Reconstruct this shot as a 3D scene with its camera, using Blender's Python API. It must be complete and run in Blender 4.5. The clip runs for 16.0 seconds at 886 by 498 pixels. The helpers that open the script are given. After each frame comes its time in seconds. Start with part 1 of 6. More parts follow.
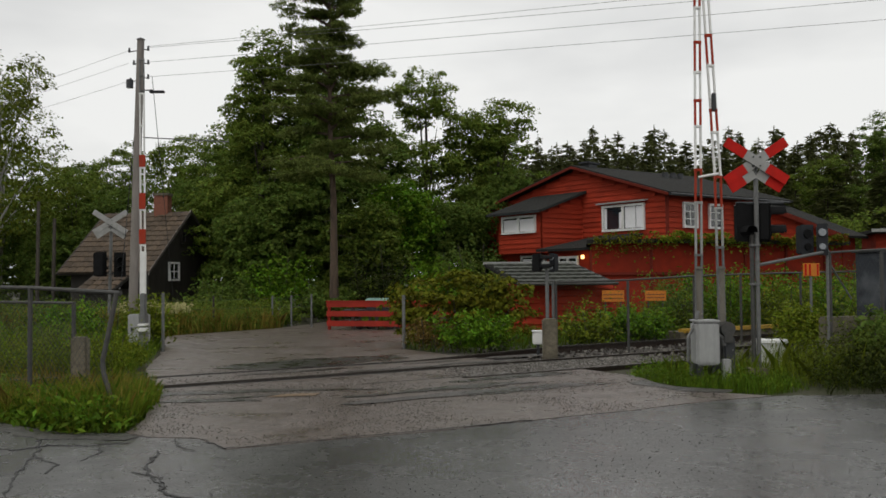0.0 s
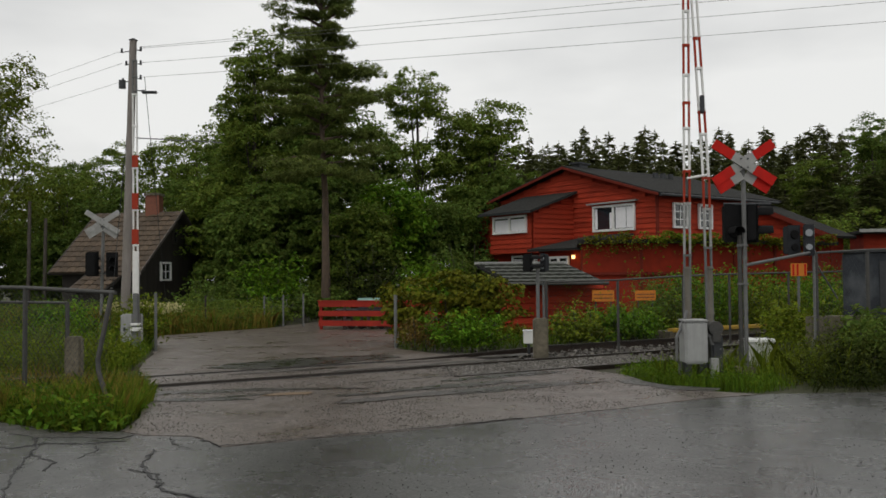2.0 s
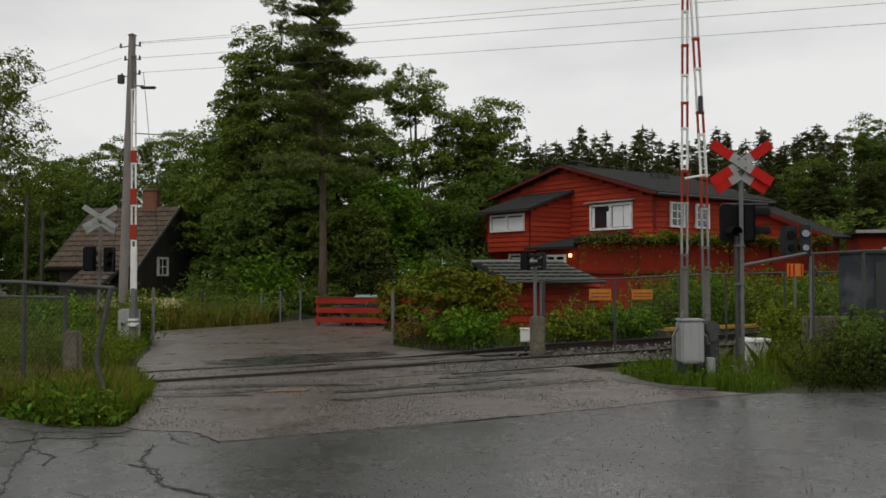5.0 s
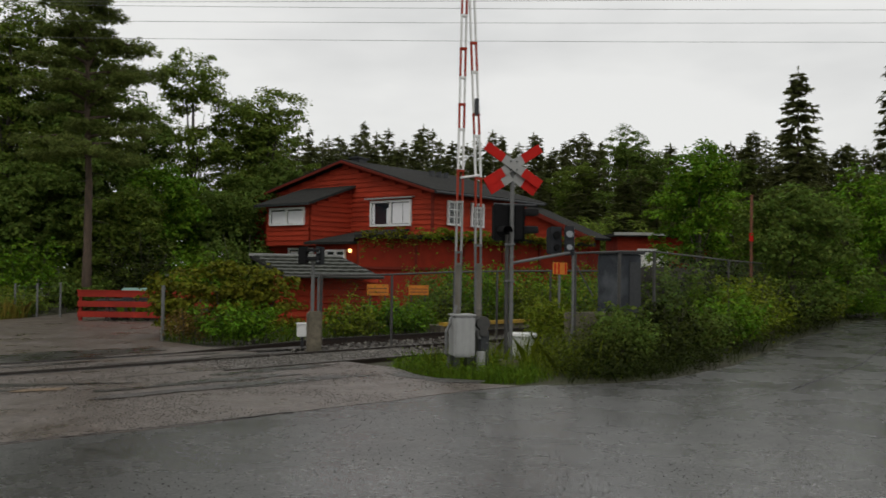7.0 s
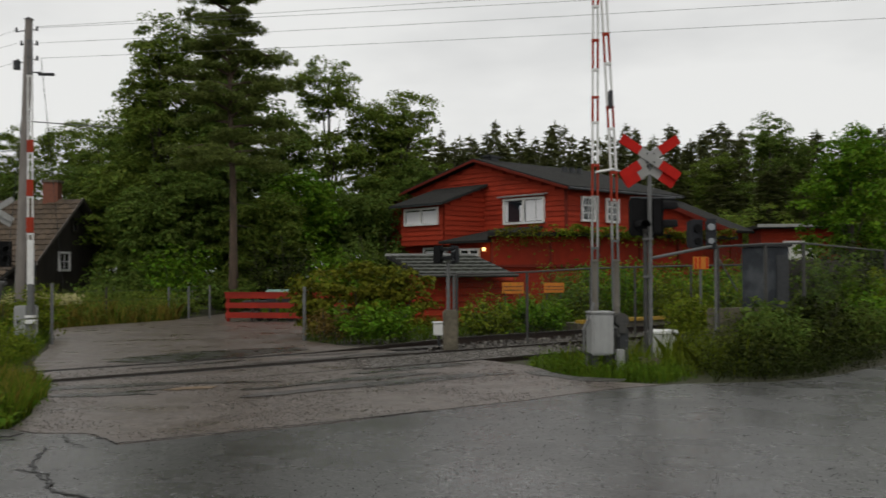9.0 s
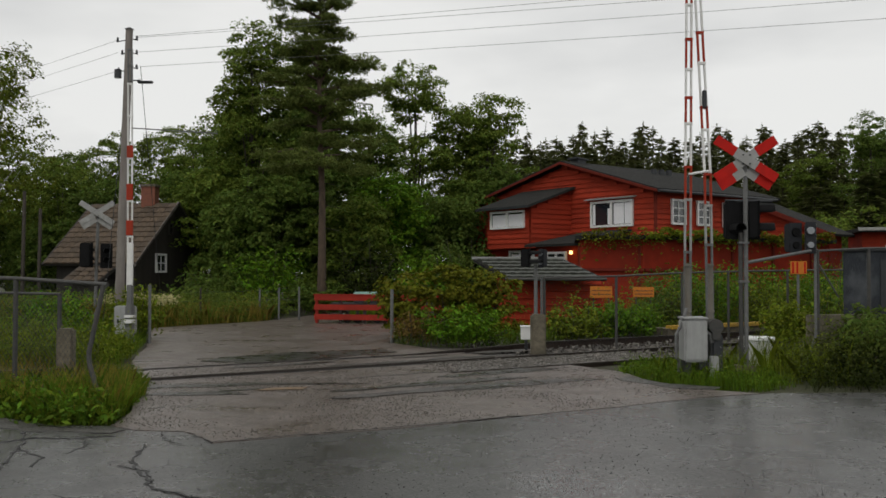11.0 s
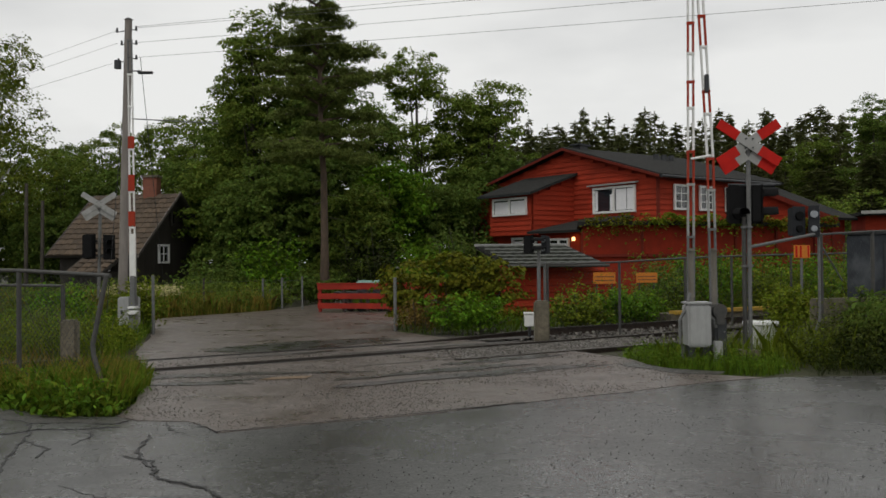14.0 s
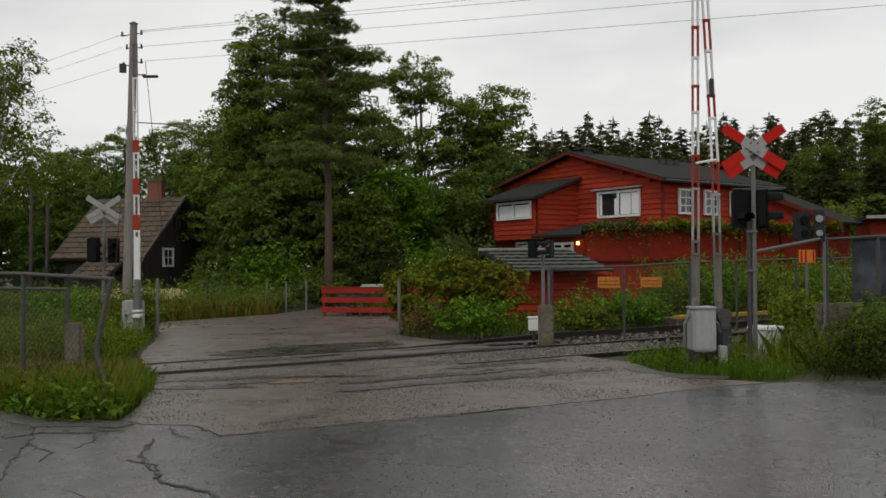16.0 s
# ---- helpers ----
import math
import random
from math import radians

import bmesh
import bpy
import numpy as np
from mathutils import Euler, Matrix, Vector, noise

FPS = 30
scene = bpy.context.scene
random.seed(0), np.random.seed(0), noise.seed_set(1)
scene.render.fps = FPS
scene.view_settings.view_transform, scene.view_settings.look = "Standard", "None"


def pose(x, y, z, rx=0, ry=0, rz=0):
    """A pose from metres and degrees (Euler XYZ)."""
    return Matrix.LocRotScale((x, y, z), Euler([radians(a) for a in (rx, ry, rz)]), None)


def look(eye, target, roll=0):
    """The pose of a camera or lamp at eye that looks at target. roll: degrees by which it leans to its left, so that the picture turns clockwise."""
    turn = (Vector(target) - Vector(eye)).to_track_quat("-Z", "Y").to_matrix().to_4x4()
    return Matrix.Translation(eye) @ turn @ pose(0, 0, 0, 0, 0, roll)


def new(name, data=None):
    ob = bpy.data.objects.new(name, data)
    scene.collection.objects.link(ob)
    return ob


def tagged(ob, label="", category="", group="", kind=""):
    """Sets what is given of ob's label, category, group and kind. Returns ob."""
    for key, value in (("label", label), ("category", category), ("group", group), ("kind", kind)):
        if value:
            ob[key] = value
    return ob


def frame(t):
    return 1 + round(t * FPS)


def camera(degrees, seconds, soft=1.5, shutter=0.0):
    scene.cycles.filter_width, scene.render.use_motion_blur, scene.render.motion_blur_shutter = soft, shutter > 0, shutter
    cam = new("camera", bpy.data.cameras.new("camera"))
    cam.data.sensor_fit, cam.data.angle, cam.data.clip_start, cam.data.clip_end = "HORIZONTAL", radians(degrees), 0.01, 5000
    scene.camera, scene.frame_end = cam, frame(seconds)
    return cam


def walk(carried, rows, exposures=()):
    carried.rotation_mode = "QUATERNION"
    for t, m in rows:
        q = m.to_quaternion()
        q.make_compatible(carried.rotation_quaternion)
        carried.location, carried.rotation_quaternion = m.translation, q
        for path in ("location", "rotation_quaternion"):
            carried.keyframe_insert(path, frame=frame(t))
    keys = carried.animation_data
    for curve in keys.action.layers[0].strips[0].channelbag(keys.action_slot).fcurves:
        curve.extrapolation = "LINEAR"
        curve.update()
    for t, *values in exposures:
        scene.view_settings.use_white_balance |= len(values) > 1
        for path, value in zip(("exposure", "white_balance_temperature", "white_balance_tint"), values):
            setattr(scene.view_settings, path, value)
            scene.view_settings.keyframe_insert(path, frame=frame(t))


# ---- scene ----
cam = camera(51.97, 16.0, soft=1.6, shutter=0.25)
EYE = 1.5
ROWS = [
    (0.0, 0.026, -0.033, -0.004, 0.560, 1.878, 0.486),
    (0.5, 0.021, -0.053, 0.001, 0.478, 1.978, 0.877),
    (1.0, 0.017, -0.051, 0.005, 0.556, 1.927, 0.931),
    (1.5, 0.018, -0.100, 0.003, 0.203, 1.975, 0.851),
    (2.0, 0.021, -0.168, -0.002, 0.011, 1.864, 0.483),
    (2.5, 0.010, -0.178, -0.003, 0.021, 1.728, 0.208),
    (3.0, 0.005, -0.192, -0.001, -0.106, 1.896, -0.037),
    (3.5, -0.014, -0.207, 0.007, -0.228, 1.644, 0.087),
    (6.0, 0.004, -0.208, 0.006, -0.248, 1.710, -0.010),
    (6.5, 0.010, -0.179, 0.004, -6.955, 1.531, -0.642),
    (7.0, 0.049, -0.154, 0.001, -13.982, 1.467, -0.773),
    (7.5, 0.071, -0.122, -0.012, -15.792, 1.322, -0.650),
    (8.0, 0.084, -0.149, -0.015, -15.577, 1.268, -0.225),
    (8.5, 0.082, -0.125, -0.017, -12.453, 1.378, 0.024),
    (9.0, 0.047, -0.061, -0.005, -5.563, 1.316, 0.237),
    (9.5, 0.016, -0.032, 0.001, -1.059, 1.551, 0.008),
    (12.0, 0.002, 0.006, 0.004, -0.123, 1.334, -0.032),
    (12.5, 0.004, 0.010, 0.002, -0.074, 1.115, 0.162),
    (13.0, 0.007, 0.016, 0.008, 0.161, 0.961, 0.334),
    (13.5, 0.007, 0.015, 0.004, 0.133, 0.731, 0.374),
    (14.0, 0.002, 0.019, -0.001, -0.052, 0.745, 0.543),
    (14.5, -0.001, 0.003, 0.000, -0.000, 0.816, 0.620),
    (15.0, 0.008, 0.026, -0.000, 0.119, 0.982, 0.626),
    (15.5, 0.011, 0.027, 0.002, 0.278, 1.240, 0.520),
    (16.0, 0.001, 0.031, -0.000, 0.206, 0.997, 0.440),
]
walk(cam, [(t, pose(x, y, EYE + z, 90 + pitch, roll, yaw)) for t, x, y, z, yaw, pitch, roll in ROWS],
     exposures=[(0.0, 0.02, 6650, 8), (3.0, -0.05, 6650, 8), (6.5, -0.07, 6650, 8), (9.0, -0.07, 6650, 8), (12.5, -0.06, 6650, 8), (15.5, -0.03, 6650, 8), (16.0, -0.02, 6650, 8)])

# ---- light: a bright overcast sky after rain ----
world = bpy.data.worlds.new("overcast_sky")
scene.world = world
world.use_nodes = True
wn, wl = world.node_tree.nodes, world.node_tree.links
wn.clear()
sky = wn.new("ShaderNodeTexSky")
sky.sky_type, sky.sun_disc = "NISHITA", False
sky.sun_elevation, sky.sun_rotation = radians(48), radians(200)
wc = wn.new("ShaderNodeTexCoord")
wmap = wn.new("ShaderNodeMapping")
wmap.inputs["Scale"].default_value = (1.0, 1.0, 3.2)
wnoise = wn.new("ShaderNodeTexNoise")
wnoise.inputs["Scale"].default_value, wnoise.inputs["Detail"].default_value = 1.7, 5
wramp = wn.new("ShaderNodeValToRGB")
wramp.color_ramp.elements[0].position, wramp.color_ramp.elements[0].color = 0.36, (0.63, 0.635, 0.65, 1)
wramp.color_ramp.elements[1].position, wramp.color_ramp.elements[1].color = 0.62, (0.93, 0.93, 0.935, 1)
wskybg, wcloud = wn.new("ShaderNodeBackground"), wn.new("ShaderNodeBackground")
wskybg.inputs["Strength"].default_value = 0.08
wcloud.inputs["Strength"].default_value = 0.96
wmix, wout = wn.new("ShaderNodeMixShader"), wn.new("ShaderNodeOutputWorld")
wmix.inputs[0].default_value = 0.93
wl.new(wc.outputs["Generated"], wmap.inputs[0])
wl.new(wmap.outputs[0], wnoise.inputs["Vector"])
wl.new(wnoise.outputs["Fac"], wramp.inputs[0])
wl.new(sky.outputs[0], wskybg.inputs[0])
wl.new(wramp.outputs[0], wcloud.inputs[0])
wl.new(wskybg.outputs[0], wmix.inputs[1])
wl.new(wcloud.outputs[0], wmix.inputs[2])
wl.new(wmix.outputs[0], wout.inputs[0])
sun_data = bpy.data.lights.new("sun", "SUN")
sun_data.energy, sun_data.angle, sun_data.color = 0.7, radians(35), (1.0, 0.97, 0.92)
sun = new("sun", sun_data)
sun.matrix_basis = look((-8, -16, 26), (0, 0, 0))
scene.view_settings.exposure = 0.0


# ---- materials ----
def mat(name, c1, c2=None, scale=6.0, rough=0.7, rough2=None, metal=0.0, bump=0.0, bscale=None, stain=None, stain_scale=0.7, stain_amt=0.5, rnd=0.0, detail=6,
        spec=0.5, island=0.0, coat=0.0, stretch=(1, 1, 1), translucent=0.0, hard=0.18):
    """A procedural surface: two tones of grain, a larger stain, relief, and a shift of tone from piece to piece."""
    m = bpy.data.materials.new(name)
    m.use_nodes = True
    n, l = m.node_tree.nodes, m.node_tree.links
    b = n["Principled BSDF"]
    out = n["Material Output"]
    tc = n.new("ShaderNodeTexCoord")
    mp = n.new("ShaderNodeMapping")
    mp.inputs["Scale"].default_value = stretch
    l.new(tc.outputs["Object"], mp.inputs[0])
    nz = n.new("ShaderNodeTexNoise")
    nz.inputs["Scale"].default_value, nz.inputs["Detail"].default_value, nz.inputs["Roughness"].default_value = scale, detail, 0.65
    l.new(mp.outputs[0], nz.inputs["Vector"])
    ramp = n.new("ShaderNodeValToRGB")
    c2 = c2 or tuple(v * 0.7 for v in c1)
    ramp.color_ramp.elements[0].position, ramp.color_ramp.elements[0].color = 0.5 - hard, (*c2, 1)
    ramp.color_ramp.elements[1].position, ramp.color_ramp.elements[1].color = 0.5 + hard, (*c1, 1)
    l.new(nz.outputs["Fac"], ramp.inputs[0])
    colour = ramp.outputs[0]
    if stain:
        nz2 = n.new("ShaderNodeTexNoise")
        nz2.inputs["Scale"].default_value, nz2.inputs["Detail"].default_value = stain_scale, 4
        l.new(tc.outputs["Object"], nz2.inputs["Vector"])
        r2 = n.new("ShaderNodeMapRange")
        r2.inputs[1].default_value, r2.inputs[2].default_value = 0.46, 0.66
        r2.inputs[4].default_value = stain_amt
        l.new(nz2.outputs["Fac"], r2.inputs[0])
        mx = n.new("ShaderNodeMix")
        mx.data_type = "RGBA"
        l.new(r2.outputs[0], mx.inputs[0])
        l.new(colour, mx.inputs[6])
        mx.inputs[7].default_value = (*stain, 1)
        colour = mx.outputs[2]
    for amount, node, sock in ((rnd, "ShaderNodeObjectInfo", "Random"), (island, "ShaderNodeNewGeometry", "Random Per Island")):
        if amount:
            oi = n.new(node)
            mr = n.new("ShaderNodeMapRange")
            mr.inputs[3].default_value, mr.inputs[4].default_value = 1 - amount, 1 + amount
            l.new(oi.outputs[sock], mr.inputs[0])
            hs = n.new("ShaderNodeHueSaturation")
            l.new(mr.outputs[0], hs.inputs["Value"])
            if island:
                mh = n.new("ShaderNodeMapRange")
                mh.inputs[3].default_value, mh.inputs[4].default_value = 0.5 - 0.035 * island, 0.5 + 0.05 * island
                wnz = n.new("ShaderNodeTexWhiteNoise")
                wnz.noise_dimensions = "1D"
                l.new(oi.outputs[sock], wnz.inputs["W"])
                l.new(wnz.outputs["Value"], mh.inputs[0])
                l.new(mh.outputs[0], hs.inputs["Hue"])
            l.new(colour, hs.inputs["Color"])
            colour = hs.outputs[0]
    l.new(colour, b.inputs["Base Color"])
    b.inputs["Metallic"].default_value = metal
    b.inputs["Specular IOR Level"].default_value = spec
    b.inputs["Coat Weight"].default_value = coat
    if rough2 is None:
        b.inputs["Roughness"].default_value = rough
    else:
        nr = n.new("ShaderNodeTexNoise")
        nr.inputs["Scale"].default_value, nr.inputs["Detail"].default_value = stain_scale * 1.7, 5
        l.new(tc.outputs["Object"], nr.inputs["Vector"])
        rr = n.new("ShaderNodeMapRange")
        rr.inputs[1].default_value, rr.inputs[2].default_value = 0.35, 0.65
        rr.inputs[3].default_value, rr.inputs[4].default_value = rough2, rough
        l.new(nr.outputs["Fac"], rr.inputs[0])
        l.new(rr.outputs[0], b.inputs["Roughness"])
    if bump:
        bz = n.new("ShaderNodeTexNoise")
        bz.inputs["Scale"].default_value, bz.inputs["Detail"].default_value = bscale or scale * 3, 4
        l.new(mp.outputs[0], bz.inputs["Vector"])
        bp = n.new("ShaderNodeBump")
        bp.inputs["Strength"].default_value, bp.inputs["Distance"].default_value = bump, 0.02
        l.new(bz.outputs["Fac"], bp.inputs["Height"])
        l.new(bp.outputs[0], b.inputs["Normal"])
    if translucent:
        tr = n.new("ShaderNodeBsdfTranslucent")
        l.new(colour, tr.inputs[0])
        ms = n.new("ShaderNodeMixShader")
        ms.inputs[0].default_value = translucent
        l.new(b.outputs[0], ms.inputs[1])
        l.new(tr.outputs[0], ms.inputs[2])
        l.new(ms.outputs[0], out.inputs[0])
    return m


def lamp_mat(name, colour, strength):
    m = bpy.data.materials.new(name)
    m.use_nodes = True
    b = m.node_tree.nodes["Principled BSDF"]
    b.inputs["Base Color"].default_value = (*colour, 1)
    b.inputs["Emission Color"].default_value = (*colour, 1)
    b.inputs["Emission Strength"].default_value = strength
    return m


def glass_mat(name, tint=(0.02, 0.025, 0.03), rough=0.04):
    m = bpy.data.materials.new(name)
    m.use_nodes = True
    b = m.node_tree.nodes["Principled BSDF"]
    b.inputs["Base Color"].default_value = (*tint, 1)
    b.inputs["Roughness"].default_value = rough
    b.inputs["Specular IOR Level"].default_value = 0.8
    return m


def asphalt(name, dark, light, worn, rough_wet, rough_dry, cell=52, patch_scale=0.55, bump=0.35):
    """Bound stone chips of many tones, worn and damp patches, and a sheen that is patchy as well."""
    m = bpy.data.materials.new(name)
    m.use_nodes = True
    n, l = m.node_tree.nodes, m.node_tree.links
    b = n["Principled BSDF"]
    tc = n.new("ShaderNodeTexCoord")
    vo = n.new("ShaderNodeTexVoronoi")
    vo.inputs["Scale"].default_value = cell
    l.new(tc.outputs["Object"], vo.inputs["Vector"])
    chips = n.new("ShaderNodeValToRGB")
    e = chips.color_ramp.elements
    e[0].position, e[0].color = 0.15, (*dark, 1)
    e[1].position, e[1].color = 0.98, (*light, 1)
    mid = e.new(0.80)
    mid.color = (*[d * 0.62 + q * 0.38 for d, q in zip(dark, light)], 1)
    l.new(vo.outputs["Color"], chips.inputs[0])

    def noise_range(scale, lo, hi, a0, a1, detail=6):
        nz = n.new("ShaderNodeTexNoise")
        nz.inputs["Scale"].default_value, nz.inputs["Detail"].default_value, nz.inputs["Roughness"].default_value = scale, detail, 0.62
        l.new(tc.outputs["Object"], nz.inputs["Vector"])
        mr = n.new("ShaderNodeMapRange")
        mr.inputs[1].default_value, mr.inputs[2].default_value, mr.inputs[3].default_value, mr.inputs[4].default_value = lo, hi, a0, a1
        l.new(nz.outputs["Fac"], mr.inputs[0])
        return mr.outputs[0]

    def blend(fac, c1, c2, mode="MIX"):
        mx = n.new("ShaderNodeMix")
        mx.data_type, mx.blend_type = "RGBA", mode
        if isinstance(fac, float):
            mx.inputs[0].default_value = fac
        else:
            l.new(fac, mx.inputs[0])
        l.new(c1, mx.inputs[6])
        if isinstance(c2, tuple):
            mx.inputs[7].default_value = (*c2, 1)
        else:
            l.new(c2, mx.inputs[7])
        return mx.outputs[2]

    colour = blend(noise_range(patch_scale, 0.42, 0.68, 0.0, 0.75), chips.outputs[0], worn)
    colour = blend(noise_range(7.0, 0.5, 0.72, 0.0, 0.55), colour, tuple(v * 0.6 for v in dark))
    l.new(colour, b.inputs["Base Color"])
    l.new(noise_range(patch_scale * 1.6, 0.38, 0.64, rough_dry, rough_wet), b.inputs["Roughness"])
    bp = n.new("ShaderNodeBump")
    bp.inputs["Strength"].default_value, bp.inputs["Distance"].default_value = bump, 0.006
    l.new(vo.outputs["Distance"], bp.inputs["Height"])
    l.new(bp.outputs[0], b.inputs["Normal"])
    return m


M_ASPHALT = asphalt("wet_asphalt", (0.017, 0.017, 0.016), (0.215, 0.210, 0.198), (0.039, 0.038, 0.036), 0.20, 0.34, bump=0.22)
M_OLD = asphalt("worn_reddish_asphalt", (0.044, 0.034, 0.028), (0.340, 0.275, 0.235), (0.110, 0.087, 0.073), 0.25, 0.48, 46, 0.7, 0.35)
M_PALE = asphalt("pale_old_asphalt", (0.026, 0.026, 0.025), (0.190, 0.186, 0.178), (0.046, 0.045, 0.043), 0.18, 0.34, 60, 0.9, 0.22)
M_TAR = mat("dark_tar", (0.018, 0.017, 0.016), (0.010, 0.010, 0.010), 30, 0.5, bump=0.4)
M_WET = mat("wet_stain", (0.034, 0.031, 0.025), (0.018, 0.017, 0.014), 20, 0.36, 0.22, bump=0.2, stain=(0.055, 0.048, 0.042), stain_scale=1.6)
M_GRIME = mat("grimy_gravel_asphalt", (0.085, 0.072, 0.062), (0.012, 0.010, 0.009), 22, 0.6, 0.3, bump=1.0, bscale=26, hard=0.10, detail=3)
M_BROKEN = mat("crumbled_asphalt", (0.075, 0.068, 0.058), (0.010, 0.009, 0.008), 28, 0.55, 0.3, bump=1.0, bscale=30, hard=0.09, detail=4, stain=(0.02, 0.018, 0.016), stain_scale=3.0, stain_amt=0.7)
M_GRAVEL = mat("pale_track_gravel", (0.27, 0.255, 0.235), (0.035, 0.032, 0.028), 30, 0.8, bump=1.0, bscale=30, hard=0.10, detail=3, stain=(0.12, 0.10, 0.085), stain_scale=1.2)
M_SAND = mat("damp_sand", (0.20, 0.13, 0.07), (0.11, 0.08, 0.05), 30, 0.8, bump=0.4)
M_SOIL = mat("soil_and_moss", (0.050, 0.052, 0.024), (0.030, 0.024, 0.015), 5, 0.95, bump=0.8, bscale=30, stain=(0.06, 0.075, 0.02), stain_scale=0.5)
M_BALLAST = mat("grey_ballast", (0.115, 0.105, 0.092), (0.028, 0.025, 0.022), 22, 0.85, bump=1.0, bscale=22, hard=0.12, detail=3, stain=(0.08, 0.065, 0.05), stain_scale=0.9)
M_STONE = mat("ballast_stone", (0.15, 0.137, 0.12), (0.06, 0.053, 0.046), 14, 0.7, island=0.6)
M_GRIT = mat("road_grit", (0.12, 0.115, 0.11), (0.03, 0.03, 0.03), 60, 0.8, hard=0.03, detail=1, spec=0.2)
M_RAIL = mat("rusty_rail_steel", (0.055, 0.036, 0.026), (0.026, 0.018, 0.014), 20, 0.6, metal=0.3, bump=0.2)
M_RAILTOP = mat("worn_rail_head", (0.052, 0.042, 0.035), (0.028, 0.022, 0.018), 20, 0.45, metal=0.4)
M_SLEEPER = mat("oily_sleeper_wood", (0.055, 0.045, 0.038), (0.028, 0.022, 0.018), 12, 0.85, bump=0.5)
M_GALV = mat("galvanised_steel", (0.165, 0.168, 0.165), (0.105, 0.106, 0.102), 18, 0.6, metal=0.15, stain=(0.15, 0.15, 0.15), stain_scale=3)
M_WIRE = mat("fence_wire", (0.070, 0.074, 0.074), (0.045, 0.045, 0.045), 20, 0.7, spec=0.15)
M_CABINET = mat("light_grey_cabinet_paint", (0.36, 0.365, 0.36), (0.28, 0.285, 0.28), 8, 0.5, stretch=(2, 2, 0.5), stain=(0.27, 0.27, 0.26), stain_scale=3, stain_amt=0.5)
M_DARKM = mat("dark_painted_metal", (0.045, 0.048, 0.052), (0.028, 0.03, 0.033), 14, 0.5, metal=0.2)
M_BLACK = mat("matt_black_paint", (0.010, 0.010, 0.011), (0.006, 0.006, 0.006), 10, 0.7, spec=0.12)
M_DARKG = mat("dull_dark_galvanised_tube", (0.064, 0.064, 0.060), (0.040, 0.040, 0.038), 16, 0.65, metal=0.1, stain=(0.07, 0.06, 0.05), stain_scale=4)
M_GREYHEAD = mat("grey_signal_paint", (0.028, 0.030, 0.034), (0.018, 0.019, 0.022), 10, 0.65, spec=0.2)
M_WHITE = mat("white_paint", (0.80, 0.80, 0.78), (0.72, 0.72, 0.70), 8, 0.5, stain=(0.50, 0.49, 0.46), stain_scale=3, stain_amt=0.4)
M_REDSIGN = mat("signal_red_paint", (0.52, 0.018, 0.012), (0.43, 0.014, 0.010), 6, 0.6, spec=0.12, stain=(0.32, 0.02, 0.015), stain_scale=4, stain_amt=0.4)
M_BOOMRED = mat("faded_boom_red", (0.38, 0.045, 0.022), (0.30, 0.036, 0.018), 8, 0.65, spec=0.12, stain=(0.24, 0.05, 0.03), stain_scale=4)
M_SIGNBACK = mat("unpainted_sign_back", (0.36, 0.36, 0.35), (0.28, 0.28, 0.27), 8, 0.6, stain=(0.22, 0.22, 0.20), stain_scale=5)
M_LENS = mat("silver_lamp_cover", (0.34, 0.36, 0.38), (0.22, 0.24, 0.26), 6, 0.25, metal=0.4)
M_REDW = mat("falu_red_boards", (0.400, 0.046, 0.020), (0.300, 0.034, 0.016), 5, 0.8, spec=0.15, bump=0.35, bscale=18, stain=(0.19, 0.026, 0.014), stain_scale=0.9, stain_amt=0.5, rnd=0.13, stretch=(0.5, 0.5, 3))
M_REDG = mat("fence_red_boards", (0.34, 0.032, 0.020), (0.25, 0.024, 0.016), 5, 0.75, spec=0.15, bump=0.3, bscale=18, stain=(0.20, 0.024, 0.017), stain_scale=1.5, rnd=0.12)
M_REDD = mat("dark_red_wall", (0.290, 0.030, 0.014), (0.210, 0.024, 0.012), 3, 0.85, spec=0.12, bump=0.3, bscale=20, stain=(0.13, 0.022, 0.013), stain_scale=0.7)
M_TRIM = mat("dark_red_trim", (0.17, 0.024, 0.014), (0.12, 0.018, 0.011), 6, 0.75, spec=0.15)
M_ROOF = mat("dark_felt_roof", (0.050, 0.050, 0.047), (0.012, 0.012, 0.012), 16, 0.95, spec=0.08, bump=0.4, stain=(0.036, 0.036, 0.033), stain_scale=0.9)
M_TILE = mat("grey_green_roof_tile", (0.056, 0.060, 0.048), (0.026, 0.028, 0.022), 9, 0.6, bump=0.4, rnd=0.2, stain=(0.06, 0.075, 0.04), stain_scale=2)
M_BTILE = mat("weathered_brown_roof_tile", (0.098, 0.066, 0.040), (0.046, 0.032, 0.020), 7, 0.8, bump=0.5, rnd=0.28, stain=(0.085, 0.080, 0.06), stain_scale=1.5)
M_BROWNW = mat("dark_stained_brown_wall", (0.036, 0.030, 0.024), (0.022, 0.019, 0.016), 6, 0.8, bump=0.4, stretch=(3, 3, 0.5), rnd=0.15)
M_GLASS = glass_mat("window_glass")
M_CURTAIN = mat("white_curtain", (0.82, 0.82, 0.84), (0.70, 0.70, 0.72), 9, 0.9, stretch=(6, 6, 0.6))
M_BARKP = mat("pine_bark", (0.13, 0.088, 0.060), (0.065, 0.048, 0.036), 9, 0.9, bump=0.8, stretch=(1, 1, 0.35))
M_BARK = mat("grey_brown_bark", (0.085, 0.072, 0.058), (0.045, 0.038, 0.032), 9, 0.9, bump=0.7)
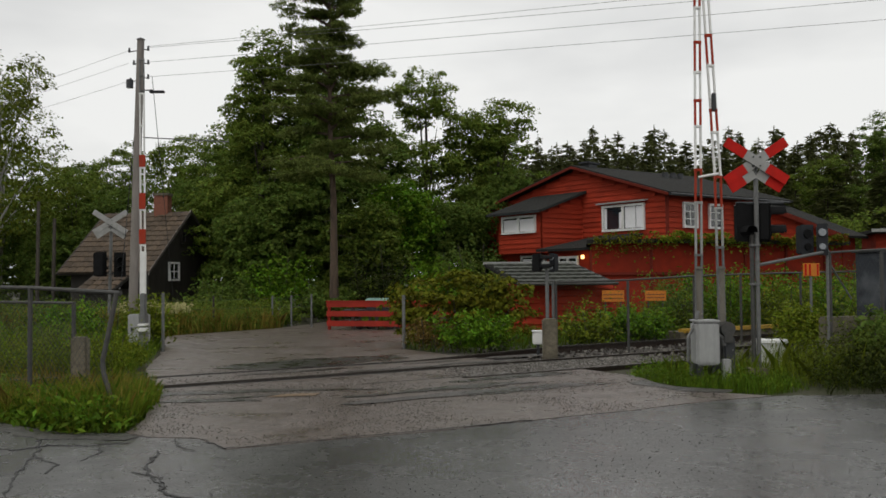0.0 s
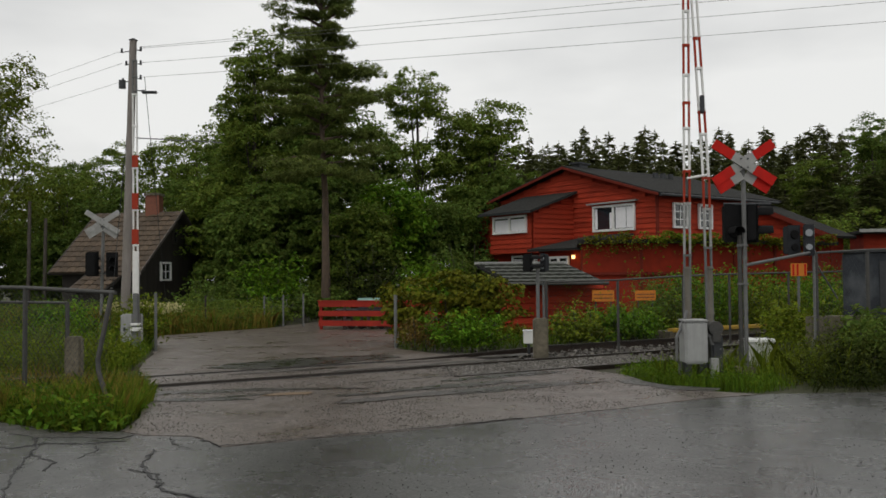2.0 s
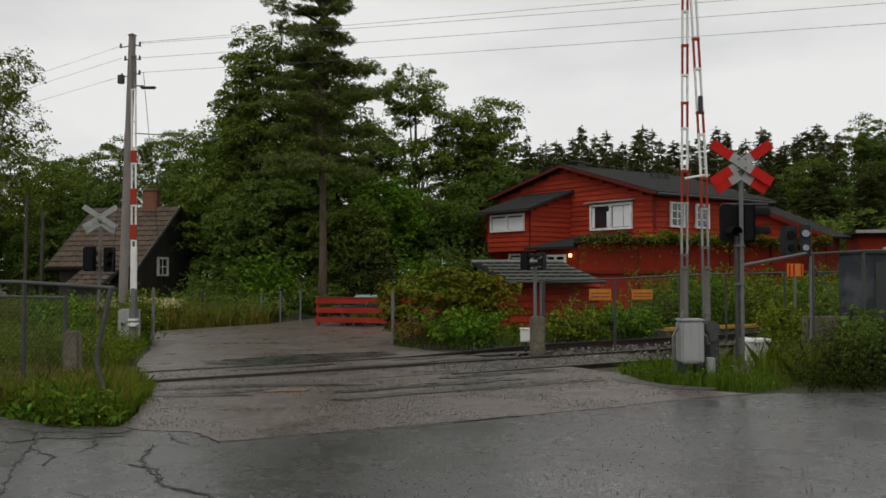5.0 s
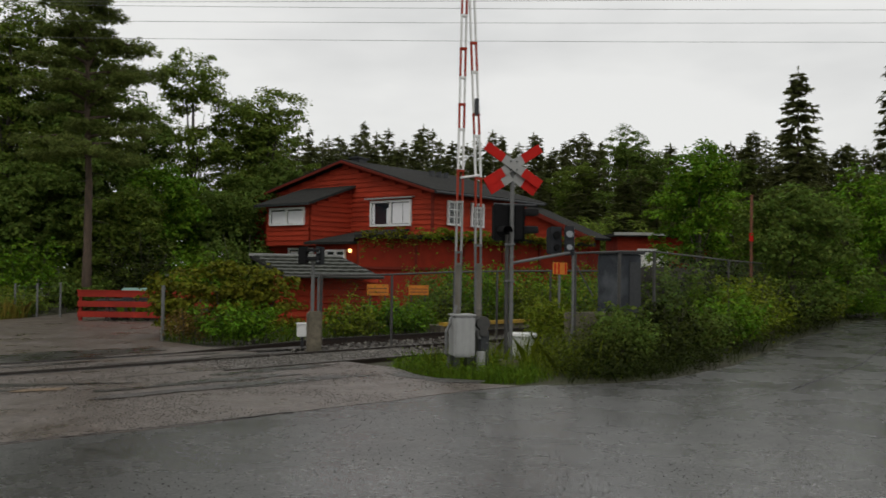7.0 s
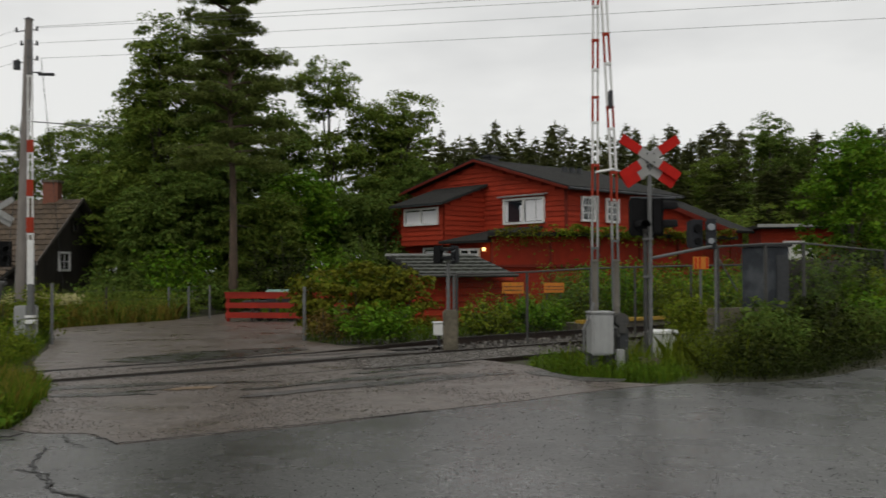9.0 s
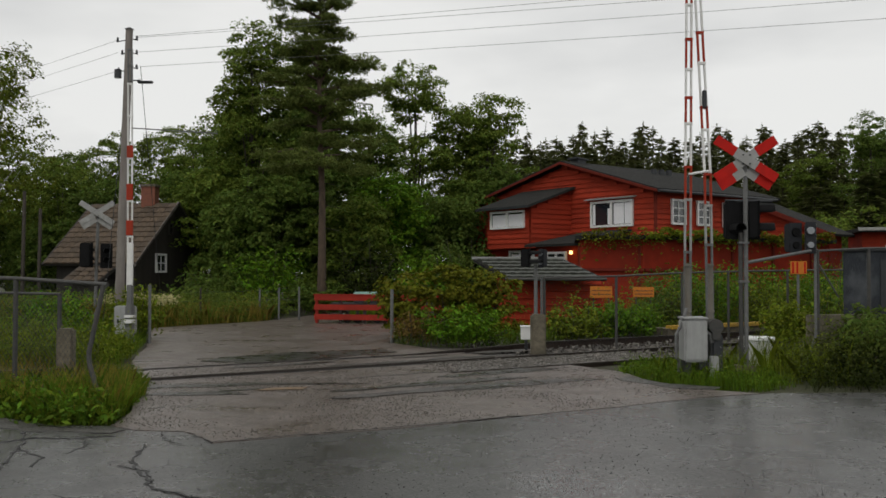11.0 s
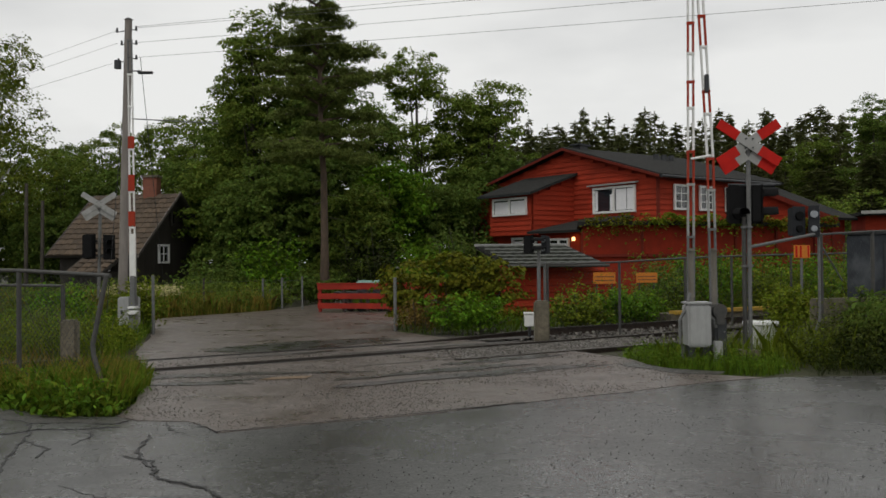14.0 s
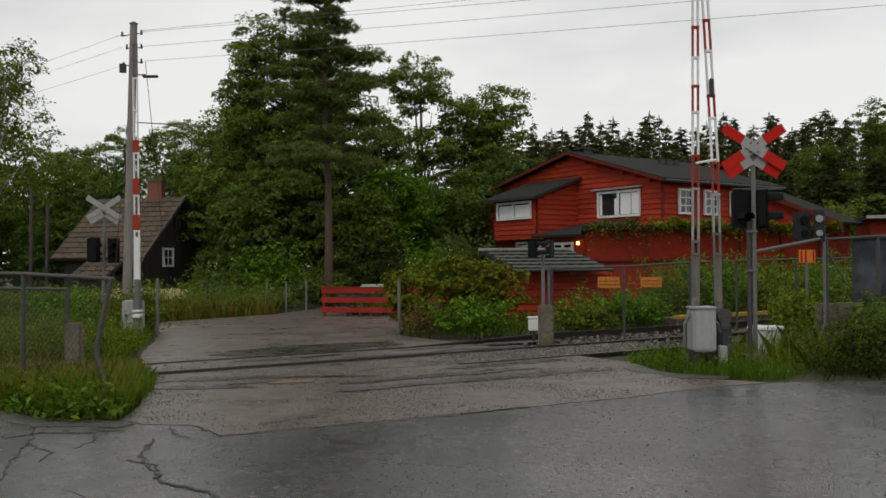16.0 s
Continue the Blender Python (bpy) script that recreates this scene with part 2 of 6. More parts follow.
M_BIRCH = mat("birch_bark", (0.42, 0.41, 0.38), (0.10, 0.09, 0.08), 7, 0.8, bump=0.3, stretch=(1, 1, 3))
M_POLE = mat("weathered_grey_wood_pole", (0.25, 0.225, 0.205), (0.17, 0.15, 0.135), 8, 0.85, bump=0.4, stretch=(1, 1, 0.2))
M_CONC = mat("mossy_concrete", (0.185, 0.160, 0.115), (0.095, 0.082, 0.058), 10, 0.9, bump=0.5, stain=(0.07, 0.065, 0.045), stain_scale=3.5, stain_amt=0.8)
M_YELLOW = mat("platform_edge_yellow", (0.52, 0.33, 0.035), (0.38, 0.23, 0.03), 8, 0.7, stain=(0.16, 0.12, 0.06), stain_scale=3)
M_ORANGE = mat("orange_sign_paint", (0.62, 0.20, 0.010), (0.52, 0.16, 0.010), 8, 0.5)
M_BRICK = mat("chimney_brick", (0.26, 0.095, 0.055), (0.17, 0.065, 0.045), 12, 0.85, bump=0.5, rnd=0.2)
M_LIDG = mat("pale_green_plastic", (0.30, 0.48, 0.42), (0.24, 0.40, 0.36), 5, 0.45)
M_RUST = mat("rusty_iron", (0.20, 0.075, 0.035), (0.10, 0.045, 0.025), 14, 0.85, bump=0.4)
M_LAMP = lamp_mat("warm_lamp_glow", (1.0, 0.62, 0.22), 3.0)
M_TYRE = mat("black_rubber", (0.015, 0.015, 0.015), None, 10, 0.8)


def leaf_mat(name, c, island=0.5, tl=0.3, spec=0.06):
    c = (c[0] * 1.06, c[1], c[2] * 0.75)
    return mat(name, c, tuple(v * 0.72 for v in c), 0.6, 0.6, island=island, translucent=tl, spec=spec, stain=tuple(v * 0.75 for v in c), stain_scale=0.35, stain_amt=0.6)


L_DECID = leaf_mat("broad_leaves", (0.158, 0.225, 0.050), tl=0.42)
L_DARK = leaf_mat("dark_broad_leaves", (0.124, 0.190, 0.048), tl=0.45)
L_BRIGHT = leaf_mat("bright_shrub_leaves", (0.120, 0.235, 0.022))
L_YELL = leaf_mat("yellow_green_leaves", (0.165, 0.220, 0.026))
L_PINE = leaf_mat("pine_needles", (0.165, 0.215, 0.075), 0.4, 0.42)
L_SPRUCE = leaf_mat("spruce_needles", (0.118, 0.138, 0.062), 0.4, 0.35)
L_BIRCH = leaf_mat("birch_leaves", (0.135, 0.175, 0.030))
L_IVY = leaf_mat("ivy_leaves", (0.140, 0.152, 0.018), 0.5)
L_GRASS = leaf_mat("grass_blades", (0.112, 0.190, 0.022), 0.6, 0.3)
L_DRY = leaf_mat("dry_grass", (0.27, 0.215, 0.060), 0.4, 0.3)
L_FLOWER = leaf_mat("cream_flowers", (0.62, 0.60, 0.42), 0.2, 0.3)
L_REDWEED = leaf_mat("brownish_weed_tops", (0.16, 0.110, 0.040), 0.4, 0.2)


# ---- building blocks ----
class Shape:
    """Collects boxes, tubes and plates and becomes one mesh object."""

    def __init__(self):
        self.v, self.f = [], []

    def add(self, verts, faces):
        k = len(self.v)
        self.v += [tuple(p) for p in verts]
        self.f += [tuple(i + k for i in q) for q in faces]
        return self

    def box(self, cx, cy, cz, sx, sy, sz, m=None):
        pts = [Vector((cx + sx * a / 2, cy + sy * b / 2, cz + sz * c / 2)) for c in (-1, 1) for b in (-1, 1) for a in (-1, 1)]
        if m is not None:
            pts = [m @ p for p in pts]
        return self.add(pts, [(0, 2, 3, 1), (4, 5, 7, 6), (0, 1, 5, 4), (2, 6, 7, 3), (0, 4, 6, 2), (1, 3, 7, 5)])

    def tube(self, p, q, r, r2=None, n=10, cap=True):
        p, q = Vector(p), Vector(q)
        r2 = r if r2 is None else r2
        d = (q - p).normalized()
        a = d.orthogonal().normalized()
        b = d.cross(a)
        ring = [a * math.cos(2 * math.pi * i / n) + b * math.sin(2 * math.pi * i / n) for i in range(n)]
        fs = [(i, (i + 1) % n, n + (i + 1) % n, n + i) for i in range(n)]
        if cap:
            fs += [tuple(range(n))[::-1], tuple(range(n, 2 * n))]
        return self.add([p + e * r for e in ring] + [q + e * r2 for e in ring], fs)

    def path(self, pts, r, n=8):
        """One bent tube through all the points."""
        pts = [Vector(p) for p in pts]
        rings = []
        for i, p in enumerate(pts):
            d = (pts[min(i + 1, len(pts) - 1)] - pts[max(i - 1, 0)]).normalized()
            a = d.cross(Vector((0.31, 0.95, 0.05))).normalized()
            b = d.cross(a)
            rings += [p + (a * math.cos(2 * math.pi * j / n) + b * math.sin(2 * math.pi * j / n)) * r for j in range(n)]
        fs = [(i * n + j, i * n + (j + 1) % n, (i + 1) * n + (j + 1) % n, (i + 1) * n + j) for i in range(len(pts) - 1) for j in range(n)]
        return self.add(rings, fs + [tuple(range(n))[::-1], tuple(range((len(pts) - 1) * n, len(pts) * n))])

    def prism(self, poly, z0, z1):
        n = len(poly)
        return self.add([(x, y, z0) for x, y in poly] + [(x, y, z1) for x, y in poly],
                        [tuple(range(n))[::-1], tuple(range(n, 2 * n))] + [(i, (i + 1) % n, n + (i + 1) % n, n + i) for i in range(n)])

    def plate(self, corners, thick, up=False):
        """A slab: four or more corners of its upper face, and its thickness against the normal. up: that face looks upwards."""
        c = [Vector(p) for p in corners]
        if up and (c[1] - c[0]).cross(c[2] - c[0]).z < 0:
            c = c[::-1]
        nn = (c[1] - c[0]).cross(c[2] - c[0]).normalized() * thick
        n = len(c)
        return self.add(c + [p - nn for p in c], [tuple(range(n)), tuple(range(n, 2 * n))[::-1]] + [(i, n + i, n + (i + 1) % n, (i + 1) % n) for i in range(n)])

    def mesh(self, name, material, bevel=0.0, smooth=False):
        me = bpy.data.meshes.new(name)
        me.from_pydata(self.v, [], self.f)
        me.materials.append(material)
        if bevel:
            bm = bmesh.new()
            bm.from_mesh(me)
            bmesh.ops.remove_doubles(bm, verts=bm.verts, dist=0.0001)
            bmesh.ops.bevel(bm, geom=[e for e in bm.edges if len(e.link_faces) == 2 and e.calc_face_angle(0) > 0.6], offset=bevel, segments=2, affect="EDGES")
            bm.to_mesh(me)
            bm.free()
        if smooth:
            me.shade_smooth()
            me.set_sharp_from_angle(angle=radians(40))
        return me


def part(name, shape, material, parent, label="", bevel=0.0, smooth=False):
    ob = new(name, shape.mesh(name, material, bevel, smooth) if isinstance(shape, Shape) else shape)
    ob.parent = parent
    return tagged(ob, label) if label else ob


def thing(name, m, label, category, group="", kind=""):
    ob = new(name)
    ob.empty_display_size = 0.2
    ob.matrix_basis = m
    return tagged(ob, label, category, group, kind)


def single(name, shape, material, label, category, m=None, bevel=0.0, smooth=False, kind="", group=""):
    ob = new(name, shape.mesh(name, material, bevel, smooth) if isinstance(shape, Shape) else shape)
    if m is not None:
        ob.matrix_basis = m
    return tagged(ob, label, category, group, kind)


def fast_mesh(name, co, per, material):
    """A mesh of many loose faces with the same number of corners, from an array of points."""
    k = len(co) // per
    me = bpy.data.meshes.new(name)
    me.vertices.add(k * per)
    me.vertices.foreach_set("co", np.asarray(co, dtype=np.float32).ravel())
    me.loops.add(k * per)
    me.loops.foreach_set("vertex_index", np.arange(k * per, dtype=np.int32))
    me.polygons.add(k)
    me.polygons.foreach_set("loop_start", np.arange(k, dtype=np.int32) * per)
    me.materials.append(material)
    me.update(calc_edges=True)
    me.validate()
    return me


rng = np.random.default_rng(7)


def unit(v):
    return v / np.maximum(np.linalg.norm(v, axis=1, keepdims=True), 1e-9)


def leaves(centres, size, aspect=0.55, up=0.35, out=None, droop=0.0):
    """Pointed leaves, one at each centre: four corners each, lightly folded."""
    k = len(centres)
    nrm = rng.normal(size=(k, 3))
    nrm[:, 2] = np.abs(nrm[:, 2]) + up
    if out is not None:
        nrm += out
    nrm = unit(nrm)
    d = rng.normal(size=(k, 3))
    d[:, 2] -= droop
    d = unit(d - nrm * (d * nrm).sum(1, keepdims=True))
    s = np.cross(nrm, d)
    L = (size * rng.uniform(0.6, 1.35, k))[:, None]
    w = L * aspect * 0.5
    fold = nrm * w * 0.5
    co = np.stack([centres - d * L * 0.5, centres + s * w + fold + d * L * 0.05, centres + d * L * 0.5, centres - s * w + fold + d * L * 0.05], 1)
    return co.reshape(-1, 3)


def ellipsoid_clumps(n, rx, ry, rz, shell=0.55):
    v = unit(rng.normal(size=(n, 3)))
    r = rng.uniform(shell, 1.0, n)[:, None] ** 0.7
    return v * r * np.array([rx, ry, rz])


def crown_points(lobes, clumps, per, clump_r):
    """Points of a leafy crown: lobes (x, y, z, rx, ry, rz) carry clumps, the clumps carry leaves."""
    pts, outs = [], []
    vol = np.array([b[3] * b[4] + b[5] * b[3] for b in lobes], float)
    for lobe, share in zip(lobes, vol / vol.sum()):
        k = max(3, int(clumps * share))
        c = ellipsoid_clumps(k, *lobe[3:6])
        o = unit(c / np.array(lobe[3:6]))
        c = c + np.array(lobe[:3])
        rad = clump_r * rng.uniform(0.55, 1.3, k)
        dome = rng.normal(size=(k, per, 3))
        dome /= np.linalg.norm(dome, axis=2, keepdims=True)
        dome[:, :, 2] = np.where(dome[:, :, 2] < -0.25, -dome[:, :, 2] * 0.8, dome[:, :, 2])
        q = dome * rng.uniform(0.55, 1.08, (k, per, 1)) * np.array([1, 1, 0.7]) * rad[:, None, None]
        q += rng.normal(size=q.shape) * 0.1 * rad[:, None, None]
        pts.append((c[:, None, :] + q).reshape(-1, 3))
        outs.append((np.repeat(o, per, 0) + dome.reshape(-1, 3) * 1.3))
    return np.concatenate(pts), np.concatenate(outs)


def trunk_shape(h, r, lean=0.0, limbs=(), seed=0):
    rr = random.Random(seed)
    s = Shape()
    pts = [Vector((lean * (i / 6) ** 1.5 + rr.uniform(-1, 1) * 0.03 * h * 0.15, rr.uniform(-1, 1) * 0.03 * h * 0.15, h * i / 6 - (0.15 if i == 0 else 0))) for i in range(7)]
    for i in range(6):
        s.tube(pts[i], pts[i + 1], r * (1 - 0.85 * i / 6) * (1.25 if i == 0 else 1), r * (1 - 0.85 * (i + 1) / 6), 9, cap=i in (0, 5))
    for z0, x, y, z1 in limbs:
        k = min(5, int(z0 / h * 6))
        base = pts[k].lerp(pts[k + 1], z0 / h * 6 - k)
        tip = Vector((x, y, z1))
        mid = base.lerp(tip, 0.55) + Vector((0, 0, 0.08 * (tip - base).length))
        s.tube(base, mid, r * 0.38, r * 0.22, 7).tube(mid, tip, r * 0.22, r * 0.05, 6)
    return s


# ---- ground, roads, railway ----
def wobble(poly, amp, step=0.5, seed=1):
    """A polygon's edge broken up, as worn asphalt and grass edges are."""
    rr = random.Random(seed)
    out = []
    for (ax, ay), (bx, by) in zip(poly, poly[1:] + poly[:1]):
        k = max(1, min(40, int(math.hypot(bx - ax, by - ay) / step)))
        for i in range(k):
            j = amp if i else amp * 0.4
            out.append((ax + (bx - ax) * i / k + rr.uniform(-j, j), ay + (by - ay) * i / k + rr.uniform(-j, j)))
    return out


ground = Shape()
ground.box(0, 300, -0.56, 1800, 1400, 1.0)
single("ground", ground, M_SOIL, "damp soil and moss under grass", "ground", kind="structure")

LEFT_EDGE = [(-60, 14.5), (-12, 11.0), (-4.75, 9.70), (-3.75, 8.95), (-3.2, 8.95)]
RIGHT_EDGE = [(3.2, 11.9), (4.25, 11.45), (5.6, 11.5), (6.6, 12.0), (8.5, 13.5), (13.9, 19.3), (20.4, 25.7), (33.9, 37.8), (90, 84)]
SEAM = [(-3.2, 8.95), (-2.9, 8.70), (-2.4, 8.62), (-2.15, 8.3), (-2.0, 8.05), (-1.1, 8.5), (0.0, 9.05), (0.9, 9.6), (1.65, 10.05), (2.4, 10.5), (3.2, 11.0), (4.0, 11.35)]
road = Shape()
road.prism(wobble(LEFT_EDGE[:-1], 0.05, seed=2)[:-1] + SEAM + RIGHT_EDGE[1:] + [(90, -25), (-60, -25)], -0.3, 0.0)
single("road", road, M_ASPHALT, "wet dark grey asphalt road with cracks and patches", "road", kind="structure")
CROSSING = SEAM[::-1] + [(-3.35, 10.0), (-3.7, 11.4), (-4.3, 12.8), (-4.9, 14.6), (-5.5, 16.6), (-5.8, 18.0), (-6.6, 21.0), (-7.9, 24.5), (-5.4, 28.2), (-4.0, 34.0), (-0.6, 34.0),
                               (-0.7, 27.0), (-1.0, 22.0), (-1.1, 19.6), (-0.3, 18.3), (0.8, 16.6), (1.6, 15.7), (2.3, 14.6), (2.75, 13.9), (2.9, 12.9), (3.2, 11.9)]
crossing = Shape()
crossing.prism(wobble(CROSSING, 0.035, 0.4, 5), -0.3, 0.006)
single("crossing_pavement", crossing, M_OLD, "worn damp reddish asphalt at the level crossing", "pavement", kind="structure")

# the railway runs askew; u along it, n across it, counted from the near track's far rail
TU, TN, T0 = Vector((0.845, 0.534, 0)), Vector((-0.534, 0.845, 0)), Vector((0.6, 15.62, 0))
RAILWAY = Matrix((( TU.x, TN.x, 0, T0.x), (TU.y, TN.y, 0, T0.y), (0, 0, 1, 0), (0, 0, 0, 1)))


def rail(parent, n, u0, u1, top, top2=None):
    """A rail from u0 to u1 with web, foot and worn head; its top may rise along the way."""
    s = Shape()
    L, mid = u1 - u0, (u0 + u1) / 2
    tilt = Matrix.Translation((mid, n, (top + (top if top2 is None else top2)) / 2)) @ pose(0, 0, 0, 0, -math.degrees(math.atan2((top2 or top) - top, L)) if top2 else 0, 0)
    s.box(0, 0, -0.152, L, 0.125, 0.016, tilt).box(0, 0, -0.09, L, 0.018, 0.11, tilt)
    part("rail", s, M_RAIL, parent)
    part("rail_head", Shape().box(0, 0, -0.018, L, 0.07, 0.036, tilt), M_RAILTOP, parent, "worn steel rail head", bevel=0.006)


near_track = thing("near_track", RAILWAY, "near railway track set into the crossing", "railway track", "railway tracks", kind="structure")
rail(near_track, 0.0, -60, 90, 0.042)
rail(near_track, 1.435, 2.8, 90, 0.13)
rail(near_track, 1.435, -0.6, 2.8, 0.022, 0.13)
rail(near_track, 1.435, -60, -6.3, 0.10)
rail(near_track, 1.435, -6.3, -0.6, 0.022)
side_track = thing("side_track", RAILWAY, "single worn side rail at the crossing's edge", "railway track", "railway tracks", kind="structure")
rail(side_track, -1.435, -1.4, 3.4, 0.022)
# flangeways beside the rails where they lie in asphalt
for n, u0, u1 in ((-0.08, -6.2, 2.0), (-1.37, -1.2, 2.2), (1.37, -6.3, -0.6)):
    single("flangeway_groove", Shape().box((u0 + u1) / 2, n, 0.0085, u1 - u0, 0.075, 0.003), M_TAR, "dark grimy groove beside the rail", "rail groove", m=RAILWAY, kind="structure")
# ballast bed right of the crossing and left of it
for u0, u1, n0, n1, z in ((0.6, 90, -0.2, 4.0, -0.04), (-60, -6.3, -2.3, 4.0, -0.05)):
    bed = Shape()
    bed.prism([(u0, n0), (u1, n0), (u1, n1), (u0, n1)], -0.3, z)
    single("ballast_bed", bed, M_BALLAST, "grey crushed stone ballast bed under the rails", "ballast", m=RAILWAY, kind="structure")
single("gravel_strip", Shape().prism([(-1.2, -1.33), (3.2, -1.33), (3.2, -0.13), (-0.4, -0.13)], -0.2, 0.010), M_GRAVEL, "light gravel filling between the rails", "gravel", m=RAILWAY, kind="structure")
k = 5200
c = np.stack([rng.uniform(-1.0, 16, k), rng.uniform(-1.4, 3.2, k), rng.uniform(-0.04, 0.015, k)], 1)
c = c[~((c[:, 0] < 1.4) & (c[:, 1] > 0.0)) & ~((c[:, 0] < 3) & (c[:, 1] < -1.4))]
tet = np.array([[1, 1, 1], [1, -1, -1], [-1, 1, -1], [-1, -1, 1]], float)
tet = tet[[0, 1, 2, 0, 3, 1, 0, 2, 3, 1, 3, 2]]
stones = (c[:, None, :] + tet[None] * rng.uniform(0.010, 0.034, (len(c), 1, 3)) * np.where(rng.random((len(c), 1, 1)) > 0.5, 1, -1))
single("ballast_stones", fast_mesh("ballast_stones", stones.reshape(-1, 3), 3, M_STONE), None, "loose grey ballast stones between the rails", "gravel", m=RAILWAY, kind="stuff")
k = 4200
c = np.stack([rng.uniform(-1.4, 3.4, k), rng.uniform(-1.36, -0.1, k), np.full(k, 0.012)], 1)
c = c[c[:, 0] > -1.4 + 0.8 * rng.random(len(c))]
stones = (c[:, None, :] + tet[None] * rng.uniform(0.004, 0.014, (len(c), 1, 3)) * np.where(rng.random((len(c), 1, 1)) > 0.5, 1, -1))
single("gravel_chips", fast_mesh("gravel_chips", stones.reshape(-1, 3), 3, M_STONE), None, "small gravel chips between the rails", "gravel", m=RAILWAY, kind="stuff")
for u in np.arange(2.2, 30, 0.62):
    part("sleeper", Shape().box(u, 0.85, -0.075, 0.24, 2.3, 0.10), M_SLEEPER, near_track)

# patches, cracks and stains of the road
def patch(name, pts, material, label, z, seed):
    single(name, Shape().prism(wobble(pts, 0.05, 0.18, seed), z - 0.003, z), material, label, "road patch", kind="structure")


patch("wet_patch", [(-4.0, 15.3), (-3.2, 15.1), (-2.0, 15.9), (-0.8, 17.2), (-1.1, 17.8), (-2.6, 17.2), (-3.8, 16.2)], M_WET, "dark damp stain on the crossing", 0.013, 3)
patch("wet_patch", [(-3.9, 11.75), (-2.2, 12.15), (-0.9, 12.35), (-2.4, 12.4), (-3.9, 12.1)], M_WET, "dark damp stain along the rail", 0.013, 4)
patch("wet_patch", [(-3.6, 11.1), (-2.3, 11.2), (-2.5, 11.4), (-3.5, 11.35)], M_WET, "dark damp stain along the rail", 0.013, 8)
patch("wet_patch", [(0.2, 11.5), (1.3, 12.2), (2.4, 12.9), (1.6, 12.8), (0.5, 12.0)], M_WET, "dark damp stain on the crossing", 0.013, 9)
patch("sand_patch", [(-2.35, 11.55), (-1.75, 11.65), (-1.7, 11.9), (-2.2, 11.8)], M_SAND, "small patch of brown sand on asphalt", 0.017, 6)


def crack(pts, w, seed, z=0.011):
    rr = random.Random(seed)
    fine = []
    for (ax, ay), (bx, by) in zip(pts, pts[1:]):
        kk = max(2, int(math.hypot(bx - ax, by - ay) / 0.07))
        fine += [(ax + (bx - ax) * i / kk + rr.uniform(-0.022, 0.022), ay + (by - ay) * i / kk + rr.uniform(-0.022, 0.022)) for i in range(kk)]
    s = Shape()
    for (ax, ay), (bx, by) in zip(fine, fine[1:]):
        d = Vector((bx - ax, by - ay, 0)).normalized()
        o = Vector((-d.y, d.x, 0)) * w * rr.uniform(0.25, 1.0) * 0.5
        a, b = Vector((ax, ay, z)), Vector((bx, by, z))
        s.plate([a - o, b - o, b + o, a + o], 0.004)
    single("asphalt_crack", s, M_TAR, "dark crack in the asphalt", "crack", kind="structure")


crack([(-2.55, 7.95), (-2.45, 7.3), (-2.15, 6.7), (-2.0, 6.35), (-1.6, 6.1), (-1.35, 5.7)], 0.032, 1, 0.009)
crack([(-3.9, 8.6), (-3.6, 7.9), (-3.4, 7.1), (-3.1, 6.3), (-2.9, 5.6)], 0.03, 2, 0.009)
crack([(-6.0, 8.3), (-4.9, 8.1), (-4.3, 8.25), (-3.9, 8.05), (-3.6, 8.35)], 0.045, 3, 0.009)
crack([(-2.5, 7.1), (-2.2, 6.9), (-2.05, 6.5)], 0.016, 27, 0.009)
crack([(-3.7, 8.3), (-3.3, 8.25), (-2.9, 8.4)], 0.03, 28, 0.009)
crack([(-3.6, 7.8), (-3.2, 7.4), (-3.15, 7.0)], 0.025, 29, 0.009)
crack([(-3.15, 8.2), (-3.05, 7.85), (-3.1, 7.5)], 0.02, 4, 0.009)
patch("old_apron", [(-6.5, 9.6), (-4.6, 9.15), (-3.6, 8.6), (-2.75, 8.5), (-2.5, 7.9), (-2.42, 7.3), (-2.1, 6.7), (-1.95, 6.3), (-1.6, 6.05), (-1.3, 5.6), (-1.0, 4.6), (-6.5, 4.6)], M_PALE, "paler old asphalt apron beside the road", 0.0035, 25)
patch("gravel_fringe", [(-6.5, 10.15), (-4.8, 9.62), (-3.75, 8.85), (-3.0, 8.75), (-3.05, 8.55), (-3.9, 8.62), (-4.9, 9.35), (-6.5, 9.8)], M_BROKEN, "dirt and gravel washed along the grass edge", 0.0078, 23)
patch("gravel_fringe", [(2.75, 13.3), (3.1, 12.3), (3.7, 11.95), (3.5, 11.65), (3.0, 11.9), (2.5, 12.8)], M_BROKEN, "dirt and gravel washed along the verge", 0.0125, 24)
crack([(-2.35, 8.55), (-2.0, 8.08), (-1.1, 8.53)], 0.02, 5, 0.010)
crack([(-1.1, 8.53), (0.0, 9.08), (0.9, 9.63)], 0.035, 6, 0.010)
crack([(-2.6, 6.2), (-1.9, 5.6), (-1.2, 5.45)], 0.02, 7, 0.005)
crack([(-2.6, 8.6), (-2.45, 8.2), (-2.2, 7.9)], 0.015, 9, 0.010)
crack([(7.5, 10.5), (11, 13.5), (15, 17.6), (19, 21.3)], 0.05, 10, 0.005)
crack([(-1.2, 13.0), (0.4, 14.0), (1.9, 14.9)], 0.03, 11)

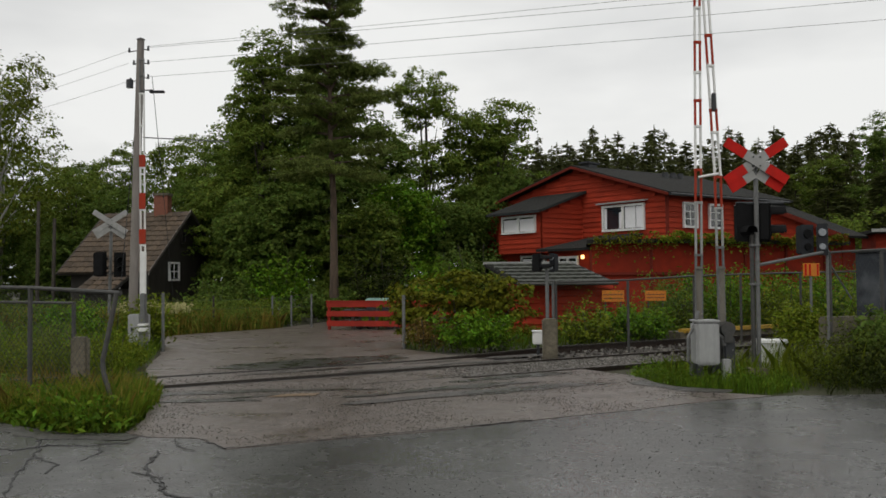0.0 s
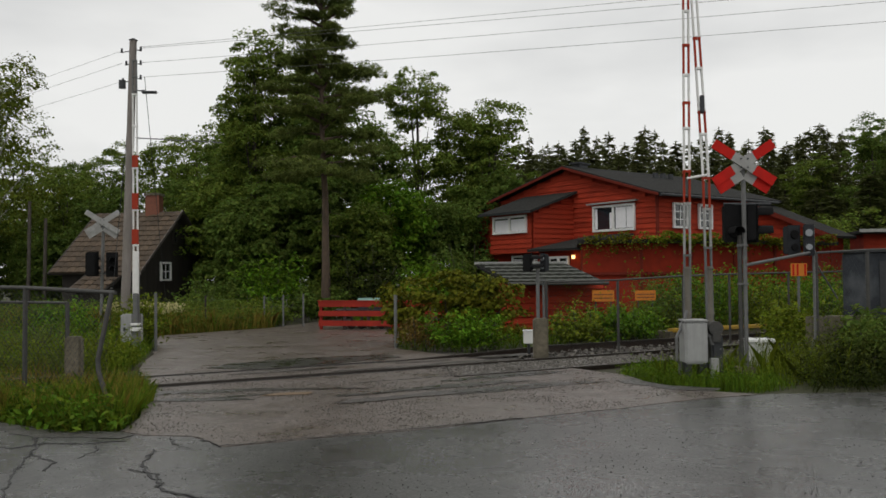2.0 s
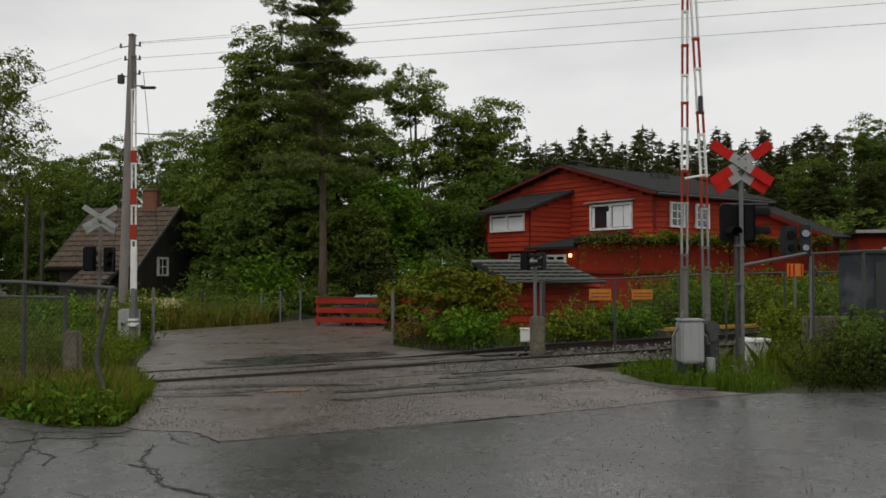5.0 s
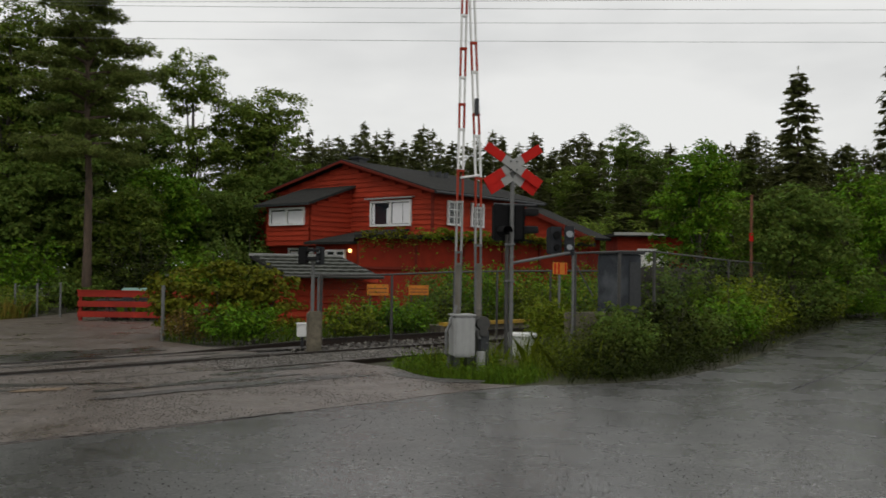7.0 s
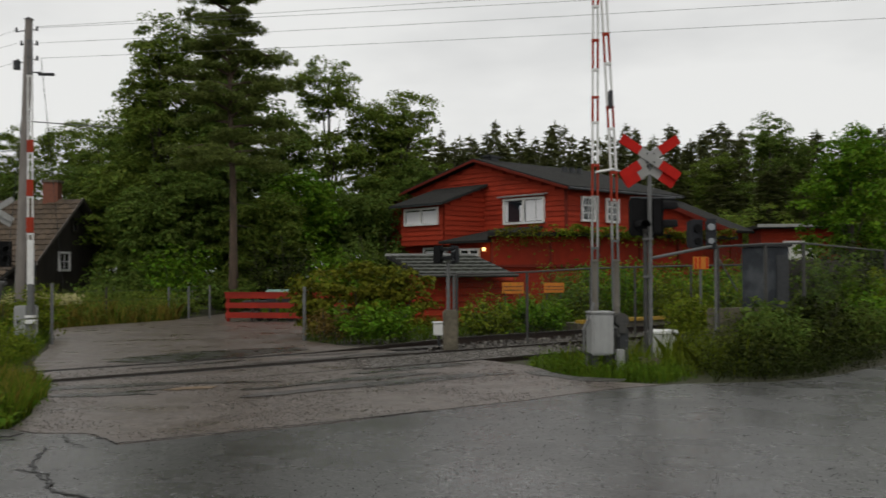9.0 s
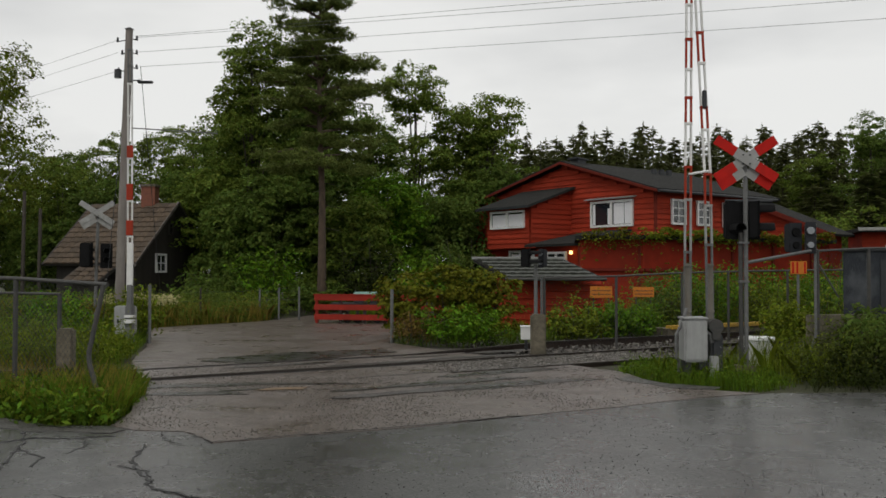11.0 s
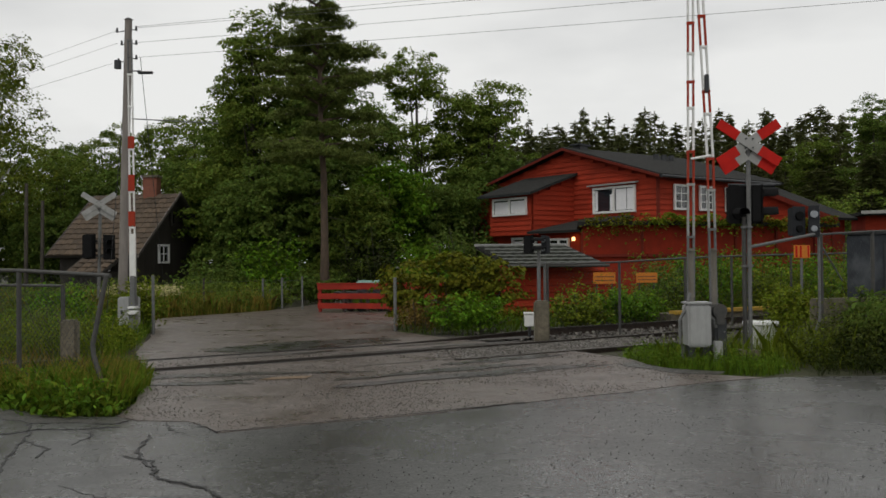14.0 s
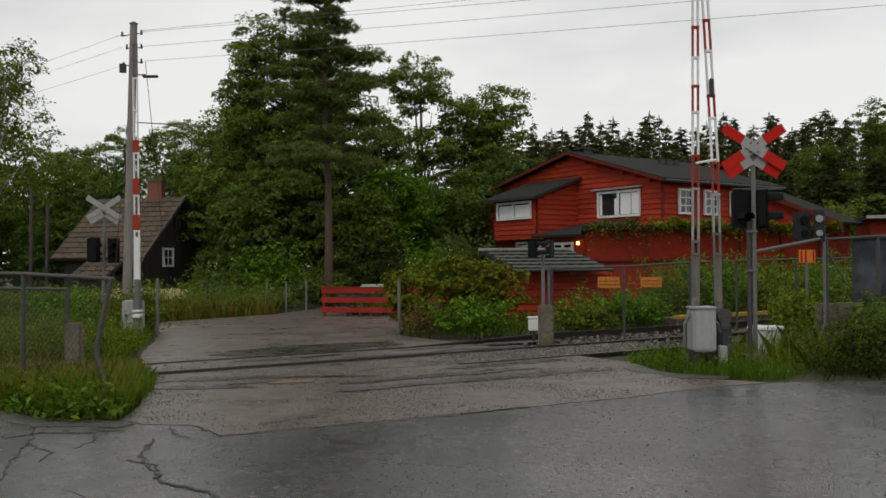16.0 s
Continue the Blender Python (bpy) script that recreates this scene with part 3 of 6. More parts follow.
rs_ = random.Random(31)
for i in range(26):
    u, n = rs_.uniform(-5.0, 2.6), rs_.choice((-1.75, -2.1, -2.5, -3.0, -3.6, 0.45, 1.0)) + rs_.uniform(-0.12, 0.12)
    ln, wd = rs_.uniform(0.4, 1.5), rs_.uniform(0.08, 0.26)
    pts = [(u + ln * math.cos(k * math.pi / 5) * rs_.uniform(0.7, 1.0), n + wd * math.sin(k * math.pi / 5) * rs_.uniform(0.5, 1.0)) for k in range(10)]
    wp = [RAILWAY @ Vector((a, b, 0)) for a, b in pts]
    if all(-4.2 < q.x < 2.6 and q.y > 9.4 + 0.6 * q.x for q in wp):
        patch("grime_streak", [(q.x, q.y) for q in wp], M_GRIME if i % 3 else M_WET, "dark gravelly streak along the rails", 0.0125 + 0.0002 * i, 40 + i)

platform = Shape()
platform.prism([(7.3, 2.5), (60, 2.5), (60, 3.1), (7.3, 3.1)], -0.2, 0.18)
pl = thing("platform", RAILWAY, "low station platform with a yellow edge", "platform", kind="structure")
part("platform_body", platform, M_CONC, pl)
part("platform_edge", Shape().box(33.7, 2.56, 0.205, 52.6, 0.22, 0.09), M_YELLOW, pl, "yellow painted platform edge", bevel=0.01)


# ---- red house ----
HC = Vector((8.1, 34.0, 0))
HA, HB = Vector((-0.6, 0.8, 0)), Vector((0.8, 0.6, 0))
W_H, D_H, EAVE, RIDGE, RA = 10.6, 7.2, 4.62, 6.0, 4.68


def wall_boards(parent, p0, along, up_limits, z0, z1, step=0.19, material=None, thick=0.03, out=Vector((0, 0, 0))):
    """Lapped boards, each tilted a little, cut to the wall's outline: up_limits(z) gives the run along the wall."""
    z = z0
    while z < z1 - 0.03:
        zt = min(z + step + 0.02, z1 + 0.02)
        lo, hi = up_limits(z), up_limits(min(zt, z1))
        a0, a1 = max(lo[0], hi[0]), min(lo[1], hi[1])
        if a1 - a0 > 0.1:
            s = Shape()
            lo_out, hi_out = out * (thick + 0.04), out * thick
            pts = [p0 + along * a0 + lo_out + Vector((0, 0, z)), p0 + along * a1 + lo_out + Vector((0, 0, z)),
                   p0 + along * a1 + hi_out + Vector((0, 0, zt)), p0 + along * a0 + hi_out + Vector((0, 0, zt))]
            s.plate(pts, 0.02)
            part("board", s, material or M_REDW, parent)
        z += step


def window(parent, p, along, out, w, h, sashes=2, bars=(0, 0), frame_mat=None, frame_w=0.075, curtain=False, drape=False):
    """A window with frame, sashes, glass, and curtains close behind the glass. p: the lower left corner on the wall."""
    fm = frame_mat or M_WHITE
    M = Matrix(((along.x, out.x, 0, p.x), (along.y, out.y, 0, p.y), (0, 0, 1, p.z), (0, 0, 0, 1)))
    win = part("window", Shape().box(w / 2, 0.045, h / 2, w - 0.02, 0.02, h - 0.02, M), M_GLASS, parent, "dark reflecting window glass")
    fr = Shape()
    for x0, x1, z0, z1 in ((-0.04, w + 0.04, -0.05, 0.035), (-0.04, w + 0.04, h - 0.035, h + 0.05), (-0.04, 0.035, 0.035, h - 0.035), (w - 0.035, w + 0.04, 0.035, h - 0.035)):
        fr.box((x0 + x1) / 2, 0.07, (z0 + z1) / 2, x1 - x0, 0.09, z1 - z0, M)
    part("window_frame", fr, fm, win, "painted window frame")
    for i in range(1, sashes):
        part("mullion", Shape().box(w * i / sashes, 0.072, h / 2, frame_w * 1.3, 0.07, h - 0.07, M), fm, win)
    for sidx in range(sashes):
        sx0, sw = w * sidx / sashes, w / sashes
        for i in range(1, bars[0] + 1):
            part("glazing_bar", Shape().box(sx0 + sw * i / (bars[0] + 1), 0.065, h / 2, 0.035, 0.03, h - 0.1, M), fm, win)
        for i in range(1, bars[1] + 1):
            part("glazing_bar", Shape().box(sx0 + sw / 2, 0.066, h * i / (bars[1] + 1), sw - 0.1, 0.03, 0.035, M), fm, win)
        if curtain:
            # in the bay the blind also paints the white sky mirrored in the panes
            part("curtain", Shape().box(sx0 + sw / 2, 0.060, h * 0.46, sw - 0.16, 0.004, h * 0.78, M), M_CURTAIN, win, "pale blind, in the bay also standing in for sky reflection")
    if drape:
        # the last two plates whiten the right sash for its sky reflection too
        for x0, x1, z0, z1 in ((0.06, 0.20, 0.06, h - 0.06), (w * 0.40, w * 0.46, 0.06, h - 0.25), (w * 0.55, w * 0.80, 0.06, h - 0.06), (w * 0.815, w - 0.06, 0.06, h - 0.06)):
            part("curtain", Shape().box((x0 + x1) / 2, 0.060, (z0 + z1) / 2, x1 - x0, 0.004, z1 - z0, M), M_CURTAIN, win, "white curtain, in the right sash also standing in for reflected sky")
    return win


house = thing("red_house", pose(HC.x, HC.y, 0), "red painted wooden house with dark roof and white windows", "house")
O = Vector((0, 0, 0))


def lp(a, b, z):
    return HA * a + HB * b + Vector((0, 0, z))


core = Shape()
core.add([lp(0, 0.02, -0.2), lp(W_H, 0.02, -0.2), lp(W_H, 0.02, EAVE), lp(RA, 0.02, RIDGE), lp(0, 0.02, EAVE),
          lp(0, D_H, -0.2), lp(W_H, D_H, -0.2), lp(W_H, D_H, EAVE), lp(RA, D_H, RIDGE), lp(0, D_H, EAVE)],
         [(0, 1, 2, 3, 4), (9, 8, 7, 6, 5), (0, 4, 9, 5), (1, 6, 7, 2), (0, 5, 6, 1), (4, 3, 8, 9), (3, 2, 7, 8)])
gable_wall = part("wall", core, M_REDD, house, "red wooden gable and side wall")


def gable_run(z):
    if z <= EAVE:
        return (0.0, W_H)
    k2 = (z - EAVE) / (RIDGE - EAVE)
    return (k2 * RA, W_H - k2 * (W_H - RA))


wall_boards(gable_wall, O, HA, gable_run, 2.55, RIDGE - 0.05, 0.2, out=-HB)
wall_boards(gable_wall, O, HB, lambda z: (0.0, D_H), 2.55, EAVE, 0.2, out=-HA)
for a, b in ((0.0, 0.0),):
    part("corner_board", Shape().tube(lp(-0.02, -0.03, 2.4), lp(-0.02, -0.03, EAVE), 0.085, n=4), M_TRIM, house)
# roof: two slabs with overhang, barge boards, ridge cap
OV, OG = 0.4, 0.35
for sgn, name in ((0, "roof"), (1, "roof")):
    e = -OV if sgn == 0 else W_H + OV
    slope = (RIDGE - EAVE) / (RA if sgn == 0 else W_H - RA)
    pts = [lp(e, -OG, EAVE - OV * slope + 0.16), lp(e, D_H + OG, EAVE - OV * slope + 0.16), lp(RA, D_H + OG, RIDGE + 0.16), lp(RA, -OG, RIDGE + 0.16)]
    rf = part(name, Shape().plate(pts, 0.10, up=True), M_ROOF, house, "dark felt roof slope")
    b0, b1 = pts[0] + Vector((0, 0, -0.14)) - HB * 0.03, pts[3] + Vector((0, 0, -0.14)) - HB * 0.03
    bb = Shape().plate([b0 + Vector((0, 0, -0.01)), b1 + Vector((0, 0, -0.01)), b1 + Vector((0, 0, 0.09)), b0 + Vector((0, 0, 0.09))], 0.04)
    part("barge_board", bb, M_TRIM, rf, "dark red barge board")
part("gutter", Shape().tube(lp(-OV - 0.06, -OG, EAVE - OV * 0.3 + 0.06), lp(-OV - 0.06, D_H, EAVE - OV * 0.3 + 0.06), 0.06, n=8), M_DARKM, house, "dark metal gutter")
vent_box = part("chimney", Shape().box(0, 0, 0, 0.5, 0.45, 0.2, Matrix.Translation(lp(RA, 0.7, RIDGE + 0.17)) @ pose(0, 0, 0, 0, 0, 37)), M_DARKM, house, "low dark roof vent box", bevel=0.02)
part("cap", Shape().box(0, 0, 0, 0.72, 0.6, 0.07, Matrix.Translation(lp(RA, 0.7, RIDGE + 0.29)) @ pose(0, 0, 0, 0, 4, 37)), M_DARKM, vent_box, bevel=0.01)
for b in (4.0, 4.5, 5.0):
    part("roof_vent", Shape().tube(lp(3.4, b, 5.6), lp(3.4, b, 6.0), 0.13, n=10), M_DARKM, house, "short dark roof vent")
window(house, lp(3.14, -0.06, 3.36), -HA, -HB, 2.12, 0.94, 2, drape=True)
part("window_hood", Shape().plate([lp(3.4, -0.02, 4.50), lp(0.85, -0.02, 4.50), lp(0.85, -0.30, 4.45), lp(3.4, -0.30, 4.45)], 0.05, up=True), M_SIGNBACK, house, "pale awning over the window")
for b in (0.82, 2.35, 4.0):
    window(house, lp(-0.06, b, 3.40), HB, -HA, 0.76, 0.88, 1, (1, 2))
# the bay with its lean-to roof
BA0, BA1, BP = 4.39, 6.94, 2.31
bay = Shape()
bay.add([lp(BA0, 0, 2.5), lp(BA1, 0, 2.5), lp(BA1, -BP, 2.5), lp(BA0, -BP, 2.5), lp(BA0, 0, 4.98), lp(BA1, 0, 4.98), lp(BA1, -BP, 4.22), lp(BA0, -BP, 4.22)],
        [(0, 3, 2, 1), (4, 5, 6, 7), (0, 1, 5, 4), (2, 3, 7, 6), (0, 4, 7, 3), (1, 2, 6, 5)])
bay_wall = part("bay", bay, M_REDD, house, "red boarded bay under a lean-to roof")
wall_boards(bay_wall, lp(BA0, -BP, 0), HA, lambda z: (0, BA1 - BA0), 2.5, 4.2, 0.2, out=-HB)
wall_boards(bay_wall, lp(BA0, -BP, 0), HB, lambda z: (max(0.0, (z - 4.22) / 0.76 * BP), BP), 2.5, 4.95, 0.2, out=-HA)
part("bay_roof", Shape().plate([lp(BA0 - 0.3, 0.05, 5.10), lp(BA1 + 0.4, 0.05, 5.10), lp(BA1 + 0.4, -BP - 0.4, 4.18), lp(BA0 - 0.3, -BP - 0.4, 4.18)], 0.10, up=True), M_ROOF, house, "dark felt lean-to roof")
part("bay_eave_board", Shape().box(0, 0, 0, BA1 - BA0 + 0.7, 0.04, 0.09, Matrix.Translation(lp((BA0 + BA1) / 2 + 0.05, -BP - 0.42, 4.12)) @ pose(0, 0, 0, 0, 0, 126.87)), M_DARKM, house)
window(house, lp(BA1 - 0.28, -BP - 0.05, 3.36), -HA, -HB, 2.0, 0.62, 2, curtain=True)
lower = Shape()
lower.add([lp(BA0 + 0.1, 0, -0.2), lp(BA1 - 0.05, 0, -0.2), lp(BA1 - 0.05, -BP + 0.5, -0.2), lp(BA0 + 0.1, -BP + 0.5, -0.2), lp(BA0 + 0.1, 0, 2.52), lp(BA1 - 0.05, 0, 2.52), lp(BA1 - 0.05, -BP + 0.5, 2.52), lp(BA0 + 0.1, -BP + 0.5, 2.52)],
          [(0, 3, 2, 1), (4, 5, 6, 7), (0, 1, 5, 4), (2, 3, 7, 6), (0, 4, 7, 3), (1, 2, 6, 5)])
part("ground_floor_wall", lower, M_REDD, house)
window(house, lp(BA1 - 0.9, -BP + 0.45, 1.75), -HA, -HB, 1.4, 0.62, 2, curtain=True)
part("porch_roof", Shape().plate([lp(1.1, -0.06, 3.2), lp(3.4, -0.06, 3.2), lp(4.0, -3.0, 2.6), lp(1.1, -3.0, 2.6)], 0.10, up=True), M_ROOF, house, "dark felt porch roof")
part("porch_wall", Shape().plate([lp(3.75, -2.6, 0), lp(1.15, -2.6, 0), lp(1.15, -2.6, 2.6), lp(3.75, -2.6, 2.6)], 0.1), M_REDD, house)
window(house, lp(3.04, -2.62, 1.62), -HA, -HB, 1.0, 0.64, 2)
pl_lamp = part("wall_lamp", Shape().tube(lp(1.7, -2.75, 2.2), lp(1.7, -2.75, 2.33), 0.065, n=10), M_LAMP, house, "lit warm wall lamp")
# lower wing at the side, under a roof that carries on downwards
WB0, WB1, WA = 6.0, 6.9, -3.45
wing = Shape()
wing.add([lp(WA, WB0, -0.2), lp(0, WB0, -0.2), lp(0, WB1, -0.2), lp(WA, WB1, -0.2), lp(WA, WB0, 3.05), lp(0, WB0, 4.45), lp(0, WB1, 4.45), lp(WA, WB1, 3.05)],
         [(0, 3, 2, 1), (4, 5, 6, 7), (0, 1, 5, 4), (2, 3, 7, 6), (0, 4, 7, 3), (1, 2, 6, 5)])
wing_wall = part("wing", wing, M_REDD, house, "lower red wing under a lean-to roof")
wing_roof = part("wing_roof", Shape().plate([lp(WA - 0.4, WB0 - 0.3, 3.0), lp(WA - 0.4, WB1 + 0.3, 3.0), lp(0.2, WB1 + 0.3, 4.66), lp(0.2, WB0 - 0.3, 4.66)], 0.10, up=True), M_ROOF, house, "dark felt wing roof")
part("barge_board", Shape().plate([lp(WA - 0.42, WB0 - 0.33, 2.80), lp(0.0, WB0 - 0.33, 4.38), lp(0.0, WB0 - 0.33, 4.56), lp(WA - 0.42, WB0 - 0.33, 2.98)], 0.04), M_TRIM, wing_roof)
wall_boards(wing_wall, lp(WA, WB0, 0), HA, lambda z: (max(0.0, (z - 3.05) * 2.46), -WA), 1.8, 4.4, 0.2, out=-HB)

# terrace building in front of the house
TERR = [(4.75, 30.6), (6.75, 30.0), (14.5, 33.9), (14.5, 36), (8.2, 33.9), (5.5, 36.5)]
terrace = thing("terrace_wing", pose(0, 0, 0), "flat-roofed dark red wing overgrown along its edge", "building")
part("wall", Shape().prism(TERR, -0.2, 2.62), M_REDD, terrace)
part("roof_slab", Shape().prism([(4.55, 30.4), (6.75, 29.75), (14.8, 33.75), (14.8, 36), (8.2, 33.9), (5.4, 36.5)], 2.62, 2.76), M_ROOF, terrace, "flat roof slab with dark edge")
for (ax, ay), (bx, by) in (((4.75, 30.6), (6.75, 30.0)), ((6.75, 30.0), (14.5, 33.9))):
    d = Vector((bx - ax, by - ay, 0))
    M = Matrix.Translation((ax, ay, 0)) @ d.to_track_quat("X", "Z").to_matrix().to_4x4()
    part("ledge", Shape().box(d.length / 2, -0.04, 1.62, d.length, 0.1, 0.09, M), M_TRIM, terrace)
    for i in range(1, int(d.length / 1.9) + 1):
        part("wall_batten", Shape().box(min(i * 1.95, d.length - 0.04), -0.03, 1.3, 0.09, 0.07, 2.6, M), M_TRIM, terrace)


# ---- red shed with a tiled roof ----
shed = thing("red_shed", pose(2.95, 25.6, 0, 0, 0, 0), "small red boarded shed with a grey tiled roof", "shed")
sw = part("wall", Shape().box(0.1, 0.6, 0.6, 2.7, 2.6, 1.5), M_REDD, shed)
z = 0.05
while z < 1.25:
    part("board", Shape().plate([Vector((-1.27, -0.78, z)), Vector((1.47, -0.78, z)), Vector((1.47, -0.715, z + 0.2)), Vector((-1.27, -0.715, z + 0.2))], 0.025), M_REDW, sw)
    z += 0.19
roof_deck = part("roof", Shape().plate([Vector((-1.17, -1.45, 1.36)), Vector((1.45, -1.45, 1.36)), Vector((0.6, 0.35, 1.90)), Vector((-2.0, 0.35, 1.90))], 0.07, up=True), M_ROOF, shed, "tiled lean-to roof")
ts = Shape()
for i in range(8):
    u0, u1 = i / 8, (i + 1) / 8
    z0, z1 = 0.006 * math.sin(u0 * 2 * math.pi) + 0.012, 0.006 * math.sin(u1 * 2 * math.pi) + 0.012
    ts.add([(u0 * 0.27, 0, z0 + 0.06), (u1 * 0.27, 0, z1 + 0.06), (u1 * 0.27, 0.33, z1 + 0.012), (u0 * 0.27, 0.33, z0 + 0.012), (u0 * 0.27, 0, -0.01), (u1 * 0.27, 0, -0.01)],
           [(0, 1, 2, 3), (4, 5, 1, 0)])
tile_me = ts.mesh("tile", M_TILE, smooth=True)
pitch_deg = math.degrees(math.atan2(0.54, 1.8))
for r in range(6):
    y = -1.5 + r * 0.31
    k = (y + 1.45) / 1.8
    x0, x1 = -1.2 - 0.83 * k, 1.45 - 0.85 * k
    for i in range(int((x1 - x0) / 0.27)):
        t = part("tile", tile_me, None, roof_deck)
        t.matrix_basis = pose(x0 + i * 0.27, y, 1.36 + (y + 1.45) * 0.30 + 0.01, pitch_deg)
part("ridge_board", Shape().box(-0.7, 0.38, 1.93, 2.65, 0.12, 0.07), M_SIGNBACK, shed, "pale weathered ridge board")
part("gutter", Shape().tube((-1.2, -1.56, 1.34), (1.48, -1.56, 1.34), 0.04, n=8), M_DARKG, shed, "grey gutter")

# ---- brown house ----
br = thing("brown_house", pose(-11.54, 39.08, 0), "dark brown house with a weathered tiled roof", "house")
# gable faces right; ridge runs to the left and away
BD = Vector((-0.976, 0.217, 0)).normalized()
BG = Vector((0.217, 0.976, 0)).normalized()
BL, BW, BE, BR = 3.5, 5.7, 2.14, 4.40


def bp3(a, b, z):
    return BD * a + BG * b + Vector((0, 0, z))


bw = Shape()
bw.add([bp3(0, -BW / 2, -0.2), bp3(0, BW / 2, -0.2), bp3(0, BW / 2, BE), bp3(0, 0, BR), bp3(0, -BW / 2, BE), bp3(BL, -BW / 2, -0.2), bp3(BL, BW / 2, -0.2), bp3(BL, BW / 2, BE), bp3(BL, 0, BR), bp3(BL, -BW / 2, BE)],
       [(0, 1, 2, 3, 4), (9, 8, 7, 6, 5), (0, 4, 9, 5), (1, 6, 7, 2), (0, 5, 6, 1), (4, 3, 8, 9), (3, 2, 7, 8)])
br_wall = part("wall", bw, M_BROWNW, br, "dark stained wooden wall")
for i in range(36):
    b = -BW / 2 + (i + 0.5) * BW / 36
    top = BE + (BR - BE) * (1 - abs(b) / (BW / 2)) - 0.08
    q = Matrix.Translation(bp3(-0.015, b, 0)) @ BG.to_track_quat("X", "Z").to_matrix().to_4x4()
    part("board", Shape().box(0, 0, (top - 0.2) / 2, 0.17, 0.03, top + 0.2, q), M_BROWNW, br_wall)
brs = (BR - BE) / (BW / 2)
for sg in (-1, 1):
    pts = [bp3(-0.35, sg * (BW / 2 + 0.5), BE - 0.5 * brs + 0.1), bp3(-0.35, 0, BR + 0.1), bp3(BL + 0.35, 0, BR + 0.1), bp3(BL + 0.35, sg * (BW / 2 + 0.5), BE - 0.5 * brs + 0.1)]
    rf2 = part("roof", Shape().plate(pts, 0.1, up=True), M_BROWNW, br, "weathered brown tiled roof")
    part("barge_board", Shape().plate([pts[0] - Vector((0, 0, 0.1)), pts[1] - Vector((0, 0, 0.1)), pts[1] + Vector((0, 0, 0.05)), pts[0] + Vector((0, 0, 0.05))], 0.05), M_POLE if sg < 0 else M_BROWNW, rf2, "weathered barge board")
    if sg < 0:
        down = (pts[0] - pts[1])
        L2 = down.length
        dn = down.normalized()
        along = BD
        up_n = along.cross(dn).normalized()
        up_n = up_n if up_n.z > 0 else -up_n
        frame3 = Matrix(((along.x, -dn.x, up_n.x, 0), (along.y, -dn.y, up_n.y, 0), (along.z, -dn.z, up_n.z, 0), (0, 0, 0, 1)))
        bt = Shape()
        bt.add([(0, 0, 0.05), (0.36, 0, 0.05), (0.36, 0.36, 0.015), (0, 0.36, 0.015), (0, 0, 0), (0.36, 0, 0), (0.12, 0, 0.075), (0.24, 0, 0.075), (0.24, 0.36, 0.04), (0.12, 0.36, 0.04)],
               [(0, 6, 9, 3), (6, 7, 8, 9), (7, 1, 2, 8), (4, 5, 1, 7, 6, 0)])
        bt_me = bt.mesh("tile", M_BTILE)
        rows_n = int(L2 / 0.35)
        cols_n = int((BL + 0.7) / 0.37)
        for r in range(rows_n):
            for i in range(cols_n):
                t = part("tile", bt_me, None, rf2)
                t.matrix_basis = Matrix.Translation(pts[1] + dn * (L2 - r * 0.35) + along * (i * 0.372 + random.uniform(-0.006, 0.006)) + up_n * 0.008) @ frame3
ch = part("chimney", Shape().box(0, 0, 0, 0.6, 0.6, 1.1, Matrix.Translation(bp3(1.0, 0, BR + 0.25))), M_BRICK, br, "red brick chimney", bevel=0.015)
part("chimney_cap", Shape().box(0, 0, 0, 0.7, 0.7, 0.1, Matrix.Translation(bp3(1.0, 0, BR + 0.85))), M_CONC, ch)
window(br, bp3(-0.03, -1.35, 1.55), BG, -BD, 0.75, 0.70, 1, (1, 1))
window(br, bp3(-0.03, -0.35, 3.15), BG, -BD, 0.3, 0.45, 1, (0, 0), frame_mat=M_BROWNW)
window(br, bp3(1.2, -BW / 2 - 0.03, 0.35), BD, -BG, 0.55, 0.85, 1, (1, 1))
dorm = part("porch", Shape().plate([bp3(0.6, -BW / 2 - 1.5, 1.15), bp3(2.3, -BW / 2 - 1.5, 1.15), bp3(2.0, -BW / 2 - 0.1, 2.05), bp3(0.3, -BW / 2 - 0.1, 2.05)], 0.1, up=True), M_BROWNW, br, "tiled porch roof")
part("porch_wall", Shape().box(0, 0, 0, 1.3, 1.2, 1.4, Matrix.Translation(bp3(1.4, -BW / 2 - 0.6, 0.5)) @ BD.to_track_quat("X", "Z").to_matrix().to_4x4()), M_BROWNW, br)

pd = (bp3(0, -1.5, 1.15) - bp3(0, -0.1, 2.05)).normalized()
pn = BD.cross(pd).normalized()
pn = pn if pn.z > 0 else -pn
pframe = Matrix(((BD.x, -pd.x, pn.x, 0), (BD.y, -pd.y, pn.y, 0), (BD.z, -pd.z, pn.z, 0), (0, 0, 0, 1)))
for r in range(5):
    for i in range(4):
        t = part("tile", bt_me, None, dorm)
        t.matrix_basis = Matrix.Translation(bp3(0.62 - 0.07 * r + i * 0.40, -BW / 2 - 1.5, 1.15) - pd * (0.33 * r) + pn * 0.008) @ pframe


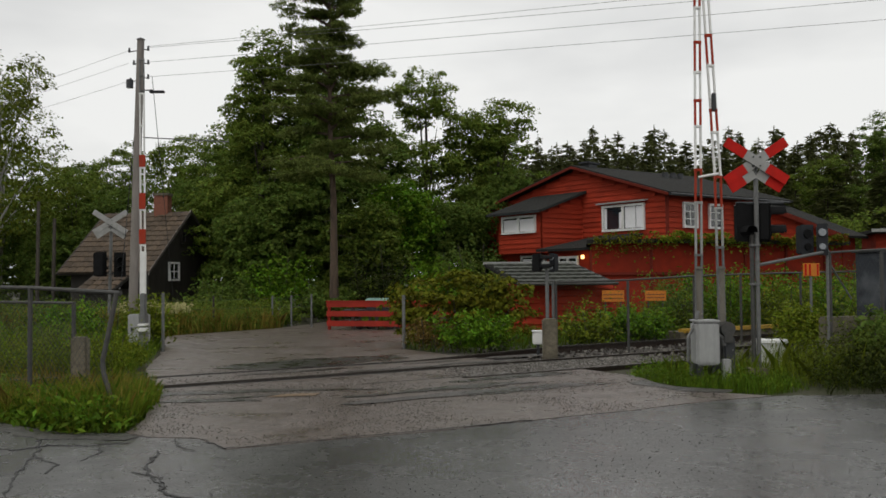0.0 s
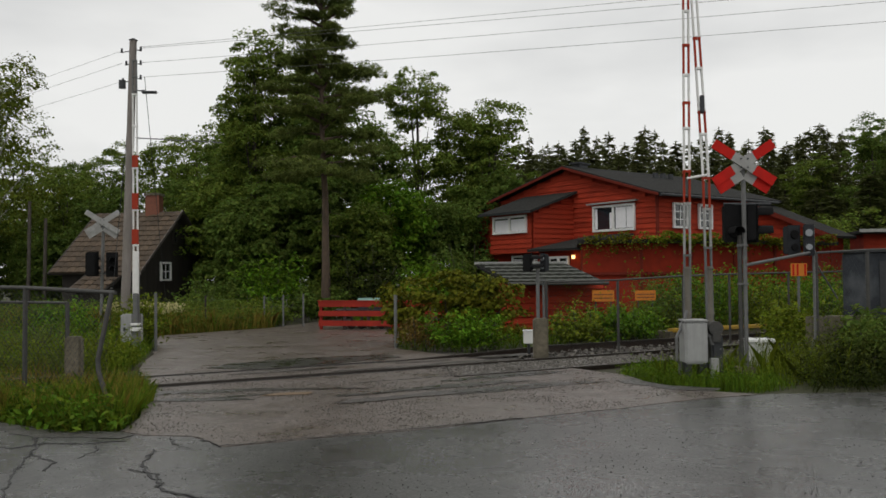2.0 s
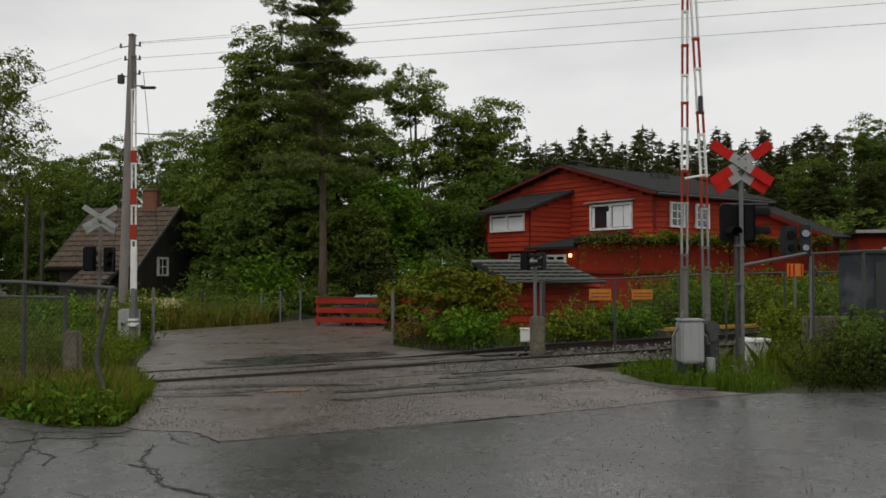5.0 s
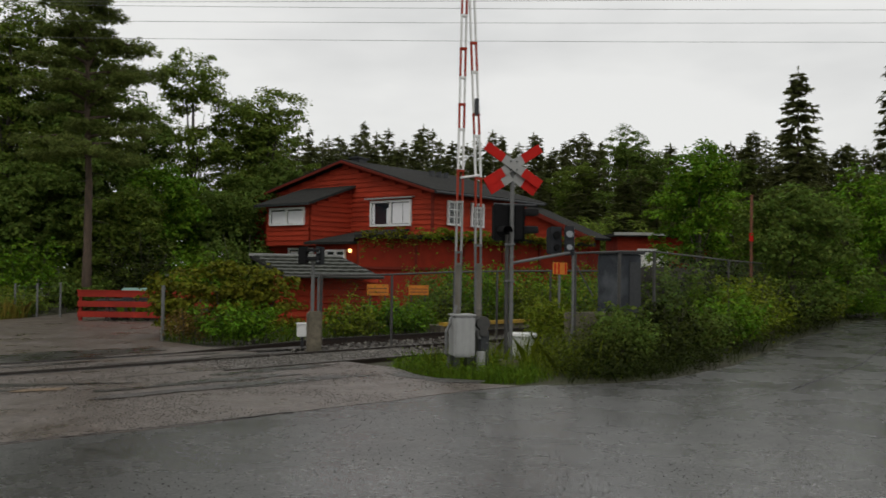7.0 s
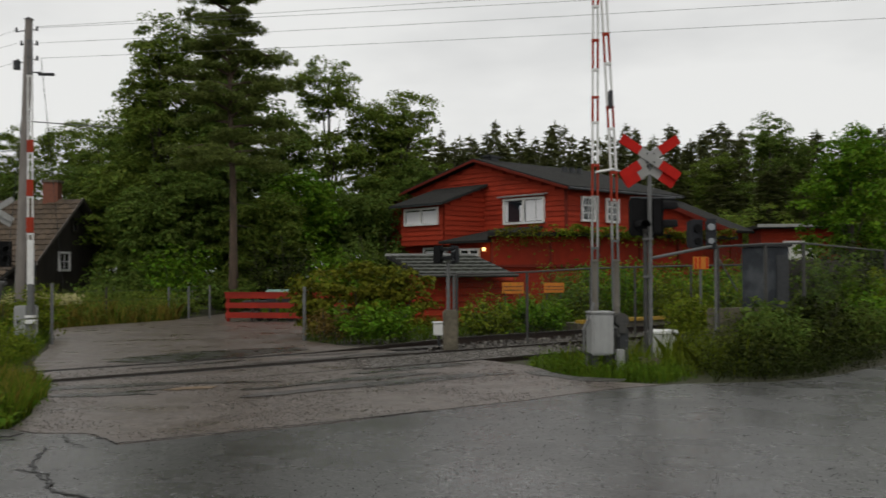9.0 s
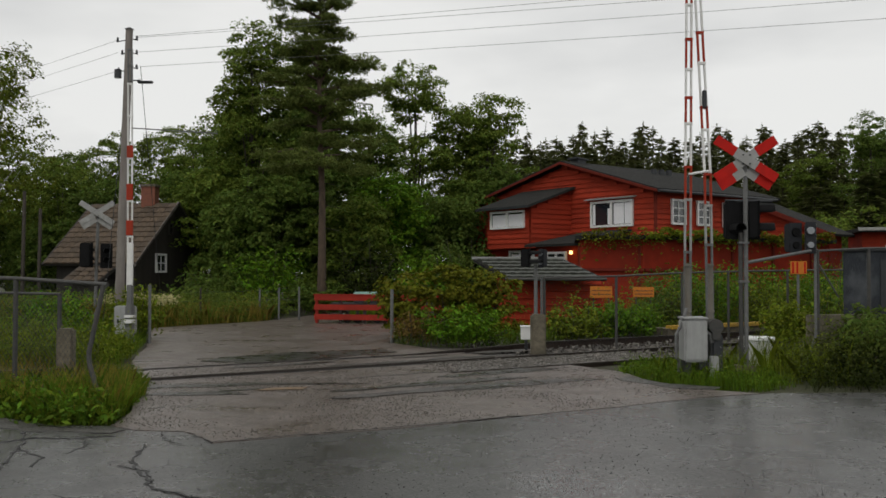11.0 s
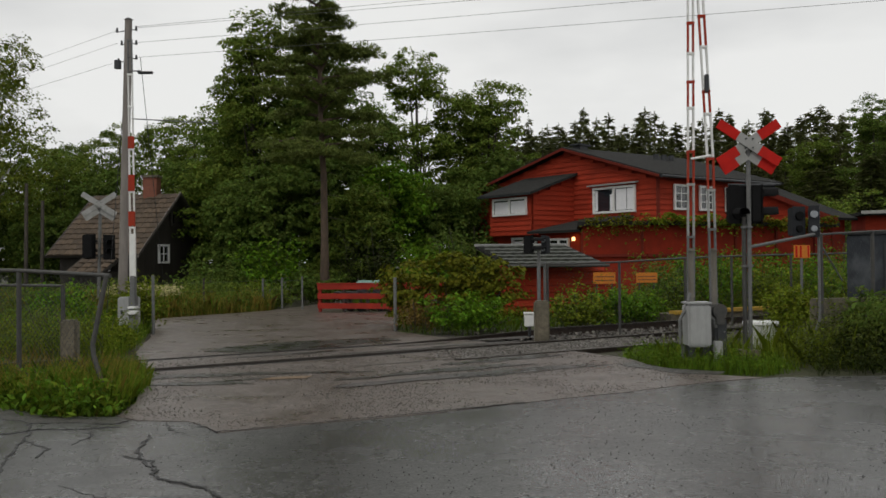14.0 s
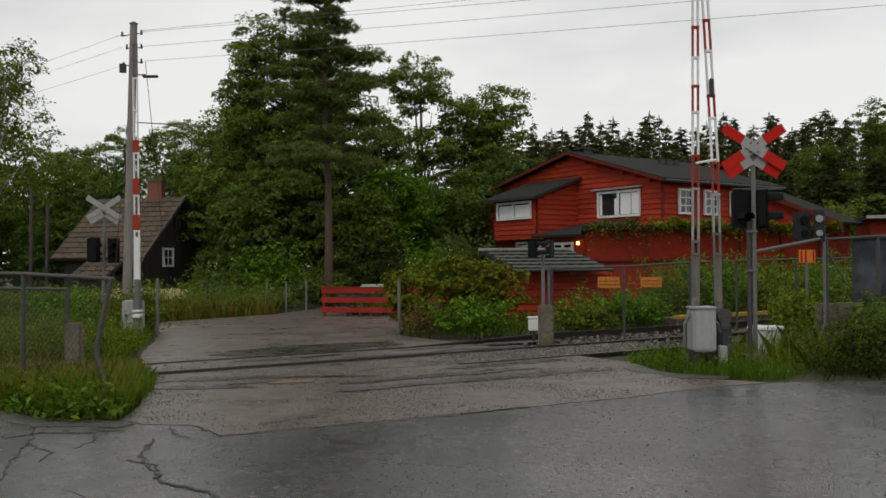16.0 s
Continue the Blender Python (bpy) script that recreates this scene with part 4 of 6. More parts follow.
# ---- level crossing equipment ----
def crossbuck(m, face, centre, back, label):
    """A double crossbuck: crossed arms over a half cross, with coloured ends."""
    t = thing("crossbuck", m, label, "crossbuck sign", "crossbucks")
    for ang, z0, x_off, half, y in ((33, 0, 0, False, 0.0), (-33, 0, 0, False, 0.022)):
        R = pose(0, y, 0, 0, ang, 0)
        part("arm_plate", Shape().box(0, 0, 0, 0.38, 0.02, 0.145, R), centre, t, "grey centre of the crossed arm" if face is not back else "", bevel=0.003)
        for s in (-1, 1):
            part("arm_end", Shape().box(s * 0.36, 0, 0, 0.34, 0.022, 0.147, R), face, t, "red arm end" if face is not back else "", bevel=0.003)
    for s in (-1, 1):
        R = pose(0, 0.045 + 0.012 * s, -0.14, 0, 33 * s, 0)
        part("half_arm_plate", Shape().box(s * 0.13, 0, 0, 0.18, 0.02, 0.17, R), centre, t, bevel=0.003)
        part("half_arm_end", Shape().box(s * 0.335, 0, 0, 0.25, 0.022, 0.172, R), face, t, bevel=0.003)
    for x, z in ((-0.05, 0.06), (0.05, 0.06), (-0.05, -0.07), (0.05, -0.07)):
        part("bolt", Shape().tube((x, -0.03, z), (x, 0.06, z), 0.012, n=6), M_DARKM, t)
    return t


def signal_head(parent, x0, y0, z0, rz, w, h, lamps, material, lens, label, hood=True):
    t = part("signal_head", Shape().box(0, 0.08, 0, w, 0.16, h), material, parent, label, bevel=0.02)
    t.matrix_basis = pose(x0, y0, z0, 0, 0, rz)
    part("backboard", Shape().box(0, 0.0, 0, w * 1.12, 0.012, h * 1.06), material, t, bevel=0.004)
    for x, z, r in lamps:
        part("lens", Shape().tube((x, -0.01, z), (x, -0.035, z), r, r * 0.9, 16), lens, t, "lamp lens, unlit")
        if hood:
            s = Shape()
            n = 12
            for i in range(n):
                a0, a1 = radians(-10 + 200 * i / n), radians(-10 + 200 * (i + 1) / n)
                p = [(x + r * 1.12 * math.cos(a), y, z + r * 1.12 * math.sin(a)) for a, y in ((a0, -0.008), (a1, -0.008), (a1, -0.24), (a0, -0.24))]
                s.plate([Vector(c) for c in p], 0.006)
            part("hood", s, material, t)
    return t


mast = thing("signal_mast", pose(4.50, 13.32, 0), "grey steel signal mast at the crossing", "signal mast")
part("pole", Shape().tube((0, 0, 0), (0, 0, 3.175), 0.033, n=14), M_GALV, mast, smooth=True)
part("conduit", Shape().tube((-0.068, 0.02, 0.02), (-0.068, 0.02, 2.1), 0.033, n=12), M_DARKG, mast, "darker pipe beside the mast", smooth=True)
part("foot", Shape().box(-0.04, 0, 0.06, 0.3, 0.24, 0.2), M_CONC, mast, "dark concrete foot", bevel=0.02)
for z in (1.38, 1.95):
    part("clamp", Shape().box(-0.035, 0, z, 0.15, 0.09, 0.035), M_GALV, mast, bevel=0.006)
crossbuck(pose(4.49, 13.24, 3.175, 0, 0, 0), M_REDSIGN, M_SIGNBACK, M_SIGNBACK, "red and grey double crossbuck on the mast")
signal_head(mast, -0.03, 0.06, 2.29, 8, 0.46, 0.54, ((-0.13, -0.14, 0.075),), M_BLACK, M_BLACK, "black signal head on the mast")
signal_head(mast, 0.22, 0.14, 2.29, 82, 0.30, 0.54, ((0, 0.14, 0.09), (0, -0.14, 0.09)), M_BLACK, M_BLACK, "black signal head turned along the road")
part("crossarm", Shape().tube((-0.28, 0.06, 2.57), (0.42, 0.06, 2.57), 0.022, n=8), M_DARKM, mast)

M_POLEGREY = mat("weathered_arm_steel", (0.21, 0.195, 0.165), (0.13, 0.12, 0.10), 9, 0.7, stain=(0.12, 0.10, 0.07), stain_scale=3, stretch=(1, 1, 0.3))
# barrier with its two upright arms
barrier = thing("barrier", pose(3.88, 13.25, 0), "raised crossing barrier with red and white arms", "crossing barrier", "barriers")


def lattice_arm(parent, p, q, w0, w1, bands, depth=0.05):
    """A ladder-like arm from p to q; bands: (from, to, material) as shares of its length, with a rung at every joint."""
    p, q = Vector(p), Vector(q)
    d = q - p
    for f0, f1, material in bands:
        s = Shape()
        a, b = p + d * f0, p + d * f1
        wa, wb = w0 + (w1 - w0) * f0, w0 + (w1 - w0) * f1
        for sg in (-1, 1):
            A, B = a + Vector((sg * wa / 2, 0, 0)), b + Vector((sg * wb / 2, 0, 0))
            s.add([A + Vector((x, y, 0)) for x, y in ((-0.012, -depth / 2), (0.012, -depth / 2), (0.012, depth / 2), (-0.012, depth / 2))] +
                  [B + Vector((x, y, 0)) for x, y in ((-0.012, -depth / 2), (0.012, -depth / 2), (0.012, depth / 2), (-0.012, depth / 2))],
                  [(0, 1, 5, 4), (1, 2, 6, 5), (2, 3, 7, 6), (3, 0, 4, 7), (3, 2, 1, 0), (4, 5, 6, 7)])
        s.box(b.x, b.y, b.z - 0.02, wb + 0.03, depth + 0.012, 0.035)
        part("arm_section", s, material, parent)


AG, AW, AR = M_GALV, M_WHITE, M_BOOMRED
left_bands = ((0, 0.18, AG), (0.18, 0.30, M_SIGNBACK), (0.30, 0.375, AR), (0.375, 0.475, AW), (0.475, 0.535, AR), (0.535, 0.60, AW), (0.60, 0.67, AR), (0.67, 0.75, AW), (0.75, 0.82, AR), (0.82, 0.90, AW), (0.90, 1.0, AR))
lattice_arm(barrier, (-0.26, 0.02, 0.68), (-0.19, 0.02, 7.07), 0.085, 0.07, left_bands)
lattice_arm(barrier, (0.075, 0.02, 0.68), (0.05, 0.02, 2.97), 0.085, 0.085, ((0, 0.55, AG), (0.55, 0.80, M_SIGNBACK), (0.80, 1.0, AR)))
lattice_arm(barrier, (0.05, 0.02, 2.97), (-0.15, 0.02, 7.07), 0.085, 0.07, ((0, 0.16, AW), (0.16, 0.24, AR), (0.24, 0.40, AW), (0.40, 0.51, AR), (0.51, 0.68, AW), (0.68, 0.84, AR), (0.84, 1.0, AW)))
for x in (-0.26, 0.075):
    part("arm_root", Shape().box(x, 0.02, 1.12, 0.074, 0.08, 1.05).box(x, -0.025, 1.12, 0.03, 0.012, 0.9).box(x, -0.03, 1.62, 0.1, 0.03, 0.04).box(x, -0.03, 0.95, 0.1, 0.03, 0.04), M_POLEGREY, barrier, "grey steel arm root", bevel=0.01)
part("cross_tie", Shape().tube((-0.235, 0.0, 2.95), (0.06, 0.0, 3.0), 0.018, n=8), M_WHITE, barrier, "white tie between the arms")
part("lamp", Shape().box(0.0, -0.02, 4.05, 0.06, 0.06, 0.26), M_DARKM, barrier, "small dark lamp on the arm", bevel=0.01)
part("mechanism", Shape().box(0.125, 0.02, 0.33, 0.17, 0.36, 0.62), M_DARKM, barrier, "dark drive mechanism", bevel=0.03)
part("drive_head", Shape().tube((0.10, -0.2, 0.74), (0.10, 0.2, 0.74), 0.105, n=16), M_DARKG, barrier, "rounded drive head", smooth=True)
part("drive_cover", Shape().box(0.10, -0.19, 0.62, 0.13, 0.04, 0.16), M_DARKG, barrier, bevel=0.012)
for zz in (0.2, 0.32, 0.44):
    part("bolt", Shape().tube((0.17, -0.17, zz), (0.17, -0.15, zz), 0.012, n=6), M_GALV, barrier)
part("hinge_arm", Shape().path([(-0.03, -0.1, 0.8), (-0.09, -0.14, 0.7), (0.02, -0.15, 0.62), (0.05, -0.15, 0.5)], 0.03), M_GALV, barrier)
part("left_lever", Shape().path([(-0.30, -0.1, 1.0), (-0.36, -0.14, 0.82), (-0.47, -0.16, 0.62), (-0.47, -0.16, 0.28), (-0.42, -0.12, 0.24), (-0.42, -0.1, 0.0)], 0.022), M_GALV, barrier, "bent steel lever")
part("small_box", Shape().box(0.035, -0.28, 0.17, 0.11, 0.12, 0.3), M_CABINET, barrier, "small ribbed white box", bevel=0.008)
cab = thing("control_cabinet", pose(3.66, 13.12, 0), "light grey barrier control cabinet on short legs", "cabinet")
part("body", Shape().box(0, 0, 0.54, 0.33, 0.36, 0.61), M_CABINET, cab, bevel=0.025)
part("lid", Shape().box(0, 0, 0.86, 0.35, 0.38, 0.03), M_CABINET, cab, bevel=0.01)
for x in (-0.1, 0.11):
    part("leg", Shape().box(x, 0, 0.12, 0.1, 0.2, 0.26), M_DARKM, cab)
part("door_seam", Shape().box(0, -0.183, 0.54, 0.27, 0.006, 0.52), M_CABINET, cab, bevel=0.002)

# signal on the fence post behind the mast
fpost = thing("fence_signal_post", pose(5.80, 14.0, 0), "grey tube post with a bent foot and a top rail", "post")
part("post", Shape().path([(0, 0, 2.28), (0, 0, 0.8), (0.0, 0, 0.55), (-0.1, 0, 0.25), (-0.16, 0, 0.0)], 0.021), M_GALV, fpost, smooth=True)
part("top_rail", Shape().tube((0.02, 0, 1.87), (-1.26, -0.62, 1.66), 0.024, n=8), M_GALV, fpost, "grey tube rail")
part("brace", Shape().tube((0.02, 0.02, 1.72), (0.62, 0.6, 1.12), 0.014, n=6), M_GALV, fpost)
signal_head(fpost, -0.30, 0.0, 2.05, 14, 0.20, 0.44, ((0.0, 0.09, 0.075), (0.0, -0.11, 0.06)), M_GREYHEAD, M_BLACK, "dark grey signal head beside the post", hood=False)
signal_head(fpost, -0.09, -0.06, 2.05, -14, 0.14, 0.46, ((0.0, 0.11, 0.062), (0.0, -0.11, 0.052)), M_GREYHEAD, M_LENS, "signal head with silver lamp covers", hood=False)

# track number board
nb = thing("number_board", pose(7.52, 19.0, -0.03), "orange board with red figures on a pole", "sign")
part("pole", Shape().tube((0, 0.03, 0), (0, 0.03, 1.7), 0.03, n=8), M_GALV, nb)
part("plate", Shape().box(0, 0, 1.65, 0.34, 0.02, 0.27), M_ORANGE, nb, "orange plate", bevel=0.004)
for x, w in ((-0.12, 0.04), (-0.03, 0.04), (0.13, 0.035)):
    part("bar", Shape().box(x, -0.014, 1.65, w, 0.006, 0.24), M_REDSIGN, nb, "red bar")

# signal in the middle with its concrete post
cp = single("concrete_post", Shape().box(0, 0, 0.36, 0.27, 0.24, 0.78), M_CONC, "mossy weathered concrete post by the rails", "post", m=pose(1.82, 16.75, 0), bevel=0.03)
ms = thing("track_signal", pose(1.80, 16.95, 0), "small grey signal mast behind the concrete post", "signal mast")
part("pole", Shape().tube((0, 0, 0), (0, 0, 1.66), 0.035, n=10), M_GALV, ms)
part("second_pole", Shape().tube((0.11, 0.05, 0), (0.11, 0.05, 1.42), 0.022, n=8), M_GALV, ms)
part("clamp", Shape().box(0.05, 0, 1.45, 0.2, 0.08, 0.04), M_GALV, ms)
signal_head(ms, -0.12, -0.05, 1.78, 70, 0.11, 0.33, ((0, 0.08, 0.05), (0, -0.08, 0.05)), M_BLACK, M_BLACK, "small black signal head")
signal_head(ms, 0.09, -0.05, 1.78, -40, 0.10, 0.33, ((0, 0.08, 0.045), (0, -0.09, 0.035)), M_GREYHEAD, M_LENS, "small signal head with silver lenses", hood=False)
wb = thing("white_box", pose(1.68, 17.6, 0), "small white equipment box beside the track", "box")
part("body", Shape().box(0, 0, 0.34, 0.2, 0.18, 0.24), M_WHITE, wb, bevel=0.015)
part("cap", Shape().box(0, 0, 0.47, 0.23, 0.21, 0.03), M_WHITE, wb, bevel=0.008)
part("stake", Shape().box(0, 0, 0.12, 0.05, 0.05, 0.26), M_DARKM, wb)
tub = thing("white_tub", pose(5.20, 14.9, 0), "low white plastic tub in the grass", "tub")
tubs = Shape()
n = 16
for r0, z0, r1, z1 in ((0.22, 0.1, 0.26, 0.4), (0.26, 0.4, 0.29, 0.42), (0.29, 0.42, 0.28, 0.46), (0.28, 0.46, 0.12, 0.48)):
    tubs.tube((0, 0, z0), (0, 0, z1), r0, r1, n, cap=False)
tubs.tube((0, 0, 0.0), (0, 0, 0.1), 0.2, 0.22, n)
part("body", tubs, M_WHITE, tub, smooth=True)


# ---- fences ----
def chain_link(parent, p, q, z0, z1, pitch=0.09, wire=0.0035):
    """Diagonal wires both ways between two posts."""
    p, q = Vector((*p, 0)), Vector((*q, 0))
    d = q - p
    L, H = d.length, z1 - z0
    d.normalize()
    s = Shape()
    nrm = Vector((-d.y, d.x, 0))
    for sg in (1, -1):
        x = -H
        while x < L + H:
            a, b = (x, z0), (x + H, z1)
            if sg < 0:
                a, b = (x + H, z0), (x, z1)
            lo, hi = (a, b) if a[0] < b[0] else (b, a)
            t0, t1 = max(0.0, (0 - lo[0]) / H), min(1.0, (L - lo[0]) / H)
            if t1 > t0 + 0.01:
                f = lambda t: p + d * (lo[0] + (hi[0] - lo[0]) * t) + Vector((0, 0, lo[1] + (hi[1] - lo[1]) * t))
                s.tube(f(t0), f(t1), wire / 2, n=3, cap=False)
            x += pitch
    part("wire_mesh", s, M_WIRE, parent, "diamond wire mesh")


lf = thing("wire_fence", pose(0, 0, 0), "grey tube fence with sagging wire mesh and a bent end post", "fence", "wire fences")
part("bent_post", Shape().path([(-3.72, 10.1, 1.37), (-3.86, 10.06, 0.62), (-3.85, 10.05, 0.5), (-3.74, 10.0, 0.2), (-3.72, 10.0, -0.05)], 0.027), M_DARKG, lf, "bent steel end post")
part("post", Shape().tube((-5.11, 11.0, -0.05), (-5.11, 11.0, 1.43), 0.03, n=10), M_DARKG, lf)
part("post", Shape().tube((-7.4, 12.2, -0.05), (-7.4, 12.2, 1.46), 0.036, n=10), M_DARKG, lf)
part("top_rail", Shape().path([(-3.68, 10.1, 1.37), (-5.11, 11.0, 1.43), (-7.4, 12.2, 1.46)], 0.024), M_DARKG, lf)
chain_link(lf, (-3.76, 10.1), (-5.11, 11.0), 0.1, 1.38)
chain_link(lf, (-5.11, 11.0), (-7.4, 12.2), 0.1, 1.4)
lf2 = thing("wire_fence", pose(0, 0, 0), "second wire fence behind in tall grass", "fence", "wire fences")
for x, y, h in ((-5.83, 14.0, 1.18), (-8.4, 15.0, 1.2)):
    part("post", Shape().tube((x, y, -0.05), (x, y, h), 0.035, n=8), M_DARKG, lf2)
part("top_rail", Shape().tube((-5.83, 14.0, 1.17), (-8.4, 15.0, 1.19), 0.022, n=8), M_DARKG, lf2)
chain_link(lf2, (-5.83, 14.0), (-8.4, 15.0), 0.1, 1.17)
single("concrete_post", Shape().box(0, 0, 0.33, 0.24, 0.22, 0.68), M_CONC, "grey concrete stump with a dark top", "post", m=pose(-5.56, 13.6, 0, 0, 0, 8), bevel=0.03)
single("post", Shape().tube((0, 0, -0.05), (0, 0, 1.25), 0.032, n=10), M_GALV, "grey steel post beside the barrier", "post", m=pose(-6.1, 19.2, 0))

rf3 = thing("wire_fence", pose(0, 0, 0), "tall wire mesh fence along the railway", "fence", "wire fences")
rp = [(2.01, 17.4, 1.41), (3.58, 18.39, 1.44), (5.18, 19.4, 1.51), (6.42, 20.18, 1.54), (8.17, 21.3, 1.57), (10.6, 22.8, 1.6)]
for x, y, h in rp:
    part("post", Shape().tube((x, y, -0.05), (x, y, h), 0.028, n=8), M_DARKG, rf3)
for a, b in zip(rp, rp[1:]):
    part("top_rail", Shape().tube(a, b, 0.02, n=8), M_DARKG, rf3)
    chain_link(rf3, a[:2], b[:2], 0.05, min(a[2], b[2]) - 0.02, 0.12, 0.002)


def small_sign(x, y, z0, z1, w):
    t = thing("orange_sign", pose(x, y, 0), "small orange warning board on stakes with dark lines", "sign", "orange boards")
    part("plate", Shape().box(0, 0, (z0 + z1) / 2, w, 0.02, z1 - z0), M_ORANGE, t, bevel=0.004)
    for k in (0.3, 0.62):
        part("bar", Shape().box(0, -0.012, z0 + (z1 - z0) * k, w * 0.88, 0.006, 0.022), M_RUST, t, "dark line of writing")
    for sx in (-0.35, 0.35):
        part("stake", Shape().tube((sx * w, 0.02, -0.05), (sx * w, 0.02, z0 + 0.05), 0.015, n=6), M_DARKG, t)


small_sign(3.83, 21.5, 0.92, 1.19, 0.52)
small_sign(4.90, 21.8, 0.93, 1.17, 0.50)

yf = thing("wire_fence", pose(0, 0, 0), "low wire fence on thin posts along the yard", "fence", "wire fences")
yp = [(-9.6, 26.6, 1.0), (-7.05, 26.9, 1.05), (-5.7, 28.9, 1.0), (-5.1, 28.95, 1.02), (-4.45, 28.9, 1.05)]
for i, (x, y, h) in enumerate(yp):
    part("post", Shape().tube((x, y, -0.05), (x, y, h), 0.03, n=7), M_GALV if i > 1 else M_SLEEPER, yf)
for a, b in zip(yp, yp[1:]):
    for h in (0.35, 0.65, 0.92):
        part("strand", Shape().tube((a[0], a[1], h), (b[0], b[1], h), 0.004, n=4), M_WIRE, yf)

# red board fence at the yard
def board_fence(p, q, h, label):
    p, q = Vector((*p, 0)), Vector((*q, 0))
    d = q - p
    M = Matrix.Translation(p) @ d.to_track_quat("X", "Z").to_matrix().to_4x4()
    t = thing("board_fence", M, label, "fence", "red board fences")
    for z, hh in ((h - 0.08, 0.165), (h - 0.36, 0.165), (h - 0.65, 0.165)):
        part("board", Shape().box(d.length / 2, -0.03, z, d.length, 0.03, hh), M_REDG, t, bevel=0.004)
    for k in range(4):
        part("post", Shape().box(0.06 + (d.length - 0.12) * k / 3, 0.03, h / 2 - 0.03, 0.08, 0.08, h - 0.02), M_REDG if k in (0, 3) else M_SLEEPER, t)
    part("cap_board", Shape().box(d.length / 2, 0.0, h + 0.015, d.length + 0.04, 0.12, 0.03), M_REDG, t)


board_fence((-3.72, 27.2), (-1.42, 26.6), 0.84, "red painted horizontal board fence at the yard")
board_fence((-1.30, 26.5), (0.1, 26.1), 0.84, "red board fence half hidden by the bush")
single("post", Shape().tube((0, 0, -0.05), (0, 0, 1.15), 0.035, n=8), M_GALV, "grey steel post in front of the bush", "post", m=pose(-1.02, 19.6, 0))
trailer = thing("flat_trailer", pose(-2.2, 27.9, 0), "low trailer with a pale green lid behind the fence", "trailer")
part("bed", Shape().box(0, 0, 0.5, 2.2, 1.2, 0.16), M_DARKM, trailer, bevel=0.02)
part("lid", Shape().box(-0.05, -0.1, 0.86, 0.72, 0.5, 0.12), M_LIDG, trailer, "pale green plastic lid", bevel=0.04)
part("crate", Shape().box(-0.05, -0.1, 0.69, 0.66, 0.45, 0.24), M_DARKM, trailer, bevel=0.02)
for x in (-0.55, -0.25, 0.35, 0.65):
    part("wheel", Shape().tube((x, -0.62, 0.14), (x, -0.5, 0.14), 0.14, n=14), M_TYRE, trailer, "small black wheel", smooth=True)
    part("wheel_strut", Shape().box(x, -0.56, 0.32, 0.06, 0.06, 0.3), M_DARKM, trailer)

# ---- far side of the crossing, left ----
crossbuck(pose(-9.40, 24.95, 3.14, 0, 0, 8), M_SIGNBACK, M_SIGNBACK, M_SIGNBACK, "pale unpainted back of a double crossbuck")
m2 = thing("signal_mast", pose(-9.42, 25.05, 0), "slim grey mast carrying a crossbuck", "signal mast")
part("pole", Shape().tube((-0.05, 0, 0), (0.02, 0, 3.25), 0.045, n=10), M_GALV, m2)
part("bracket", Shape().box(0.03, 0, 1.72, 0.66, 0.05, 0.05), M_DARKM, m2)
signal_head(m2, -0.25, -0.05, 1.98, 172, 0.30, 0.64, ((0, 0.13, 0.08), (0, -0.13, 0.08)), M_BLACK, M_BLACK, "black signal head seen from behind")
signal_head(m2, 0.30, -0.12, 1.96, 25, 0.28, 0.64, ((0, 0.12, 0.08), (0, -0.12, 0.08)), M_BLACK, M_BLACK, "black signal head facing the crossing")
b2 = thing("barrier", pose(-6.40, 18.8, 0), "raised barrier with red and white sections at the far side", "crossing barrier", "barriers")
part("stand", Shape().box(0.02, 0, 0.4, 0.14, 0.2, 0.85).box(0.02, 0, 1.0, 0.11, 0.14, 0.5), M_GALV, b2, "grey steel stand", bevel=0.015)
part("clamp", Shape().box(0.03, -0.05, 0.6, 0.17, 0.2, 0.05).box(0.03, -0.05, 0.5, 0.17, 0.2, 0.08), M_WHITE, b2, "white clamp band", bevel=0.01)
part("solid_arm", Shape().box(0.01, 0, 1.62, 0.125, 0.06, 1.0), M_WHITE, b2, "solid white lower arm", bevel=0.006)
lattice_arm(b2, (0.008, 0, 1.95), (-0.03, 0, 6.15), 0.09, 0.075,
            ((0, 0.075, AW), (0.075, 0.15, AR), (0.15, 0.25, AW), (0.25, 0.33, AR), (0.33, 0.46, AW), (0.46, 0.52, AR), (0.52, 0.67, AW), (0.67, 0.83, AW), (0.83, 0.92, AG), (0.92, 1.0, AG)))
for z0, z1 in ((2.28, 2.58), (3.0, 3.33), (3.88, 4.12)):
    part("red_panel", Shape().box(0.0, -0.035, (z0 + z1) / 2, 0.13, 0.012, z1 - z0), M_BOOMRED, b2, "red reflective panel")
part("gauge_wire", Shape().tube((0, 0, 4.5), (1.75, 0.2, 4.42), 0.012, n=6), M_GALV, b2)
cb2 = thing("control_cabinet", pose(-6.52, 18.95, 0), "grey barrier cabinet behind the stand", "cabinet")
part("body", Shape().box(0, 0, 0.52, 0.38, 0.3, 0.58), M_CABINET, cb2, bevel=0.02)
part("foot", Shape().box(0, 0, 0.1, 0.16, 0.16, 0.34), M_DARKM, cb2)
part("latch", Shape().box(-0.1, -0.16, 0.5, 0.04, 0.02, 0.08), M_DARKM, cb2)

